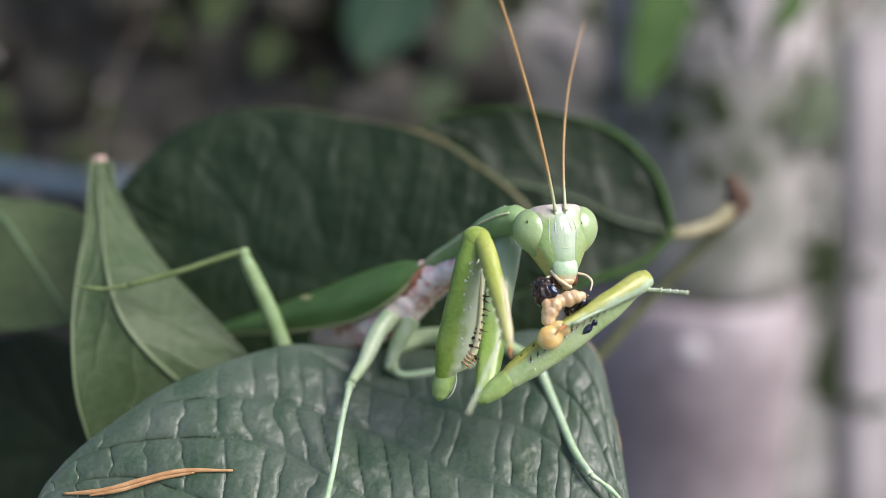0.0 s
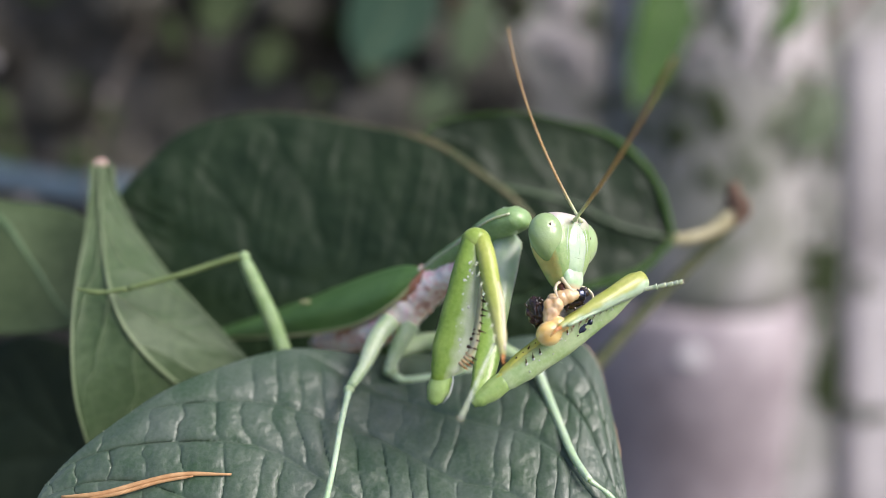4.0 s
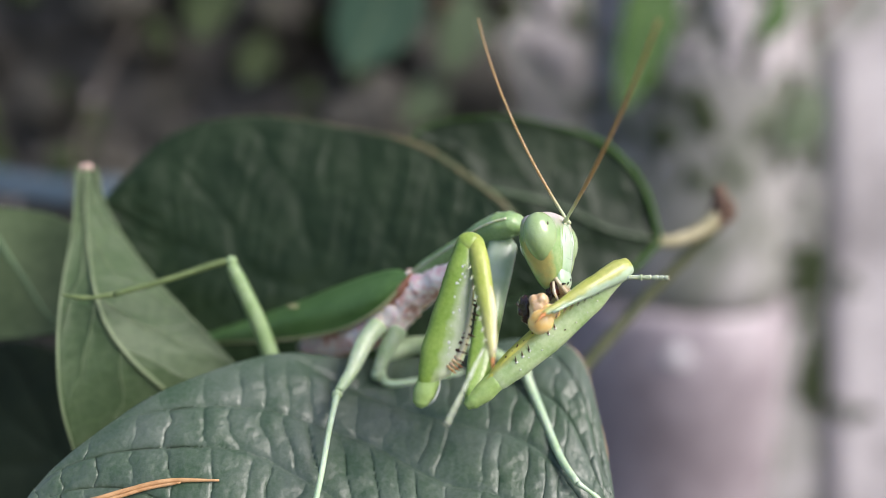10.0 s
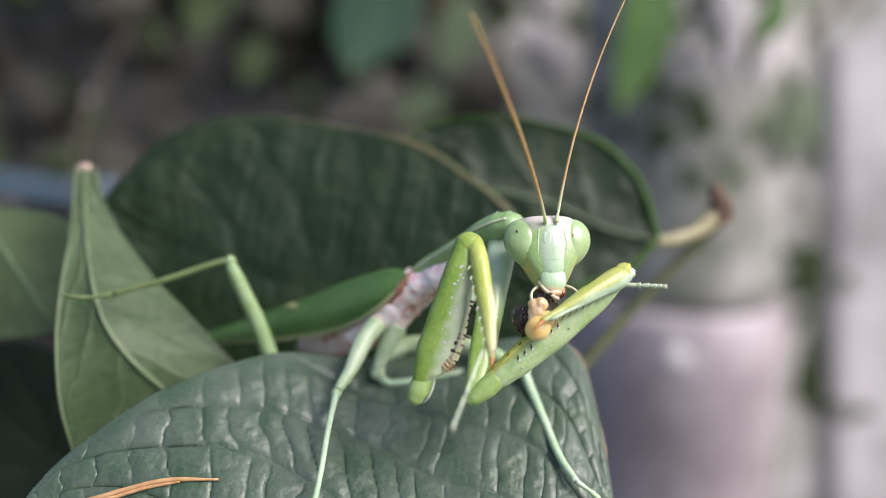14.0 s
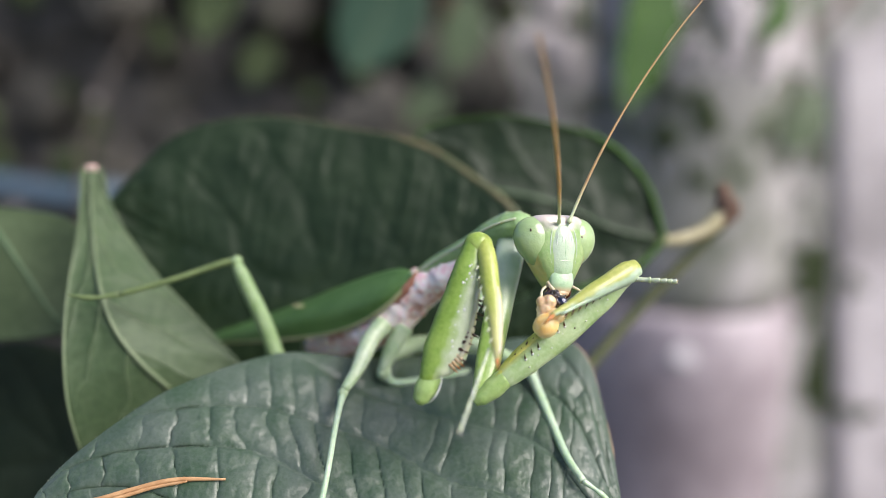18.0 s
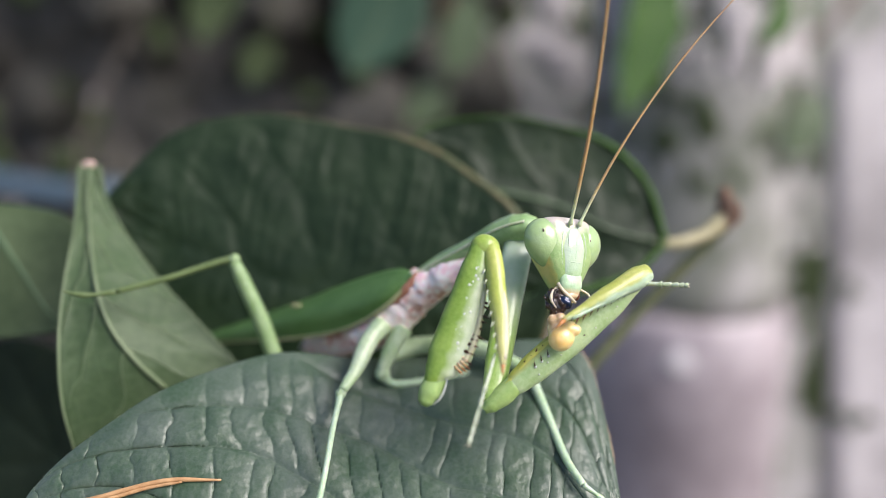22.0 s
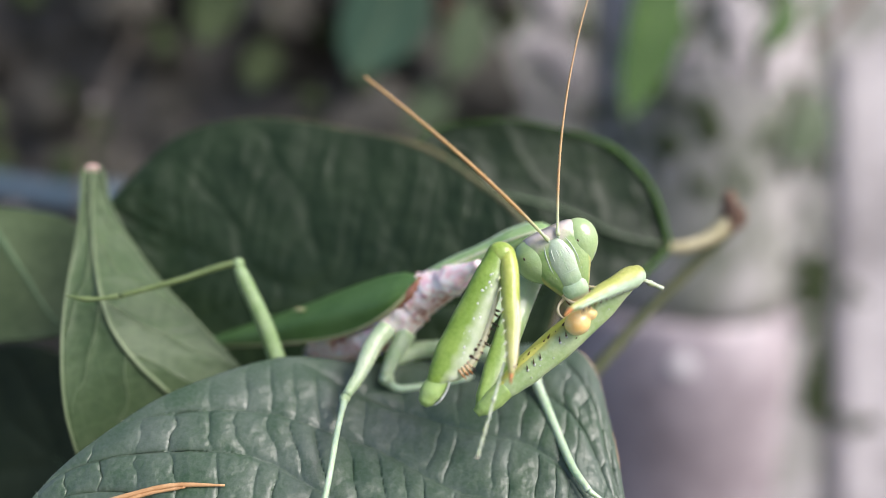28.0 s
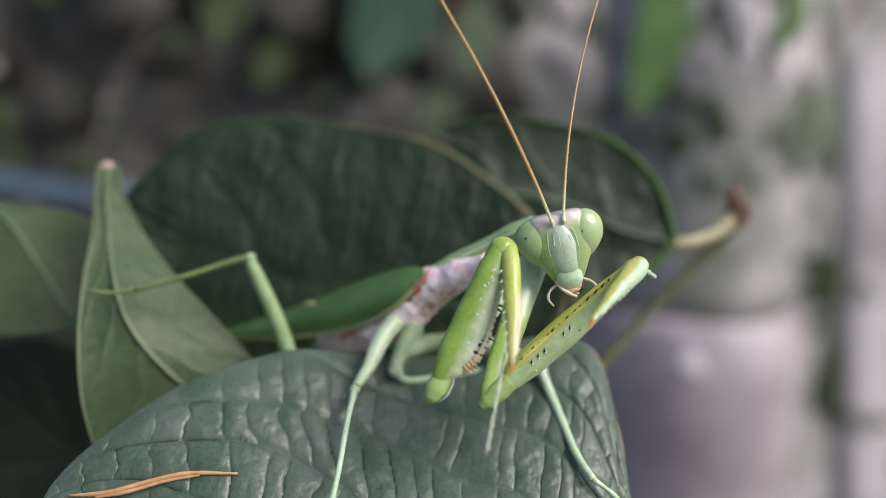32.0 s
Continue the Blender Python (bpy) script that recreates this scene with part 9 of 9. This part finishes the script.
    prey_dark_a_rows = [
        (0, pose(0.01160, -0.01408, 0.00144, 26.1, -52.2, 161.3)),
        (0.5, pose(0.01173, -0.01422, 0.00156, 25.5, -51.1, 161.9)),
        (1, pose(0.01190, -0.01421, 0.00161, 24.9, -50.2, 162.6)),
        (1.5, pose(0.01164, -0.01415, 0.00150, 24.7, -50.2, 162.8)),
        (2, pose(0.01138, -0.01411, 0.00138, 24.7, -50.2, 162.8)),
        (2.5, pose(0.01107, -0.01427, 0.00081, 24.8, -51.0, 162.7)),
        (3, pose(0.01076, -0.01453, 0.00024, 25.3, -51.7, 162.1)),
        (3.5, pose(0.01090, -0.01444, 0.00014, 25.1, -51.8, 162.2)),
        (5.5, pose(0.01133, -0.01461, -0.00005, 25.1, -52.1, 161.9)),
        (6, pose(0.01147, -0.01451, -0.00014, 25.1, -52.1, 161.8)),
        (6.5, pose(0.01153, -0.01456, -0.00010, 24.9, -51.7, 161.9)),
        (7, pose(0.01160, -0.01454, -0.00008, 24.6, -51.3, 162.2)),
        (7.5, pose(0.01122, -0.01456, 0.00035, 24.3, -50.6, 162.5)),
        (8, pose(0.01082, -0.01461, 0.00079, 24.1, -50.0, 162.8)),
        (8.5, pose(0.01105, -0.01458, 0.00038, 24.2, -50.2, 162.6)),
        (9, pose(0.01126, -0.01463, 0.00000, 24.2, -50.5, 162.5)),
        (9.5, pose(0.01133, -0.01467, 0.00038, 23.5, -48.9, 163.2)),
        (10, pose(0.01144, -0.01460, 0.00070, 22.9, -47.4, 164.0)),
        (10.5, pose(0.01158, -0.01469, 0.00053, 23.3, -48.4, 163.4)),
        (11, pose(0.01171, -0.01486, 0.00036, 23.7, -49.5, 162.8)),
        (11.5, pose(0.01148, -0.01473, 0.00043, 23.7, -49.5, 162.8)),
        (12, pose(0.01125, -0.01467, 0.00053, 23.7, -49.5, 162.9)),
        (12.5, pose(0.01116, -0.01476, 0.00044, 23.4, -49.2, 163.1)),
        (13, pose(0.01109, -0.01486, 0.00036, 23.4, -48.9, 163.1)),
        (13.5, pose(0.01104, -0.01495, 0.00003, 23.5, -49.0, 163.1)),
        (14, pose(0.01102, -0.01497, -0.00033, 23.7, -49.1, 163.0)),
        (14.5, pose(0.01124, -0.01495, -0.00012, 23.8, -49.5, 162.8)),
        (16.5, pose(0.01218, -0.01462, 0.00066, 24.3, -51.0, 162.2)),
        (17, pose(0.01317, -0.01462, 0.00138, 24.5, -51.4, 162.0)),
        (17.5, pose(0.01325, -0.01445, 0.00116, 23.9, -50.0, 162.8)),
        (18, pose(0.01324, -0.01459, 0.00106, 23.3, -48.7, 163.7)),
        (18.5, pose(0.01300, -0.01442, 0.00127, 23.2, -48.7, 163.8)),
        (19, pose(0.01273, -0.01441, 0.00152, 23.2, -48.7, 163.8)),
        (19.5, pose(0.01292, -0.01411, 0.00108, 23.6, -49.8, 163.1)),
        (20, pose(0.01319, -0.01357, 0.00055, 24.2, -50.9, 162.2)),
        (20.5, pose(0.01337, -0.01342, 0.00086, 23.9, -49.9, 162.7)),
        (21, pose(0.01380, -0.01339, 0.00130, 23.5, -48.9, 163.3)),
        (21.5, pose(0.01383, -0.01358, 0.00115, 23.2, -48.4, 163.6)),
        (22, pose(0.01349, -0.01374, 0.00106, 22.6, -47.9, 164.1)),
        (22.5, pose(0.01329, -0.01340, 0.00185, 23.0, -48.5, 163.7)),
        (23, pose(0.01343, -0.01346, 0.00130, 23.0, -49.1, 163.4)),
        (23.5, pose(0.01353, -0.01351, 0.00149, 23.0, -49.1, 163.5)),
        (24, pose(0.01364, -0.01347, 0.00166, 22.8, -49.2, 163.6)),
        (24.5, pose(0.01383, -0.01339, 0.00194, 22.7, -49.1, 163.6)),
        (25, pose(0.01399, -0.01339, 0.00228, 22.6, -49.2, 163.6)),
        (25.5, pose(0.01444, -0.00998, 0.00642, 22.6, -48.9, 163.6)),
        (27.5, pose(0.01323, -0.00989, 0.00550, 22.2, -48.1, 164.5)),
        (28, pose(0.01339, -0.00983, 0.00574, 22.1, -47.5, 164.8)),
        (28.5, pose(0.01358, -0.00944, 0.00699, 22.4, -48.4, 164.4)),
        (29, pose(0.01346, -0.00947, 0.00738, 22.0, -47.6, 164.8)),
        (29.5, pose(0.01336, -0.01007, 0.00707, 22.4, -48.5, 164.4)),
        (30, pose(0.01342, -0.01028, 0.00727, 21.9, -47.4, 165.0)),
        (30.5, pose(0.01337, -0.01050, 0.00720, 22.2, -47.6, 164.8)),
        (31, pose(0.01342, -0.01058, 0.00734, 22.0, -46.9, 165.4)),
        (31.5, pose(0.01332, -0.01053, 0.00704, 22.1, -47.0, 165.3)),
        (32, pose(0.01294, -0.01098, 0.00731, 21.8, -46.6, 165.8)),
    ]
    prey_dark_b_rows = [
        (0, pose(0.01491, -0.01392, 0.00003, 26.1, -52.2, 161.3)),
        (0.5, pose(0.01477, -0.01391, 0.00078, 25.5, -51.1, 161.9)),
        (1, pose(0.01468, -0.01374, 0.00146, 24.9, -50.2, 162.6)),
        (1.5, pose(0.01476, -0.01367, 0.00140, 24.7, -50.2, 162.8)),
        (2, pose(0.01485, -0.01362, 0.00134, 24.7, -50.2, 162.8)),
        (2.5, pose(0.01479, -0.01365, 0.00124, 24.8, -51.0, 162.7)),
        (3, pose(0.01471, -0.01380, 0.00114, 25.3, -51.7, 162.1)),
        (3.5, pose(0.01473, -0.01369, 0.00115, 25.1, -51.8, 162.2)),
        (5.5, pose(0.01466, -0.01377, 0.00138, 25.1, -52.1, 161.9)),
        (6, pose(0.01467, -0.01366, 0.00140, 25.1, -52.1, 161.8)),
        (6.5, pose(0.01471, -0.01369, 0.00149, 24.9, -51.7, 161.9)),
        (7, pose(0.01475, -0.01367, 0.00157, 24.6, -51.3, 162.2)),
        (7.5, pose(0.01458, -0.01371, 0.00192, 24.3, -50.6, 162.5)),
        (8, pose(0.01440, -0.01379, 0.00227, 24.1, -50.0, 162.8)),
        (8.5, pose(0.01450, -0.01374, 0.00195, 24.2, -50.2, 162.6)),
        (9, pose(0.01457, -0.01378, 0.00164, 24.2, -50.5, 162.5)),
        (9.5, pose(0.01440, -0.01377, 0.00223, 23.5, -48.9, 163.2)),
        (10, pose(0.01427, -0.01364, 0.00276, 22.9, -47.4, 164.0)),
        (10.5, pose(0.01433, -0.01377, 0.00246, 23.3, -48.4, 163.4)),
        (11, pose(0.01437, -0.01397, 0.00216, 23.7, -49.5, 162.8)),
        (11.5, pose(0.01428, -0.01386, 0.00218, 23.7, -49.5, 162.8)),
        (12, pose(0.01418, -0.01381, 0.00222, 23.7, -49.5, 162.9)),
        (12.5, pose(0.01421, -0.01389, 0.00219, 23.4, -49.2, 163.1)),
        (13, pose(0.01424, -0.01398, 0.00216, 23.4, -48.9, 163.1)),
        (13.5, pose(0.01368, -0.01403, 0.00198, 23.5, -49.0, 163.1)),
        (14, pose(0.01314, -0.01400, 0.00178, 23.7, -49.1, 163.0)),
        (14.5, pose(0.01336, -0.01404, 0.00172, 23.8, -49.5, 162.8)),
        (16.5, pose(0.01418, -0.01114, 0.00532, 24.3, -51.0, 162.2)),
        (17, pose(0.01419, -0.01111, 0.00605, 24.5, -51.4, 162.0)),
        (17.5, pose(0.01406, -0.01075, 0.00637, 23.9, -50.0, 162.8)),
        (18, pose(0.01365, -0.01082, 0.00644, 23.3, -48.7, 163.7)),
        (18.5, pose(0.01424, -0.01092, 0.00604, 23.2, -48.7, 163.8)),
        (19, pose(0.01391, -0.01103, 0.00582, 23.2, -48.7, 163.8)),
        (19.5, pose(0.01426, -0.01072, 0.00539, 23.6, -49.8, 163.1)),
        (20, pose(0.01440, -0.01006, 0.00536, 24.2, -50.9, 162.2)),
        (20.5, pose(0.01501, -0.00975, 0.00605, 23.9, -49.9, 162.7)),
        (21, pose(0.01467, -0.00969, 0.00644, 23.5, -48.9, 163.3)),
        (21.5, pose(0.01460, -0.00985, 0.00634, 23.2, -48.4, 163.6)),
        (22, pose(0.01435, -0.01010, 0.00605, 22.6, -47.9, 164.1)),
        (22.5, pose(0.01439, -0.00990, 0.00620, 23.0, -48.5, 163.7)),
        (23, pose(0.01430, -0.00986, 0.00613, 23.0, -49.1, 163.4)),
        (23.5, pose(0.01451, -0.00990, 0.00629, 23.0, -49.1, 163.5)),
        (24, pose(0.01444, -0.00995, 0.00617, 22.8, -49.2, 163.6)),
        (24.5, pose(0.01438, -0.00990, 0.00632, 22.7, -49.1, 163.6)),
        (25, pose(0.01429, -0.01002, 0.00616, 22.6, -49.2, 163.6)),
        (25.5, pose(0.01444, -0.00998, 0.00642, 22.6, -48.9, 163.6)),
        (27.5, pose(0.01323, -0.00989, 0.00550, 22.2, -48.1, 164.5)),
        (28, pose(0.01339, -0.00983, 0.00574, 22.1, -47.5, 164.8)),
        (28.5, pose(0.01358, -0.00944, 0.00699, 22.4, -48.4, 164.4)),
        (29, pose(0.01346, -0.00947, 0.00738, 22.0, -47.6, 164.8)),
        (29.5, pose(0.01336, -0.01007, 0.00707, 22.4, -48.5, 164.4)),
        (30, pose(0.01342, -0.01028, 0.00727, 21.9, -47.4, 165.0)),
        (30.5, pose(0.01337, -0.01050, 0.00720, 22.2, -47.6, 164.8)),
        (31, pose(0.01342, -0.01058, 0.00734, 22.0, -46.9, 165.4)),
        (31.5, pose(0.01332, -0.01053, 0.00704, 22.1, -47.0, 165.3)),
        (32, pose(0.01294, -0.01098, 0.00731, 21.8, -46.6, 165.8)),
    ]
    prey_wing_rows = [
        (0, pose(0.01550, -0.01529, -0.00177, 26.1, -52.2, 161.3)),
        (0.5, pose(0.01533, -0.01536, -0.00129, 25.5, -51.1, 161.9)),
        (1, pose(0.01521, -0.01525, -0.00087, 24.9, -50.2, 162.6)),
        (1.5, pose(0.01540, -0.01515, -0.00086, 24.7, -50.2, 162.8)),
        (2, pose(0.01559, -0.01508, -0.00084, 24.7, -50.2, 162.8)),
        (2.5, pose(0.01535, -0.01516, -0.00115, 24.8, -51.0, 162.7)),
        (3, pose(0.01510, -0.01536, -0.00144, 25.3, -51.7, 162.1)),
        (3.5, pose(0.01513, -0.01521, -0.00133, 25.1, -51.8, 162.2)),
        (5.5, pose(0.01509, -0.01519, -0.00068, 25.1, -52.1, 161.9)),
        (6, pose(0.01294, -0.01032, 0.00690, 25.1, -52.1, 161.8)),
        (6.5, pose(0.01356, -0.01050, 0.00669, 24.9, -51.7, 161.9)),
        (7, pose(0.01333, -0.01051, 0.00671, 24.6, -51.3, 162.2)),
        (7.5, pose(0.01355, -0.01050, 0.00687, 24.3, -50.6, 162.5)),
        (8, pose(0.01330, -0.01061, 0.00713, 24.1, -50.0, 162.8)),
        (8.5, pose(0.01362, -0.01064, 0.00662, 24.2, -50.2, 162.6)),
        (9, pose(0.01350, -0.01059, 0.00698, 24.2, -50.5, 162.5)),
        (9.5, pose(0.01362, -0.01066, 0.00696, 23.5, -48.9, 163.2)),
        (10, pose(0.01365, -0.01087, 0.00660, 22.9, -47.4, 164.0)),
        (10.5, pose(0.01387, -0.01096, 0.00629, 23.3, -48.4, 163.4)),
        (11, pose(0.01371, -0.01096, 0.00673, 23.7, -49.5, 162.8)),
        (11.5, pose(0.01377, -0.01077, 0.00685, 23.7, -49.5, 162.8)),
        (12, pose(0.01387, -0.01086, 0.00642, 23.7, -49.5, 162.9)),
        (12.5, pose(0.01408, -0.01099, 0.00615, 23.4, -49.2, 163.1)),
        (13, pose(0.01372, -0.01097, 0.00650, 23.4, -48.9, 163.1)),
        (13.5, pose(0.01362, -0.01088, 0.00671, 23.5, -49.0, 163.1)),
        (14, pose(0.01360, -0.01088, 0.00635, 23.7, -49.1, 163.0)),
        (14.5, pose(0.01391, -0.01094, 0.00650, 23.8, -49.5, 162.8)),
        (16.5, pose(0.01418, -0.01114, 0.00532, 24.3, -51.0, 162.2)),
        (17, pose(0.01419, -0.01111, 0.00605, 24.5, -51.4, 162.0)),
        (17.5, pose(0.01406, -0.01075, 0.00637, 23.9, -50.0, 162.8)),
        (18, pose(0.01365, -0.01082, 0.00644, 23.3, -48.7, 163.7)),
        (18.5, pose(0.01424, -0.01092, 0.00604, 23.2, -48.7, 163.8)),
        (19, pose(0.01391, -0.01103, 0.00582, 23.2, -48.7, 163.8)),
        (19.5, pose(0.01426, -0.01072, 0.00539, 23.6, -49.8, 163.1)),
        (20, pose(0.01440, -0.01006, 0.00536, 24.2, -50.9, 162.2)),
        (20.5, pose(0.01501, -0.00975, 0.00605, 23.9, -49.9, 162.7)),
        (21, pose(0.01467, -0.00969, 0.00644, 23.5, -48.9, 163.3)),
        (21.5, pose(0.01460, -0.00985, 0.00634, 23.2, -48.4, 163.6)),
        (22, pose(0.01435, -0.01010, 0.00605, 22.6, -47.9, 164.1)),
        (22.5, pose(0.01439, -0.00990, 0.00620, 23.0, -48.5, 163.7)),
        (23, pose(0.01430, -0.00986, 0.00613, 23.0, -49.1, 163.4)),
        (23.5, pose(0.01451, -0.00990, 0.00629, 23.0, -49.1, 163.5)),
        (24, pose(0.01444, -0.00995, 0.00617, 22.8, -49.2, 163.6)),
        (24.5, pose(0.01438, -0.00990, 0.00632, 22.7, -49.1, 163.6)),
        (25, pose(0.01429, -0.01002, 0.00616, 22.6, -49.2, 163.6)),
        (25.5, pose(0.01444, -0.00998, 0.00642, 22.6, -48.9, 163.6)),
        (27.5, pose(0.01323, -0.00989, 0.00550, 22.2, -48.1, 164.5)),
        (28, pose(0.01339, -0.00983, 0.00574, 22.1, -47.5, 164.8)),
        (28.5, pose(0.01358, -0.00944, 0.00699, 22.4, -48.4, 164.4)),
        (29, pose(0.01346, -0.00947, 0.00738, 22.0, -47.6, 164.8)),
        (29.5, pose(0.01336, -0.01007, 0.00707, 22.4, -48.5, 164.4)),
        (30, pose(0.01342, -0.01028, 0.00727, 21.9, -47.4, 165.0)),
        (30.5, pose(0.01337, -0.01050, 0.00720, 22.2, -47.6, 164.8)),
        (31, pose(0.01342, -0.01058, 0.00734, 22.0, -46.9, 165.4)),
        (31.5, pose(0.01332, -0.01053, 0.00704, 22.1, -47.0, 165.3)),
        (32, pose(0.01294, -0.01098, 0.00731, 21.8, -46.6, 165.8)),
    ]
    for ob, rows in ((pronotum, pronotum_rows), (head, head_rows), (antenna_a, antenna_a_rows), (antenna_b, antenna_b_rows), (femur_a, femur_a_rows), (tibia_a, tibia_a_rows),
                     (tarsus_a, tarsus_a_rows), (coxa_a, coxa_a_rows), (femur_b, femur_b_rows), (coxa_b, coxa_b_rows), (tibia_b, tibia_b_rows), (tarsus_b, tarsus_b_rows),
                     (prey_ball, prey_ball_rows), (prey_lump_a, prey_lump_a_rows), (prey_lump_b, prey_lump_b_rows), (prey_dark_a, prey_dark_a_rows),
                     (prey_dark_b, prey_dark_b_rows), (prey_wing, prey_wing_rows)):
        walk(ob, rows)
    # the mouth works all the while: slow opening and closing of palps and mandibles
    for k, ob in enumerate((palp_a, palp_b, *jaws)):
        base, s = ob.location.copy(), (-1, 1)[k % 2]
        size = 16 if k < 2 else 9
        walk(ob, [(t * 0.5, Matrix.Translation(base) @ pose(0, 0, 0, 8 * math.sin(t * 1.9 + k), 0, s * size * (0.5 + 0.5 * math.sin(t * 2.4 + 0.9 * k)))) for t in range(65)])


motions()
